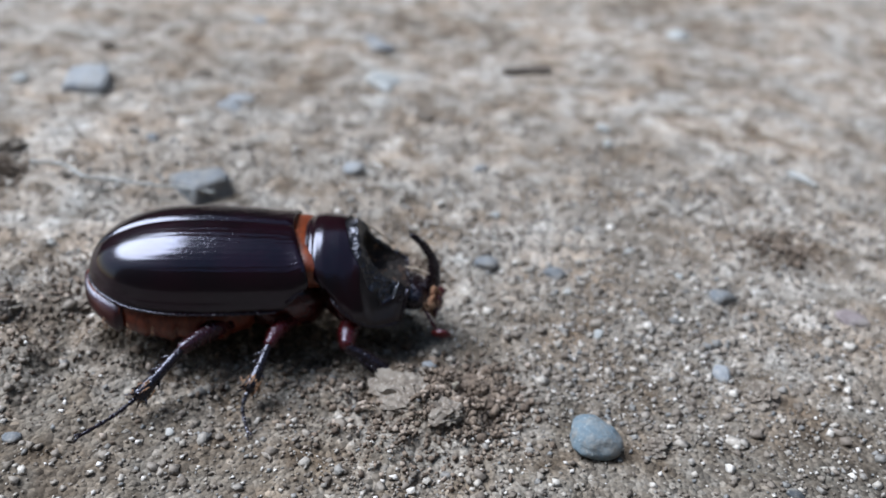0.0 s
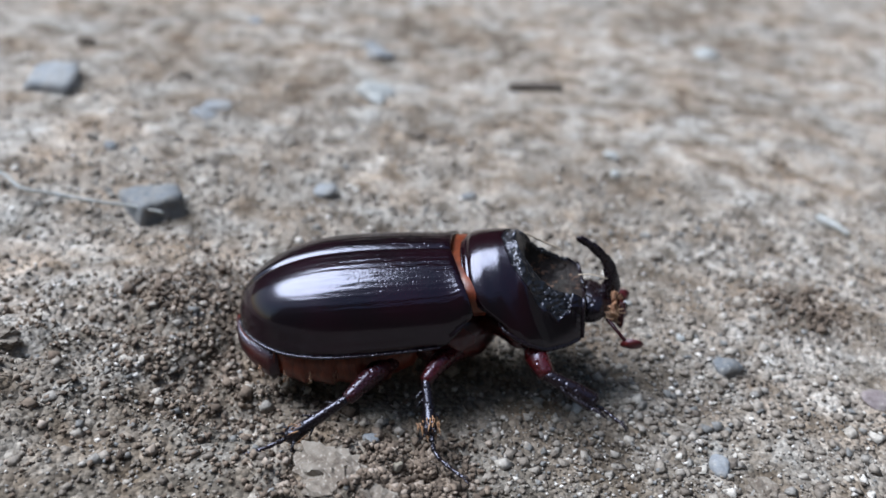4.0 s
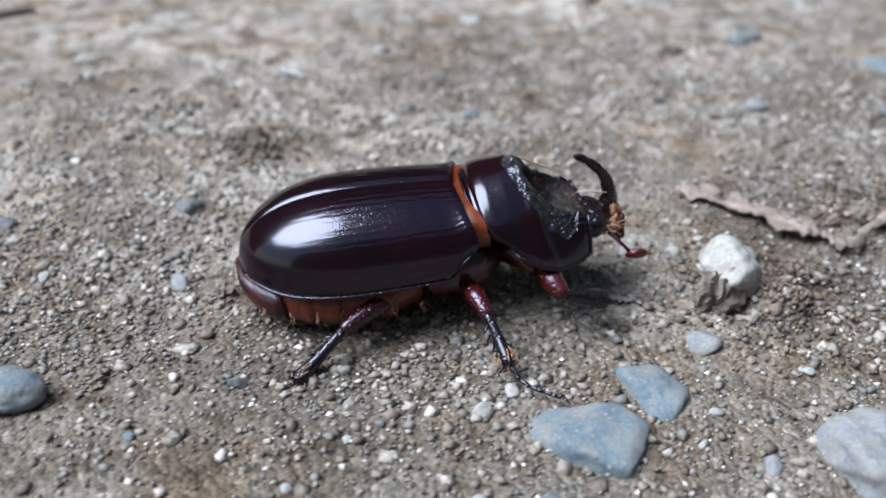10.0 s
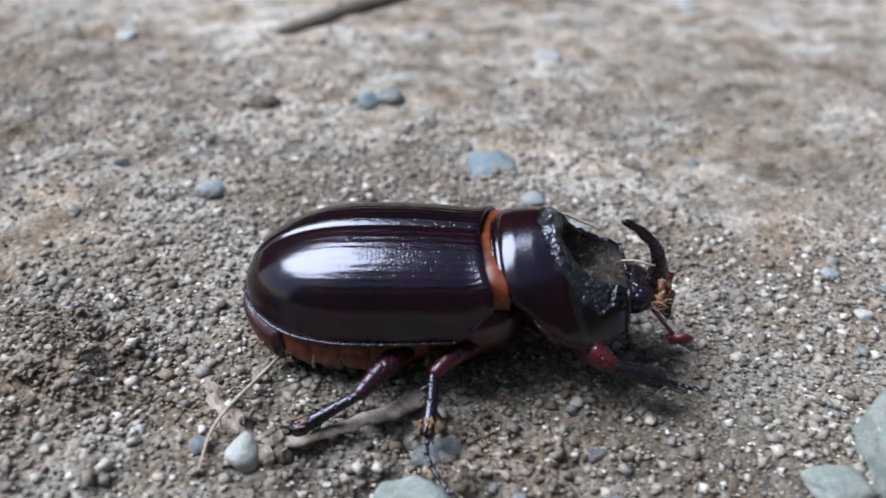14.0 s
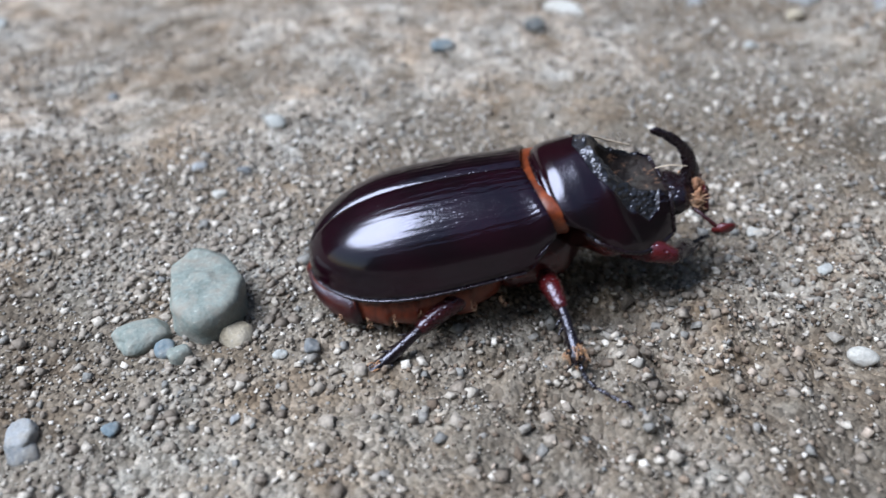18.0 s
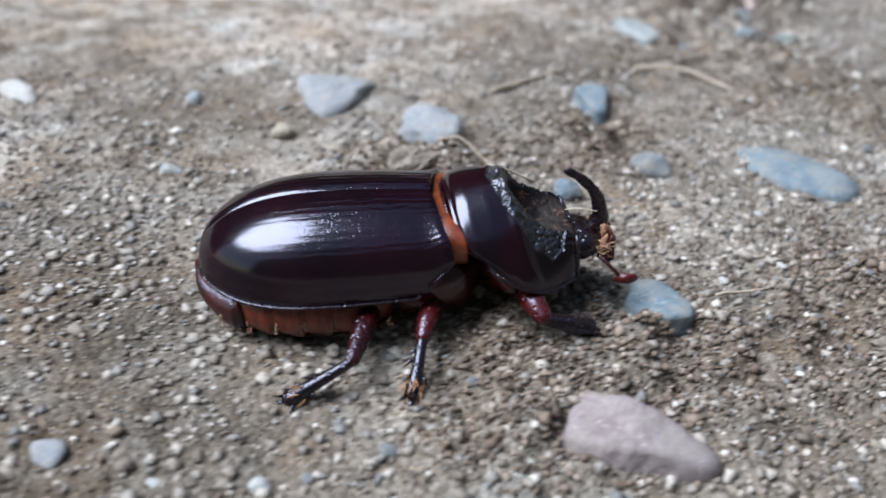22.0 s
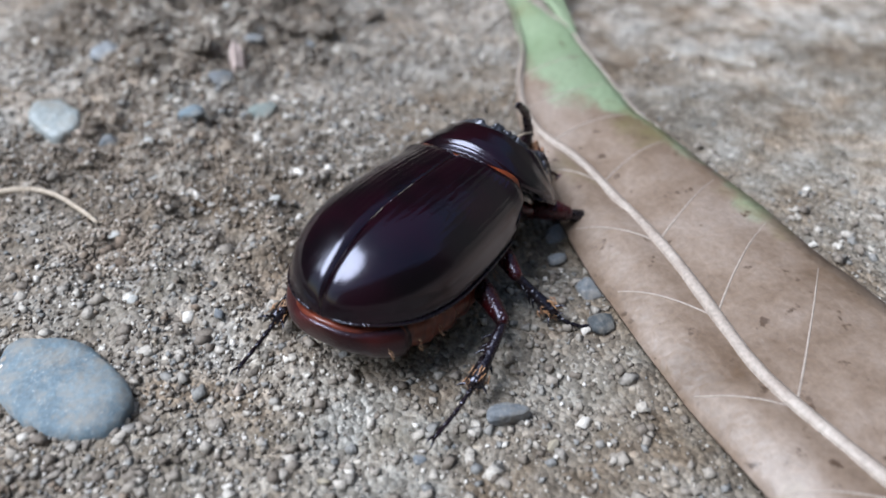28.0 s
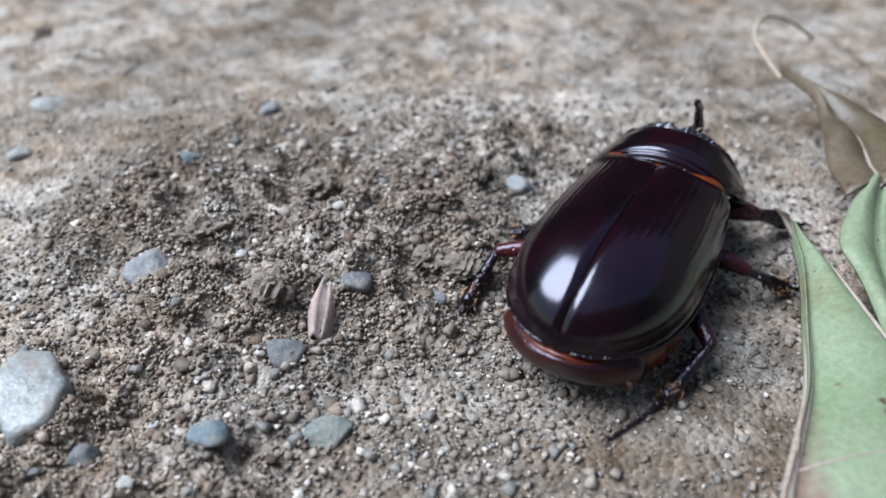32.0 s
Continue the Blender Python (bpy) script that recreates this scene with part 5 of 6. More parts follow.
def build_leaf():
    leaf = tagged(new("fallen_leaf"), "large dead brown leaf with pale midrib and green folded tip", "leaf")
    left = [(43.02, -0.8, 0.1), (43.13, 1.0, 0.12), (43.17, 2.3, 0.14), (43.25, 3.5, 0.14), (43.48, 5.05, 0.13), (43.75, 6.2, 0.12), (44.08, 7.4, 0.14), (44.45, 8.4, 0.22), (44.74, 9.1, 0.32), (45.26, 9.85, 0.4), (45.66, 10.45, 0.42), (45.97, 11.1, 0.46), (46.33, 11.9, 0.5), (46.6, 12.7, 0.5)]
    mid = [(44.11, -0.7, 0.3), (44.1, 1.0, 0.34), (44.0, 2.4, 0.36), (43.99, 3.5, 0.36), (44.3, 4.85, 0.36), (44.5, 6.0, 0.36), (44.62, 7.3, 0.36), (44.58, 8.3, 0.38), (44.8, 9.08, 0.42), (45.3, 9.85, 0.46), (45.7, 10.45, 0.46), (46.01, 11.1, 0.5), (46.37, 11.9, 0.52), (46.63, 12.7, 0.52)]
    right = [(45.9, -0.5, 0.4), (45.85, 1.5, 0.42), (45.8, 3.0, 0.44), (45.78, 4.3, 0.46), (45.84, 5.1, 0.48), (45.9, 6.0, 0.48), (45.93, 6.9, 0.5), (45.96, 7.7, 0.5), (46.08, 8.5, 0.52), (46.3, 9.35, 0.56), (46.48, 10.1, 0.6), (46.57, 10.6, 0.64), (46.62, 11.5, 0.64), (46.66, 12.7, 0.54)]
    geo, p = blade(left, mid, right, 9, 52, 0.03, seed=3)
    part("blade", mesh("blade", *geo, LEAF), leaf, "matt tan-brown leaf blade, green near the tip")
    c = p.shape[1] // 2
    m = p[:, c] + [0, 0, 0.004]
    part("midrib", mesh("midrib", *tube(m[::3], [0.085, 0.075, 0.055, 0.025], 8, 50), VEIN), leaf, "pale raised midrib")
    part("fold_edge", mesh("fold_edge", *tube(p[26::2, -1], [0.012, 0.026, 0.02], 7, 40), VEIN), leaf, "pale edge of the fold")
    for k in range(2, 38, 4):
        for side in (1, -1):
            js = range(c, p.shape[1] - 1) if side > 0 else range(c, 0, -1)
            rows = [min(k + abs(j - c) * 0.3, len(p) - 1.01) for j in js]
            pts = [p[int(i), j] * (1 - i % 1) + p[int(i) + 1, j] * (i % 1) - [0, 0, 0.003] for i, j in zip(rows, js)]
            part("vein", mesh("vein", *tube(pts, [0.014, 0.011, 0.006], 6, 20), VEIN), leaf)
    # the half that is folded under, behind the green edge
    about = lambda pts: [(46.2 + 0.997 * (x - 46.2) - 0.0785 * (y - 12), 12 + 0.0785 * (x - 46.2) + 0.997 * (y - 12), z) for x, y, z in pts]
    geo, q = blade(*map(about, ([(46.35, 10.3, 0.62), (46.7, 11.5, 0.72), (46.78, 12.0, 0.78), (47.2, 12.5, 0.84), (47.65, 12.85, 0.88)],
                   [(46.4, 10.2, 0.5), (46.95, 11.3, 0.6), (47.2, 11.9, 0.68), (47.55, 12.45, 0.76), (47.85, 12.85, 0.86)],
                   [(46.45, 10.1, 0.4), (47.1, 11.2, 0.42), (47.5, 11.9, 0.46), (47.9, 12.5, 0.6), (48.1, 12.8, 0.8)])), 7, 26, 0.03, seed=5)
    part("folded_half", mesh("folded_half", *geo, LEAF), leaf, "pale green half folded under")
    geo, q = blade(*map(about, ([(47.3, 12.7, 0.82), (47.55, 13.4, 0.8), (47.95, 14.2, 0.8), (48.2, 14.8, 0.78), (48.28, 15.75, 0.7)],
                   [(47.75, 12.75, 0.86), (48.1, 13.4, 0.72), (48.35, 14.2, 0.7), (48.35, 14.9, 0.72), (48.31, 15.76, 0.69)],
                   [(48.15, 12.7, 0.8), (48.8, 13.5, 0.82), (48.78, 14.4, 0.8), (48.5, 15.1, 0.74), (48.35, 15.75, 0.68)])), 7, 30, 0.08, seed=7)
    part("withered_end", mesh("withered_end", *geo, LEAFDARK), leaf, "withered brown end of the leaf")
    part("rib", mesh("rib", *tube(q[::3, q.shape[1] // 2], [0.03, 0.024, 0.02], 7, 26), VEIN), leaf)
    part("stalk", mesh("stalk", *tube(about([(48.3, 15.7, 0.69), (48.36, 16.2, 0.74), (48.5, 16.84, 0.8), (49.1, 17.6, 0.75), (49.8, 17.9, 0.5), (50.4, 18.0, 0.1)]), [0.035, 0.03, 0.03], 7), STRAW), leaf)
    part("tip", mesh("tip", *tube([(46.62, 12.5, 0.52), (46.58, 12.75, 0.6), (46.46, 12.85, 0.7)], [0.09, 0.06, 0.012], 7, 10, 0.4), LEAFDARK), leaf, "withered curled tip")
    return leaf


fallen_leaf = build_leaf()
chip, chip_rows = blade([(41.28, 11.98, 0.2), (41.3, 12.3, 0.36), (41.42, 12.62, 0.34)], [(41.38, 11.95, 0.24), (41.46, 12.28, 0.42), (41.5, 12.6, 0.4)], [(41.46, 11.98, 0.12), (41.58, 12.26, 0.2), (41.6, 12.55, 0.24)], 5, 14, 0.04, 0.03, 9)
tagged(new("bark_chip", mesh("bark_chip", *chip, RUST)), "thin curled pinkish-tan chip of bark", "bark chip")


# ---- the strip of dry bark with its twig, which the beetle drags along; origin at the joint ----
def build_bark():
    bark = tagged(new("bark_strip"), "dry curled bark strip with a pale forked twig", "bark")
    x = np.linspace(-0.15, 2.25, 49)
    u = (x + 0.15) / 2.4
    half = np.interp(u, [0, 0.12, 0.3, 0.5, 0.65, 0.85, 1.0], [0.05, 0.12, 0.18, 0.15, 0.19, 0.17, 0.09])
    rag = lambda k, s: 0.05 * value_noise(x, x * 0 + k, s, 60 + k) + 0.05 * value_noise(x, x * 0 + k, 0.1, 70 + k) + 0.025 * value_noise(x, x * 0 + k, 0.04, 80 + k)
    wind = 0.06 * np.sin(x * 2.6)
    curl = np.sin(np.pi * u) ** 2
    left = np.stack([x, wind + half + rag(1, 0.3), 0.05 + 0.1 * curl + 0.05 * value_noise(x, x * 0, 0.4, 64)], 1)
    mid = np.stack([x, wind + rag(2, 0.5) * 0.5, 0.1 + 0.06 * curl], 1)
    right = np.stack([x, wind - half + rag(3, 0.3), 0.05 + 0.1 * curl + 0.07 * value_noise(x, x * 0 + 5, 0.4, 65)], 1)
    geo, p = blade(left, mid, right, 7, 110, 0.05, 0.022, seed=21, dome=0.12)
    geo[0][:, 2] += 0.035 * value_noise(geo[0][:, 0], geo[0][:, 1], 0.09, 92) + 0.05 * value_noise(geo[0][:, 0], geo[0][:, 1] * 2.5, 0.25, 93)
    part("strip", mesh("strip", *geo, BARK), bark, "ragged greyish-tan bark strip")
    v, f = tube([(0.1, 0.0, 0.12), (-0.1, -0.22, 0.12), (-0.26, -0.7, 0.14), (-0.38, -1.15, 0.15), (-0.4, -1.45, 0.16)], [0.04, 0.06, 0.075, 0.1, 0.12], 12, 60, 0.55)
    v = v + 0.022 * np.stack([value_noise(v[:, 0] + v[:, 2], v[:, 1], q, 90 + k) for k, q in enumerate((0.1, 0.1, 0.14))], 1)
    part("twig", mesh("twig", v, f, BARK), bark, "pale flat stalk")
    r = np.random.RandomState(77)
    for k in range(9):
        at = np.array([(-0.08, 0.06, 0.1), (-0.14, -0.06, 0.08), (0.04, 0.14, 0.1), (-0.02, -0.1, 0.12)][k] if k < 4 else (r.uniform(0.3, 1.9), r.uniform(-0.07, 0.07), 0.2))
        v, f = ICO2
        g = v * (1 + 0.45 * value_noise(v[:, 0] * 2 + k, v[:, 1] * 2 + v[:, 2], 0.6, 170 + k))[:, None] * r.uniform(0.6, 1.1, 3) * (0.11 if k < 4 else 0.05)
        part("crumb", mesh("crumb", g + at, f, CLOD if k < 4 else DEBRIS, False), bark, "brown crumb of earth stuck to the bark")
    return bark


bark_strip = build_bark()


# ---- the beetle; x ahead, y to its left, origin on the ground under its middle ----
def elytron_lines(u):
    """Half width, height of the lower border and of the crest along a wing case, from tail (0) to front (1)."""
    w = 0.875 * np.where(u < 0.52, (1 - np.clip((0.52 - u) / 0.52, 0, 1) ** 2.1) ** 0.5, 1 - 0.1 * (np.clip(u - 0.52, 0, 1) / 0.48) ** 2)
    border = 0.76 - 0.05 * smooth(0, 0.25, u) + 0.16 * smooth(0.92, 1.02, u)
    crest = np.where(u < 0.6, 0.77 + 0.69 * (1 - np.clip((0.6 - u) / 0.6, 0, 1) ** 2.5) ** 0.5, 1.46 - 0.05 * (np.clip(u - 0.6, 0, 1) / 0.4) ** 2)
    return w, border, crest


def elytron(side):
    n, k = 56, 30
    u = np.linspace(0, 1, n) ** 1.5
    x = -2.0 + 2.33 * u
    w, zm, zt = elytron_lines(u)
    h = np.maximum(zt - zm, 0.004)
    a = np.linspace(0, np.pi / 2, k)
    v01 = a / a[-1]
    y = w[:, None] * np.sin(a) ** 0.92
    z = zm[:, None] + h[:, None] * np.cos(a) ** 0.78
    z = z - 0.03 * np.exp(-(y / 0.03) ** 2) * (h[:, None] > 0.1) + 0.004 * np.exp(-((y - 0.075) / 0.03) ** 2)
    z = z + 0.03 * np.exp(-((x[:, None] - 0.34) ** 2 / 0.015 + (y - 0.7) ** 2 / 0.015))
    y = y + 0.03 * smooth(0.9, 1.0, v01) * (w[:, None] > 0.2)
    xx = x[:, None] + smooth(0.5, 1.0, u)[:, None] * (0.2 * v01 ** 1.1 - 0.17 * smooth(0.84, 1.0, v01) ** 1.5)[None]
    p = np.stack([xx, side * (y + 0.004), z], -1)
    inner = p[:, -1:] + np.array([0, -side * 0.06, -0.02])
    turn = p[-1:] * [1, 0.985, 0.985] + np.array([0.012, 0, 0])
    tip = p[-1:] * [1, 0.95, 0.955] + np.array([-0.03, 0, 0])
    rows = np.concatenate([p, turn, tip], 0)
    full = np.concatenate([rows, np.concatenate([inner, inner[-1:], inner[-1:]], 0)], 1)
    v, f = grid(full)
    if side > 0:
        f = [q[::-1] for q in f]
    uu = np.repeat(np.r_[u, 1.0, 1.0][:, None], k + 1, 1)
    vv = np.repeat(np.r_[v01, 1.0][None], n + 2, 0)
    return mesh("elytron", v, f, SHELL, uvs=np.stack([uu, vv], -1).reshape(-1, 2))


def margin(side):
    u = np.linspace(0.02, 0.97, 30) ** 1.5
    x = -2.0 + 2.33 * u + 0.03 * smooth(0.5, 1.0, u)
    w, zm, zt = elytron_lines(u)
    return tube(np.stack([x, side * (w + 0.036), zm], 1)[::2], [0.014, 0.017, 0.012], 7, 40)


def blurred(a, k):
    return np.convolve(np.pad(a, k, "edge"), np.ones(2 * k + 1) / (2 * k + 1), "valid")


def pronotum_shape():
    """The shield behind the head: a polished dome at the back, cut away in front to a scoop with a raised rim."""
    n, k = 170, 193
    s = np.linspace(0, 1, n)
    x0 = 0.46 + 1.31 * s
    w = blurred(np.interp(s, [0, 0.03, 0.08, 0.15, 0.3, 0.5, 0.75, 0.92, 1.0], [0.71, 0.78, 0.82, 0.845, 0.86, 0.81, 0.68, 0.59, 0.54]), 4)
    zm = blurred(np.interp(s, [0, 0.25, 0.5, 0.75, 1.0], [0.88, 0.72, 0.58, 0.53, 0.54]), 12)
    # half width of the scoop, height of its rim and its depth
    r = blurred(np.interp(s, [0.44, 0.49, 0.56, 0.66, 0.77, 0.88, 1.0], [0.0, 0.2, 0.32, 0.38, 0.395, 0.38, 0.35]), 3)
    zr = blurred(np.interp(s, [0, 0.03, 0.08, 0.15, 0.3, 0.46, 0.5, 0.57, 0.66, 0.76, 0.88, 1.0], [1.34, 1.41, 1.45, 1.475, 1.495, 1.5, 1.43, 1.27, 1.13, 1.04, 0.97, 0.9]), 2)
    depth = blurred(np.interp(s, [0.45, 0.5, 0.57, 0.68, 0.85, 1.0], [0.0, 0.17, 0.34, 0.3, 0.16, 0.05]), 2)
    a = np.linspace(-np.pi / 2, np.pi / 2, k)
    y = w[:, None] * np.sign(np.sin(a)) * abs(np.sin(a)) ** 0.9
    away = abs(y)
    R, W = r[:, None], w[:, None]
    q = np.clip((away - R) / (W - R), 0, 1)
    low = smooth(0.44, 0.6, s)[:, None]
    z = zm[:, None] + (zr - zm)[:, None] * np.maximum(np.cos(q * np.pi / 2), 0) ** (0.52 + 0.1 * low)
    inner = np.clip(1 - (away / np.maximum(R, 1e-3)) ** 2, 0, 1) * (R > 0.02)
    z = z - depth[:, None] * inner ** 0.7
    z = z + 0.03 * np.exp(-((away - R) / 0.035) ** 2) * smooth(0.47, 0.56, s)[:, None] * smooth(1.02, 0.9, s)[:, None]
    # the crest: two blunt teeth with a notch between them
    z = z + 0.035 * np.exp(-((away - 0.13) / 0.07) ** 2) * np.exp(-((s - 0.45) / 0.035) ** 2)[:, None]
    z = z - 0.05 * np.exp(-(y / 0.06) ** 2) * np.exp(-((s - 0.47) / 0.04) ** 2)[:, None]
    # a groove inside the hind border
    z = z - 0.016 * np.exp(-((s - 0.05) / 0.014) ** 2)[:, None]
    x = x0[:, None] + (0.07 * abs(np.sin(a)) ** 1.5 + 0.32 * abs(np.sin(a)) ** 9)[None] * (1 - s)[:, None] - 0.05 * (s ** 4)[:, None] * abs(np.sin(a)) ** 2
    # the pitted band outside the rim, sunk a little into the polish
    reach = np.interp(s, [0.34, 0.4, 0.5, 0.6, 0.7, 0.8, 0.86, 0.9], [0.0, 0.5, 0.6, 0.67, 0.74, 0.75, 0.6, 0.0])[:, None]
    reach = reach * (1 + 0.06 * np.sin(s * 45.0))[:, None]
    band = smooth(1.0, 0.9, q / np.maximum(reach, 1e-3)) * (reach > 0.01)
    inside = inner ** 0.5 * smooth(0.5, 0.56, s)[:, None]
    pit = value_noise(x * 1.0 + 3, y + z * 1.3, 0.06, 51) + 0.6 * value_noise(x + 9, y + z * 1.3, 0.03, 52)
    z = z + band * (0.018 * pit - 0.025) * (1 - 0.7 * inside)
    y = y * (1 - (0.04 - 0.02 * pit) * band * (1 - inside))
    tip = smooth(0.86, 0.92, s)[:, None] * smooth(0.995, 0.96, s)[:, None] * smooth(0.95, 0.8, q) * smooth(0.1, 0.2, q)
    z = z + 0.01 * pit * tip + 0.012 * inside * value_noise(x + 4, y, 0.09, 53)
    return np.stack([x, y, z], -1), band, inside


def build_pronotum(parent):
    p, band, inside = pronotum_shape()
    v, f = grid(p)
    f = [q[::-1] for q in f]
    c = p.shape[1]
    me = mesh("pronotum", v, f, PRONO)
    me.materials.append(ROUGHSHELL)
    me.materials.append(DUSTSHELL)
    d, e = band.reshape(-1), inside.reshape(-1)
    idx = np.array([2 if e[list(q)].mean() > 0.3 else 1 if d[list(q)].mean() > 0.4 else 0 for q in f], dtype=np.int32)
    me.polygons.foreach_set("material_index", idx)
    ob = part("pronotum", me, parent, "glossy black-red pronotum with a rough scooped front")
    for j in (0, c - 1):
        v, f = tube(p[::9, j], [0.02, 0.024, 0.02], 7, 30)
        part("border", mesh("border", v, f, BLACK), ob, "thin black border")
    v, f = tube(p[0, ::8] + [0.012, 0, 0], [0.016, 0.02, 0.016], 7, 60)
    part("border", mesh("border", v, f, BLACK), ob)
    v, f = tube(p[-1, ::8], [0.02, 0.024, 0.02], 7, 50)
    part("border", mesh("border", v, f, BLACK), ob)
    for pts, r in (([(1.16, 0.3, 1.36), (1.36, 0.38, 1.2), (1.58, 0.4, 1.07)], 0.022), ([(1.72, 0.0, 0.98), (1.86, -0.04, 1.0), (2.02, -0.1, 0.98)], 0.014)):
        part("sliver", mesh("sliver", *tube(pts, [r * 0.7, r, r * 0.6], 6, 10, 0.5), STRAW), ob, "pale sliver of straw caught on the shell")
    return ob


def ring_body(xs, half, top, low, cols=28, power=0.9):
    """A body of oval sections along x."""
    th = np.linspace(0, 2 * np.pi, cols, endpoint=False)
    c, s = np.cos(th), np.sin(th)
    mid, hh = (np.asarray(top) + low) / 2, (np.asarray(top) - low) / 2
    y = np.asarray(half)[:, None] * np.sign(c) * abs(c) ** power
    z = mid[:, None] + hh[:, None] * np.sign(s) * abs(s) ** power
    return capped(np.stack([np.repeat(np.asarray(xs)[:, None], cols, 1), y, z], -1))


def hairs(points, ways, length, radius, seed, spread=0.5):
    r = np.random.RandomState(seed)
    out = []
    for p, w in zip(points, ways):
        d = np.asarray(w) + r.normal(size=3) * spread
        d = d / np.linalg.norm(d) * length * r.uniform(0.6, 1.2)
        bend = r.normal(size=3) * length * 0.15
        out.append(tube([p, np.asarray(p) + d * 0.5 + bend, np.asarray(p) + d], [radius, radius * 0.7, radius * 0.2], 4, 4))
    return merged(*out)


# hip, and the curves of femur, tibia and tarsus from it, with the radii of femur and tibia
LEGS = {"front": ((1.2, 0.46, 0.42), [(0, 0, 0), (0.16, 0.26, 0.06), (0.34, 0.42, -0.02)], [(0.34, 0.42, -0.02), (0.6, 0.5, -0.15), (0.8, 0.54, -0.28)], [(0.8, 0.54, -0.28), (0.93, 0.6, -0.35), (1.05, 0.72, -0.38)], (0.13, 0.115), (0.065, 0.095, 0.11)),
        "middle": ((0.35, 0.54, 0.42), [(0, 0, 0), (0.0, 0.32, 0.06), (0.02, 0.6, 0.0)], [(0.02, 0.6, 0.0), (0.04, 0.82, -0.14), (0.05, 1.06, -0.28)], [(0.05, 1.06, -0.28), (0.1, 1.3, -0.37), (0.34, 1.58, -0.4)], (0.11, 0.09), (0.05, 0.058, 0.08)),
        "hind": ((-0.3, 0.56, 0.42), [(0, 0, 0), (-0.3, 0.22, 0.05), (-0.68, 0.46, 0.0)], [(-0.68, 0.46, 0.0), (-0.96, 0.64, -0.15), (-1.2, 0.78, -0.28)], [(-1.2, 0.78, -0.28), (-1.46, 0.92, -0.36), (-1.8, 1.08, -0.4)], (0.12, 0.095), (0.05, 0.062, 0.09))}


def build_leg(kind, side, parent):
    hip, femur, tibia, tarsus, fr, tr = LEGS[kind]
    flip = np.array([1, side, 1])
    v, f = tube(np.array(femur) * flip, [fr[0] * 0.8, fr[0], fr[1] * 0.75], 12, 14)
    leg = part(f"{kind}_leg", mesh("femur", v, f, LEGRED), parent, "dark red-brown spiny leg")
    leg.matrix_basis = pose(hip[0] * CM, side * hip[1] * CM, hip[2] * CM)
    r = np.random.RandomState(5)
    t = np.array(tibia) * flip
    lower = [part("tibia", mesh("tibia", *tube(t, tr, 10, 14), BLACK), leg)]
    d = (t[2] - t[0]) / np.linalg.norm(t[2] - t[0])
    for u in (0.2, 0.35, 0.45, 0.55, 0.62, 0.72, 0.8, 0.88, 0.94, 1.0, 1.0, 1.0):
        base = t[0] + (t[2] - t[0]) * u
        out = np.cross(d, r.normal(size=3))
        out /= np.linalg.norm(out)
        size = 0.13 if u > 0.9 else 0.09
        if kind == "front":
            out, size = np.array([0.35, side * 0.9, -0.1]), 0.15
        spine = (tube([base + out * tr[1] * 0.6, base + out * (tr[1] * 0.6 + size * 0.5) + d * 0.03, base + out * (tr[1] * 0.5 + size) + d * 0.08], [0.022, 0.015, 0.004], 5, 5))
        lower.append(part("spine", mesh("spine", *spine, BLACK), leg))
    if kind != "front":
        b = t[0] + (t[2] - t[0]) * 0.84
        pts = [b + r.normal(size=3) * 0.04 for _ in range(110)]
        lower.append(part("hair_tuft", mesh("hair_tuft", *hairs(pts, [d * 1.6 + [0, 0, -0.1]] * 110, 0.1, 0.008, 6, 0.25), TUFT), leg, "tuft of amber bristles"))
    q = spline(np.array(tarsus) * flip, 6)
    pieces = [tube([q[i], q[i] * 0.5 + q[i + 1] * 0.5, q[i + 1]], [0.015, 0.024, 0.03 - 0.003 * i], 7, 6) for i in range(5)]
    e, g = q[-1], (q[-1] - q[-2]) / np.linalg.norm(q[-1] - q[-2])
    for k in (-1, 1):
        pieces.append(tube([e, e + g * 0.06 + [0, 0.03 * k, 0.015], e + g * 0.11 + [0, 0.03 * k, -0.02]], [0.014, 0.012, 0.004], 5, 5))
    lower.append(part("tarsus", mesh("tarsus", *merged(*pieces), BLACK), leg))
    return leg, lower


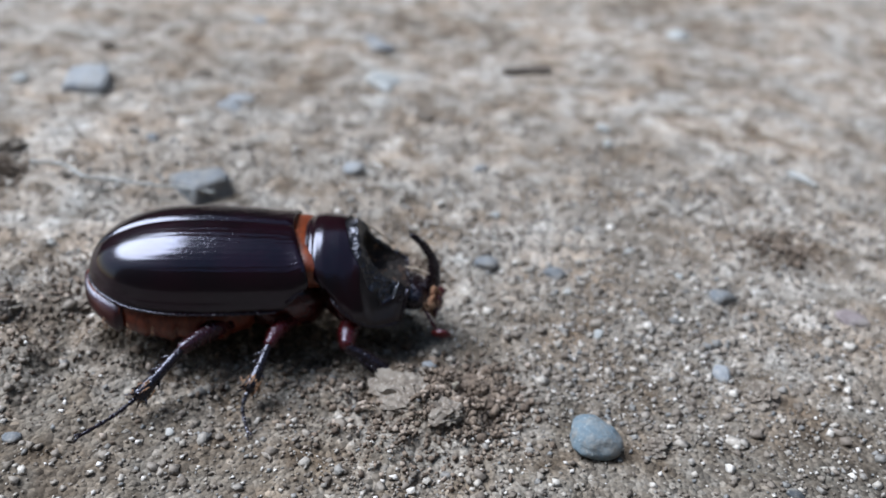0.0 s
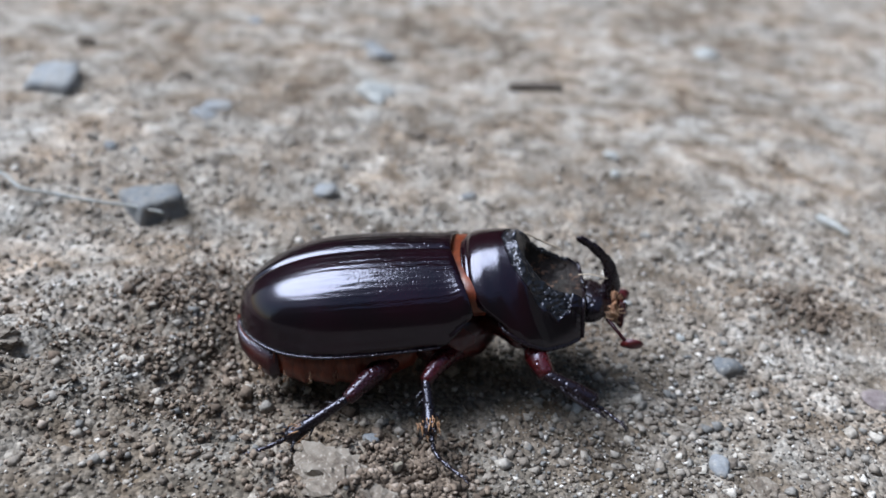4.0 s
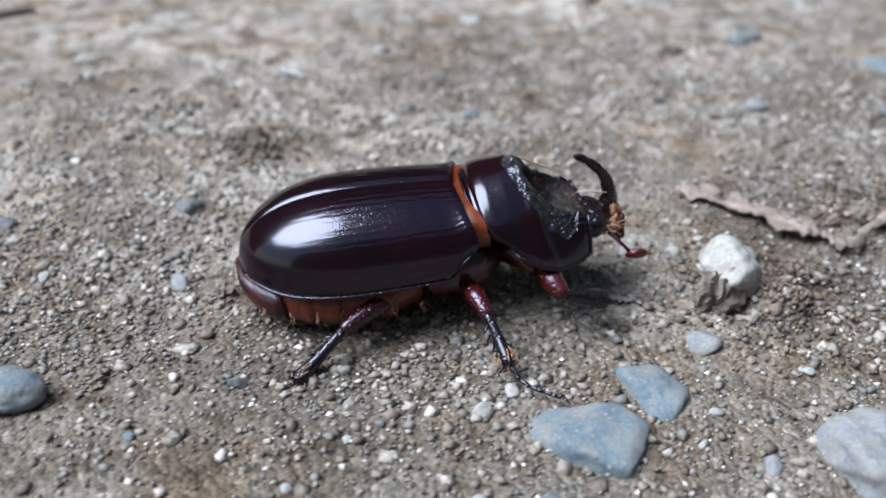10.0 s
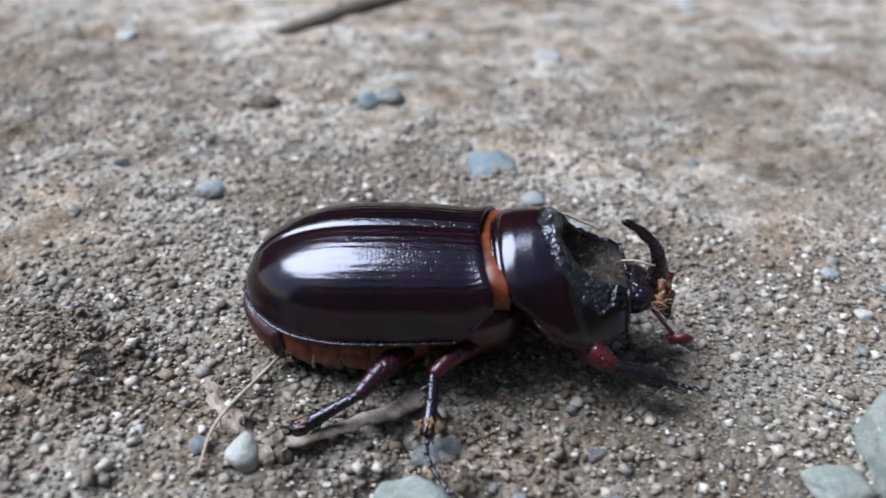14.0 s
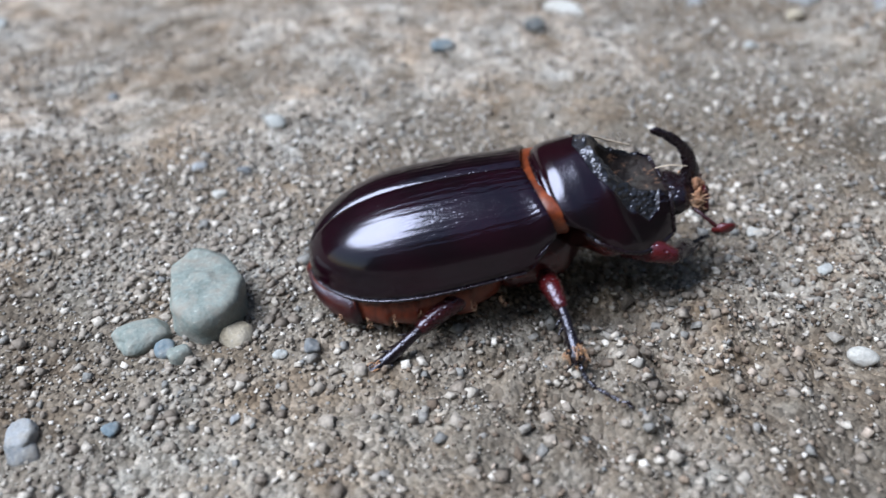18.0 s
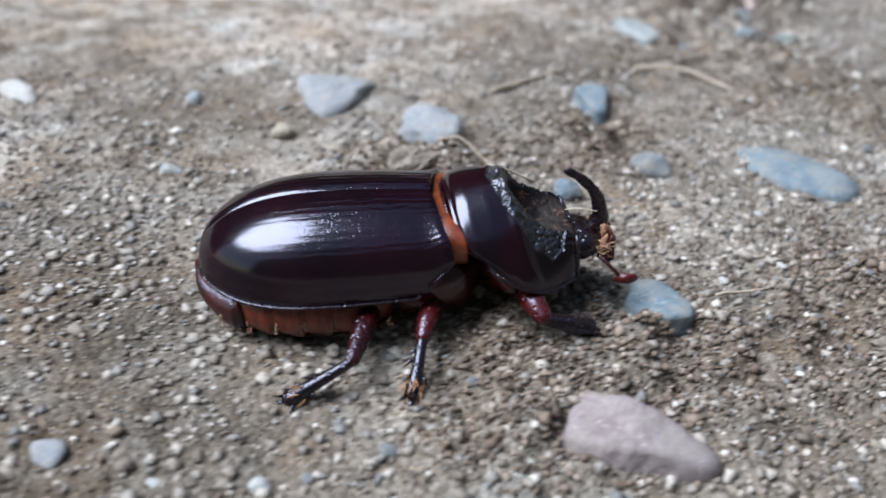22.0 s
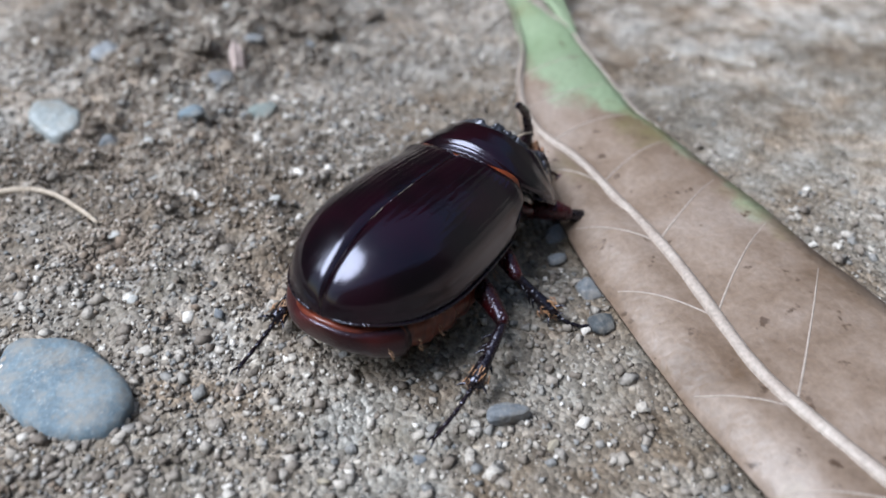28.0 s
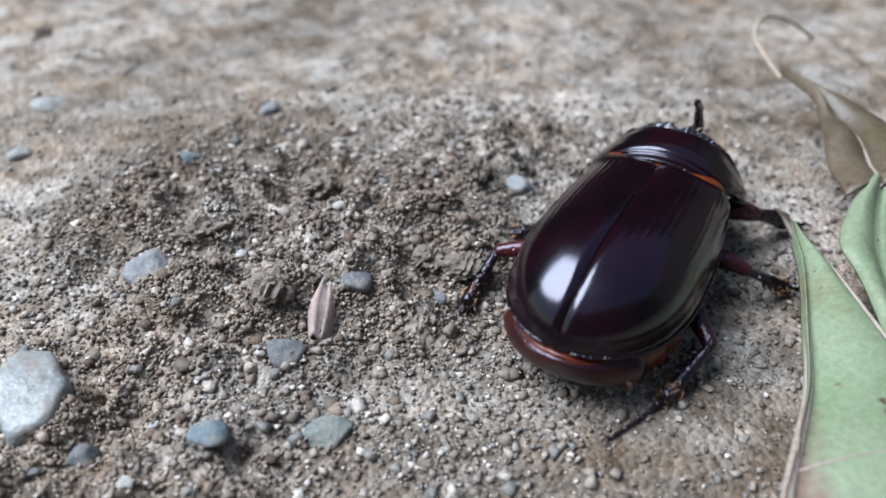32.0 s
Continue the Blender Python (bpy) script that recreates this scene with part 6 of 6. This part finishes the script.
def build_beetle():
    b = tagged(new("rhinoceros_beetle"), "glossy black-red rhinoceros beetle with a curved horn", "beetle")
    for side in (-1, 1):
        e = part("elytron", elytron(side), b, "polished dark wine-red wing case")
        part("border", mesh("border", *margin(side), BLACK), e)
    x = np.linspace(-2.03, 0.1, 64)
    u = (x + 2.03) / 2.13
    half = 0.815 * (1 - np.clip((0.58 - u) / 0.58, 0, 1) ** 2.15) ** 0.47 * (1 - 0.4 * smooth(0.68, 1, u)) + 0.01
    k = np.clip((x + 1.85) / 0.29, 0, 8) % 1
    ring = 0.045 * k ** 0.8 * smooth(0.05, 0.12, u)
    top = 0.72 + 0.08 * smooth(0.05, 0.3, u)
    low = 0.68 - 0.53 * (1 - np.clip((0.6 - u) / 0.6, 0, 1) ** 2.2) ** 0.36 + 0.1 * smooth(0.75, 1, u)
    v, f = ring_body(x, half + ring, top, low - ring, 40, 0.78)
    abdomen = part("abdomen", mesh("abdomen", v, f, BELLY), b, "ringed orange-brown abdomen")
    r = np.random.RandomState(3)
    pts, ways = [], []
    for k in range(7):
        for s in (-1, 1):
            xx = -1.78 + 0.27 * k
            g = np.interp(xx, [-1.8, -1.6, -1.3, -1.0, -0.3], [0.6, 0.74, 0.81, 0.83, 0.81])
            for n in range(6):
                pts.append((xx + 0.05 * r.rand(), s * g, 0.5 - 0.12 * r.rand()))
                ways.append((-0.1, s * 0.9, -0.7))
    part("fringe", mesh("fringe", *hairs(pts, ways, 0.075, 0.005, 4, 0.2), HAIR), abdomen, "short pale tufts of hair")
    n = np.arange(16)
    v, f = ring_body(x[n] - 0.03, (half + ring)[n] + 0.025, top[n] - 0.03, (low - ring)[n] - 0.015, 40, 0.78)
    part("pygidium", mesh("pygidium", v, f, TAIL), abdomen, "smooth dark red tail plate")
    w = np.linspace(0, 1, 18)
    v, f = ring_body(np.linspace(-0.3, 0.8, 18), np.interp(w, [0, 0.25, 0.6, 0.85, 1], [0.45, 0.66, 0.66, 0.55, 0.35]),
                     np.full(18, 0.96), np.interp(w, [0, 0.3, 0.8, 1], [0.3, 0.13, 0.15, 0.3]), 32)
    part("hind_thorax", mesh("hind_thorax", v, f, RED), b, "dark red-brown underside of the thorax")
    v, f = ring_body(np.linspace(0.75, 1.76, 16), np.interp(np.linspace(0, 1, 16), [0, 0.25, 0.7, 1], [0.4, 0.68, 0.56, 0.3]),
                     np.interp(np.linspace(0, 1, 16), [0, 0.3, 0.5, 1], [0.9, 0.72, 0.62, 0.58]), np.interp(np.linspace(0, 1, 16), [0, 0.4, 1], [0.4, 0.36, 0.5]), 32)
    fore = [part("fore_thorax", mesh("fore_thorax", v, f, RED), b, "dark red underside below the pronotum")]
    # amber membrane between wing cases and pronotum
    xs = np.linspace(0.28, 0.56, 10)
    v, f = ring_body(xs, np.full(10, 0.66), 1.295 + 0.025 * np.sin(np.linspace(0, np.pi, 10)), np.full(10, 0.8), 48, 0.7)
    v[:, 0] += 0.09 * np.clip(abs(v[:, 1]) / 0.7, 0, 1) ** 1.5
    part("membrane", mesh("membrane", v, f, AMBER), b, "amber membrane behind the pronotum")
    fore.append(build_pronotum(b))
    # head
    v, f = merged(sphere((1.83, 0, 0.64), (0.24, 0.34, 0.19), 14, 18), sphere((1.97, 0, 0.62), (0.17, 0.23, 0.13), 12, 16), sphere((2.08, 0, 0.56), (0.11, 0.17, 0.07), 10, 14))
    head = part("head", mesh("head", v, f, BLACK), b, "black pitted head")
    fore.append(head)
    v, f = tube([(2.0, 0, 0.6), (2.07, 0, 0.78), (2.08, 0, 0.95), (2.01, 0, 1.16), (1.87, 0, 1.33), (1.72, 0, 1.43)], [0.14, 0.105, 0.075, 0.06, 0.05, 0.042], 14, 40, 0.8)
    v = v + 0.012 * np.stack([value_noise(v[:, 2], v[:, 0] + v[:, 1], 0.06, 81 + j) for j in range(3)], 1)
    part("horn", mesh("horn", v, f, BLACK), head, "slender black horn curved back over the head")
    for s in (-1, 1):
        part("eye", mesh("eye", *sphere((1.88, s * 0.27, 0.66), (0.07, 0.05, 0.07)), SHELL), head, "small shiny black eye")
        v, f = tube([(2.02, s * 0.24, 0.54), (2.1, s * 0.36, 0.48), (2.18, s * 0.44, 0.4)], [0.025, 0.02, 0.022], 7)
        ant = part("antenna", mesh("antenna", v, f, RED), head, "red-brown clubbed antenna")
        plates = merged(*[sphere((2.25 + 0.02 * k, s * (0.47 + 0.03 * k), 0.37 + 0.015 * k), (0.1, 0.03, 0.06), 8, 10) for k in (-1, 0, 1)])
        part("club", mesh("club", *plates, CLUB), ant, "layered red club")
        v, f = tube([(2.06, s * 0.1, 0.5), (2.15, s * 0.13, 0.42), (2.18, s * 0.11, 0.34)], [0.035, 0.03, 0.018], 6)
        part("mouthpart", mesh("mouthpart", v, f, RED), head)
    pts = [(1.98 + 0.14 * r.rand(), r.uniform(-0.25, 0.25), 0.48 + 0.2 * r.rand()) for _ in range(420)]
    ways = [(0.7, 1.6 * p[1], r.uniform(-0.7, 0.35)) for p in pts]
    beard = mesh("beard", *hairs(pts[:260], ways[:260], 0.1, 0.01, 8, 0.35), HAIR)
    part("beard", beard, head, "tufts of amber hair round the mouth")
    # splinters and crumbs that stick to the head and to the scoop
    for s, x0, y0, z0, size, mat, k in ((0, 2.1, -0.12, 0.76, 0.065, SPLINTER, 1), (0, 2.09, -0.2, 0.64, 0.06, SPLINTER, 2), (0, 2.17, -0.06, 0.67, 0.06, SPLINTER, 3), (0, 2.12, 0.14, 0.7, 0.07, SPLINTER, 4),
                                        (0, 2.13, -0.17, 0.55, 0.05, SPLINTER, 11), (0, 2.17, -0.14, 0.66, 0.045, CLUB, 12), (0, 2.1, -0.22, 0.73, 0.035, SPLINTER, 13),
                                        (0, 2.18, -0.12, 0.56, 0.075, CLUB, 5), (0, 2.22, -0.02, 0.52, 0.075, RED, 6), (0, 2.19, 0.1, 0.55, 0.08, RED, 7), (0, 2.16, -0.2, 0.5, 0.06, CLUB, 8), (0, 2.24, 0.05, 0.44, 0.06, CLUB, 9)):
        v, f = ICO2
        g = v * (1 + 0.4 * value_noise(v[:, 0] * 2 + k, v[:, 1] * 2 + v[:, 2], 0.7, 90 + k))[:, None] * np.array([0.6, 0.7, 1.35]) * size
        part("crumb", mesh("crumb", g + [x0, y0, z0], f, mat, False), head, "tan splinter stuck to the head" if mat is SPLINTER else "")
    legs = {(kind, s): build_leg(kind, s, b) for kind in LEGS for s in (-1, 1)}
    return b, legs, fore


beetle, beetle_legs, fore_body = build_beetle()


# ---- what moves ----
# the beetle: seconds, place in cm, roll, lift and heading in degrees
BEETLE = [
    (0, -2.214, 8.343, 0.068, -0.6, -3.7, 11.7),
    (1, -2.234, 8.726, 0.030, 1.3, -0.1, 20.7),
    (2, -2.040, 8.582, 0.028, -1.9, 0.5, 14.6),
    (3, -0.610, 8.922, -0.026, 1.2, 3.9, 4.4),
    (3.5, -0.084, 9.270, 0.082, -0.3, 7.6, 12.7),
    (5.5, 2.085, 7.847, 0.074, -4.1, 0.2, -20.4),
    (6, 3.039, 7.243, 0.044, -2.0, -2.4, -27.2),
    (6.5, 3.565, 6.658, 0.045, -3.1, -3.5, -30.5),
    (7, 3.609, 6.699, 0.050, -1.3, -2.9, -29.9),
    (8, 3.656, 6.813, 0.065, -1.5, -3.2, -31.2),
    (9, 4.250, 6.595, 0.075, 0.1, 0.2, -23.3),
    (9.5, 5.127, 6.575, 0.028, -0.5, 1.1, -13.3),
    (10, 6.145, 6.878, 0.059, 1.2, 5.3, -14.5),
    (11, 8.256, 7.139, 0.059, 0.8, 5.1, -2.6),
    (12, 10.789, 7.236, 0.001, -0.0, 4.1, -5.3),
    (13, 13.746, 7.212, -0.028, 2.9, 5.4, -6.8),
    (13.5, 14.999, 7.186, -0.006, 2.8, 3.0, -3.0),
    (15.5, 18.335, 5.656, 0.060, -4.2, 6.5, -27.0),
    (16, 18.80, 5.42, 0.043, -3.4, 6.5, -31.5),
    (16.5, 19.931, 4.612, 0.103, -4.1, 0.6, -26.2),
    (17, 20.905, 4.260, 0.093, -1.3, -3.4, -14.7),
    (17.5, 22.139, 4.029, 0.028, -0.8, -0.0, -15.9),
    (18, 23.268, 4.310, 0.057, -0.1, 9.2, -16.5),
    (18.5, 24.496, 4.211, 0.061, -0.4, 2.6, -17.0),
    (19, 25.587, 3.962, -0.003, -0.8, 0.5, -17.7),
    (20, 26.695, 4.293, -0.036, 0.5, 4.0, -3.4),
    (21, 29.063, 4.925, 0.006, 0.8, 6.8, -9.0),
    (22, 31.959, 4.983, 0.025, -0.3, 4.3, -14.2),
    (23, 34.165, 5.215, 0.042, 0.3, 6.0, -7.9),
    (24, 35.678, 4.878, 0.028, -1.1, 6.1, -18.4),
    (24.5, 36.692, 4.272, 0.024, -2.0, 6.7, -22.1),
    (25, 37.824, 5.196, 0.011, 2.1, 7.2, -5.9),
    (26, 39.921, 5.659, -0.026, 0.6, 1.3, -4.9),
    (26.5, 40.704, 5.959, -0.036, 1.5, -1.5, 0.3),
    (28.5, 42.248, 6.843, 0.026, 0.0, -3.3, 42.9),
    (29, 42.389, 7.513, 0.028, -0.1, -4.1, 51.3),
    (30, 42.920, 9.124, 0.028, 0.1, -1.5, 57.3),
    (30.5, 43.369, 9.700, 0.024, 0.0, -6.0, 55.8),
    (31, 43.70, 10.63, 0.031, 0.1, -3.0, 57.2),
    (32, 44.779, 12.553, 0.033, 0.1, 1.7, 50.6),
]
# the fore body's bend on the hind body: seconds, turn and lift in degrees
FLEX = [(0, -6.2, -3.5), (1, 1.3, -1.9), (2, -6.6, -5.0), (3, 4.0, 0.7), (3.5, -0.5, 2.5), (5.5, -13.5, -3.9), (6, -15.0, -1.1), (6.5, -15.0, -4.5), (7, -11.4, -5.0),
        (8, -7.4, -1.8), (9, -0.1, 0.1), (9.5, 1.0, 1.3), (10, 0.9, 2.5), (11, 0.8, 2.5), (12, 0.9, 0.9), (13, -7.5, 1.7), (13.5, 2.2, 1.9), (15.5, -7.5, 1.8),
        (16, -18.0, -4.0), (16.5, -4.9, -0.0), (17, 0.4, 2.5), (17.5, 1.8, 1.8), (18, -0.0, 2.5), (18.5, 2.0, 2.5), (19, 3.1, 0.4), (20, 15.0, -2.0), (21, 3.4, 2.5),
        (22, 2.6, 2.5), (23, 1.5, 2.5), (24, -6.6, -0.6), (24.5, 2.4, 2.5), (25, -1.1, 1.6), (26, 6.0, 1.0), (26.5, -4.2, 2.5), (28.5, 0.1, -0.1), (29, -1.2, -0.4),
        (30, 2.1, 0.6), (30.5, 2.6, 0.9), (31, 2.2, 1.1), (32, 2.2, -0.0)]
# the bark strip: seconds, joint in cm, heading
BARKWAY = [(0, 11.36, 5.95, 124), (10, 11.37, 5.92, 124), (11, 11.65, 5.8, 121), (12, 11.95, 5.8, 122), (13, 12.1, 5.85, 124),
           (13.5, 13.5, 5.58, 131), (14.4, 14.7, 5.42, 129), (15.5, 15.35, 5.36, 128), (16, 15.5, 5.32, 126), (32, 15.5, 5.32, 126)]
# each leg's steps: seconds, swing about the hip and bend of the knee in degrees
STEPS = {
    ('front', -1): [(0, -50, -60), (1, -6, -25), (2, 1, -25), (3.5, -22, -25), (5.5, -36, -25), (7, -50, -36), (8, -47, -60), (9, -38, -28), (10, -29, -60), (11, 1, -60), (12, -50, -60), (13, -23, -16), (13.5, 10, -25), (15.5, -35, -25), (16, -23, -32), (17, -20, -36), (18, 16, -60), (19, -8, -48), (20, -35, -60), (21, -50, -32), (22, -29, -56), (23, -50, -60), (24, -50, -8), (25, -5, -52), (26, -50, 12), (26.5, -45, -25), (27, -18, 0), (27.6, 18, 0), (28.2, -18, 0), (28.8, 18, 0), (29.4, -18, 0), (30, 18, 0), (30.6, -18, 0), (31.2, 18, 0), (31.8, -18, 0), (32, -18, 0)],
    ('front', 1): [(0, -38, -20), (0.6, -18, -20), (1.2, -38, -20), (1.8, -18, -20), (2.4, -38, -20), (3, -18, -20), (3.6, -38, -20), (4.2, -18, -20), (4.8, -38, -20), (5.4, -18, -20), (6, -38, -20), (6.6, -18, -20), (7.2, -38, -20), (7.8, -18, -20), (8.4, -38, -20), (9, -18, -20), (9.6, -38, -20), (10.2, -18, -20), (10.8, -38, -20), (11.4, -18, -20), (12, -38, -20), (12.6, -18, -20), (13.2, -38, -20), (13.8, -18, -20), (14.4, -38, -20), (15, -18, -20), (15.6, -52, -20), (16.2, -60, -20), (16.8, -38, -20), (17.4, -18, -20), (18, -38, -20), (18.6, -18, -20), (19.2, -38, -20), (19.8, -18, -20), (20.4, -38, -20), (21, -18, -20), (21.6, -38, -20), (22.2, -18, -20), (22.8, -38, -20), (23.4, -18, -20), (24, -38, -20), (24.6, -18, -20), (25.2, -38, -20), (25.8, -18, -20), (26.4, -38, -20), (27, -18, -20), (27.6, -38, -20), (28.2, -18, -20), (28.8, -38, -20), (29.4, -18, -20), (30, -38, -20), (30.6, -18, -20), (31.2, -38, -20), (31.8, -18, -20), (32, -18, -20)],
    ('middle', -1): [(0, -29, 0), (1, -30, -38), (2, 1, -56), (3.5, -40, -38), (5.5, -40, -38), (6, -50, 32), (7, -8, 0), (8, -8, 0), (9, -26, -60), (10, 13, 0), (11, -26, -52), (12, -8, 60), (13, -11, 60), (13.5, -45, -38), (15.5, -45, -38), (16, 22, 44), (17, -47, 0), (18, 4, 4), (19, -35, -24), (20, -5, 28), (21, 10, 0), (22, -20, 0), (23, 7, -4), (24, -17, -60), (25, -8, 24), (26, 43, 40), (26.5, -15, 3), (29, -40, -38), (30, -1, -38), (31, -40, -38), (32, -1, -38)],
    ('middle', 1): [(0, 18, 2), (0.6, -18, 30), (1.2, 18, 2), (1.8, -18, 30), (2.4, 18, 2), (3, -18, 30), (3.6, 18, 2), (4.2, -18, 30), (4.8, 18, 2), (5.4, -18, 30), (6, 18, 2), (6.6, -18, 30), (7.2, 18, 2), (7.8, -18, 30), (8.4, 18, 2), (9, -18, 30), (9.6, 18, 2), (10.2, -18, 30), (10.8, 18, 2), (11.4, -18, 30), (12, 18, 2), (12.6, -18, 30), (13.2, 18, 2), (13.8, -18, 30), (14.4, 18, 2), (15, -18, 30), (15.6, 18, 2), (16.2, -18, 30), (16.8, 18, 2), (17.4, -18, 30), (18, 18, 2), (18.6, -18, 30), (19.2, 18, 2), (19.8, -18, 30), (20.4, 18, 2), (21, -18, 30), (21.6, 18, 2), (22.2, -18, 30), (22.8, 18, 2), (23.4, -18, 30), (24, 18, 2), (24.6, -18, 30), (25.2, 18, 2), (25.8, -18, 30), (26.4, 18, 2), (27, -18, 30), (27.6, 18, 2), (28.5, -21, -38), (29, -3, -20), (30, 3, -38), (31, -7, -38), (32, -39, -38)],
    ('hind', -1): [(0, 12, -4), (1, 7, -1), (2, 33, 38), (3.5, 27, 38), (5.5, -14, -1), (6, -9, 0), (7, -3, 60), (8, 27, 60), (9, 27, 52), (10, 3, 0), (11, 33, 52), (12, -12, 0), (13, 21, 60), (13.5, 25, 38), (15.5, 14, 38), (16, -9, -4), (17, 39, 56), (18, 0, 12), (19, 39, 52), (20, 48, 60), (21, 6, 0), (22, 42, 60), (23, 6, -4), (24, 30, 60), (25, 54, 60), (26, 6, 0), (26.5, 40, -1), (28.5, 21, 60), (29, 27, 60), (30, 21, 60), (31, 36, 60), (32, 9, 60)],
    ('hind', 1): [(0, -18, 30), (0.6, 18, 2), (1.2, -18, 30), (1.8, 18, 2), (2.4, -18, 30), (3, 18, 2), (3.6, -18, 30), (4.2, 18, 2), (4.8, -18, 30), (5.4, 18, 2), (6, -18, 30), (6.6, 18, 2), (7.2, -18, 30), (7.8, 18, 2), (8.4, -18, 30), (9, 18, 2), (9.6, -18, 30), (10.2, 18, 2), (10.8, -18, 30), (11.4, 18, 2), (12, -18, 30), (12.6, 18, 2), (13.2, -18, 30), (13.8, 18, 2), (14.4, -18, 30), (15, 18, 2), (15.6, -18, 30), (16.2, 18, 2), (16.8, -18, 30), (17.4, 18, 2), (18, -18, 30), (18.6, 18, 2), (19.2, -18, 30), (19.8, 18, 2), (20.4, -18, 30), (21, 18, 2), (21.6, -18, 30), (22.2, 18, 2), (22.8, -18, 30), (23.4, 18, 2), (24, -18, 30), (24.6, 18, 2), (25.2, -18, 30), (25.8, 18, 2), (26.4, -18, 30), (27, 18, 2), (27.6, -18, 30), (28.5, 0, 0), (29, 24, 60), (30, -3, 8), (31, 54, 60), (32, 30, 60)],
}


def motions():
    walk(beetle, [(t, pose(x * CM, y * CM, z * CM, r, -p, w)) for t, x, y, z, r, p, w in BEETLE])
    walk(bark_strip, [(t, pose(x * CM, y * CM, float(height(np.array([x]), np.array([y]))[0]) * CM, 0, 0, w)) for t, x, y, w in BARKWAY])
    # the leaf turns when the beetle shoves it, then springs back: seconds, shift in cm, pivot in cm, turn
    walk(fallen_leaf, [(t, pose((x + dx) * CM, (y + dy) * CM, 0, 0, 0, w) @ pose(-x * CM, -y * CM, 0)) for t, dx, dy, x, y, w in (
        (0, 0, 0, 44.7, 9, -6), (26.5, 0, 0, 44.7, 9, -6), (28.3, 0, 0, 44.3, 4.4, 2.8), (28.6, 0, 0, 44.3, 4.6, 3.6), (29, 0, 0, 44.4, 5.8, 6.0), (29.5, 0, 0, 44.4, 5.8, 0), (32, 0, 0, 44.4, 5.8, 0))])
    bend = [(t, pose(0.55 * CM, 0, 0.8 * CM, 0, -p, w) @ pose(-0.55 * CM, 0, -0.8 * CM)) for t, w, p in FLEX]
    for piece in fore_body:
        walk(piece, bend)
    for (kind, side), (leg, lower) in beetle_legs.items():
        hip, knee = LEGS[kind][0], LEGS[kind][2][0]
        steps = STEPS[kind, side]
        if kind == "front":
            # the front legs also follow the fore body
            at, swing, fold = zip(*steps)
            times = sorted(set(at) | {t for t, w, p in FLEX})
            turn = [(t, np.interp(t, *zip(*[(f[0], f[1]) for f in FLEX])), np.interp(t, *zip(*[(f[0], f[2]) for f in FLEX]))) for t in times]
            walk(leg, [(t, pose(0.55 * CM, 0, 0.8 * CM, 0, -p, w) @ pose((hip[0] - 0.55) * CM, side * hip[1] * CM, (hip[2] - 0.8) * CM, 0, 0, -side * float(np.interp(t, at, swing)))) for t, w, p in turn])
        else:
            walk(leg, [(t, pose(hip[0] * CM, side * hip[1] * CM, hip[2] * CM, 0, 0, -side * a)) for t, a, k in steps])
        kx, ky, kz = knee[0] * CM, side * knee[1] * CM, knee[2] * CM
        for piece in lower:
            walk(piece, [(t, pose(kx, ky, kz, 0, 0, side * k) @ pose(-kx, -ky, -kz)) for t, a, k in steps])


motions()
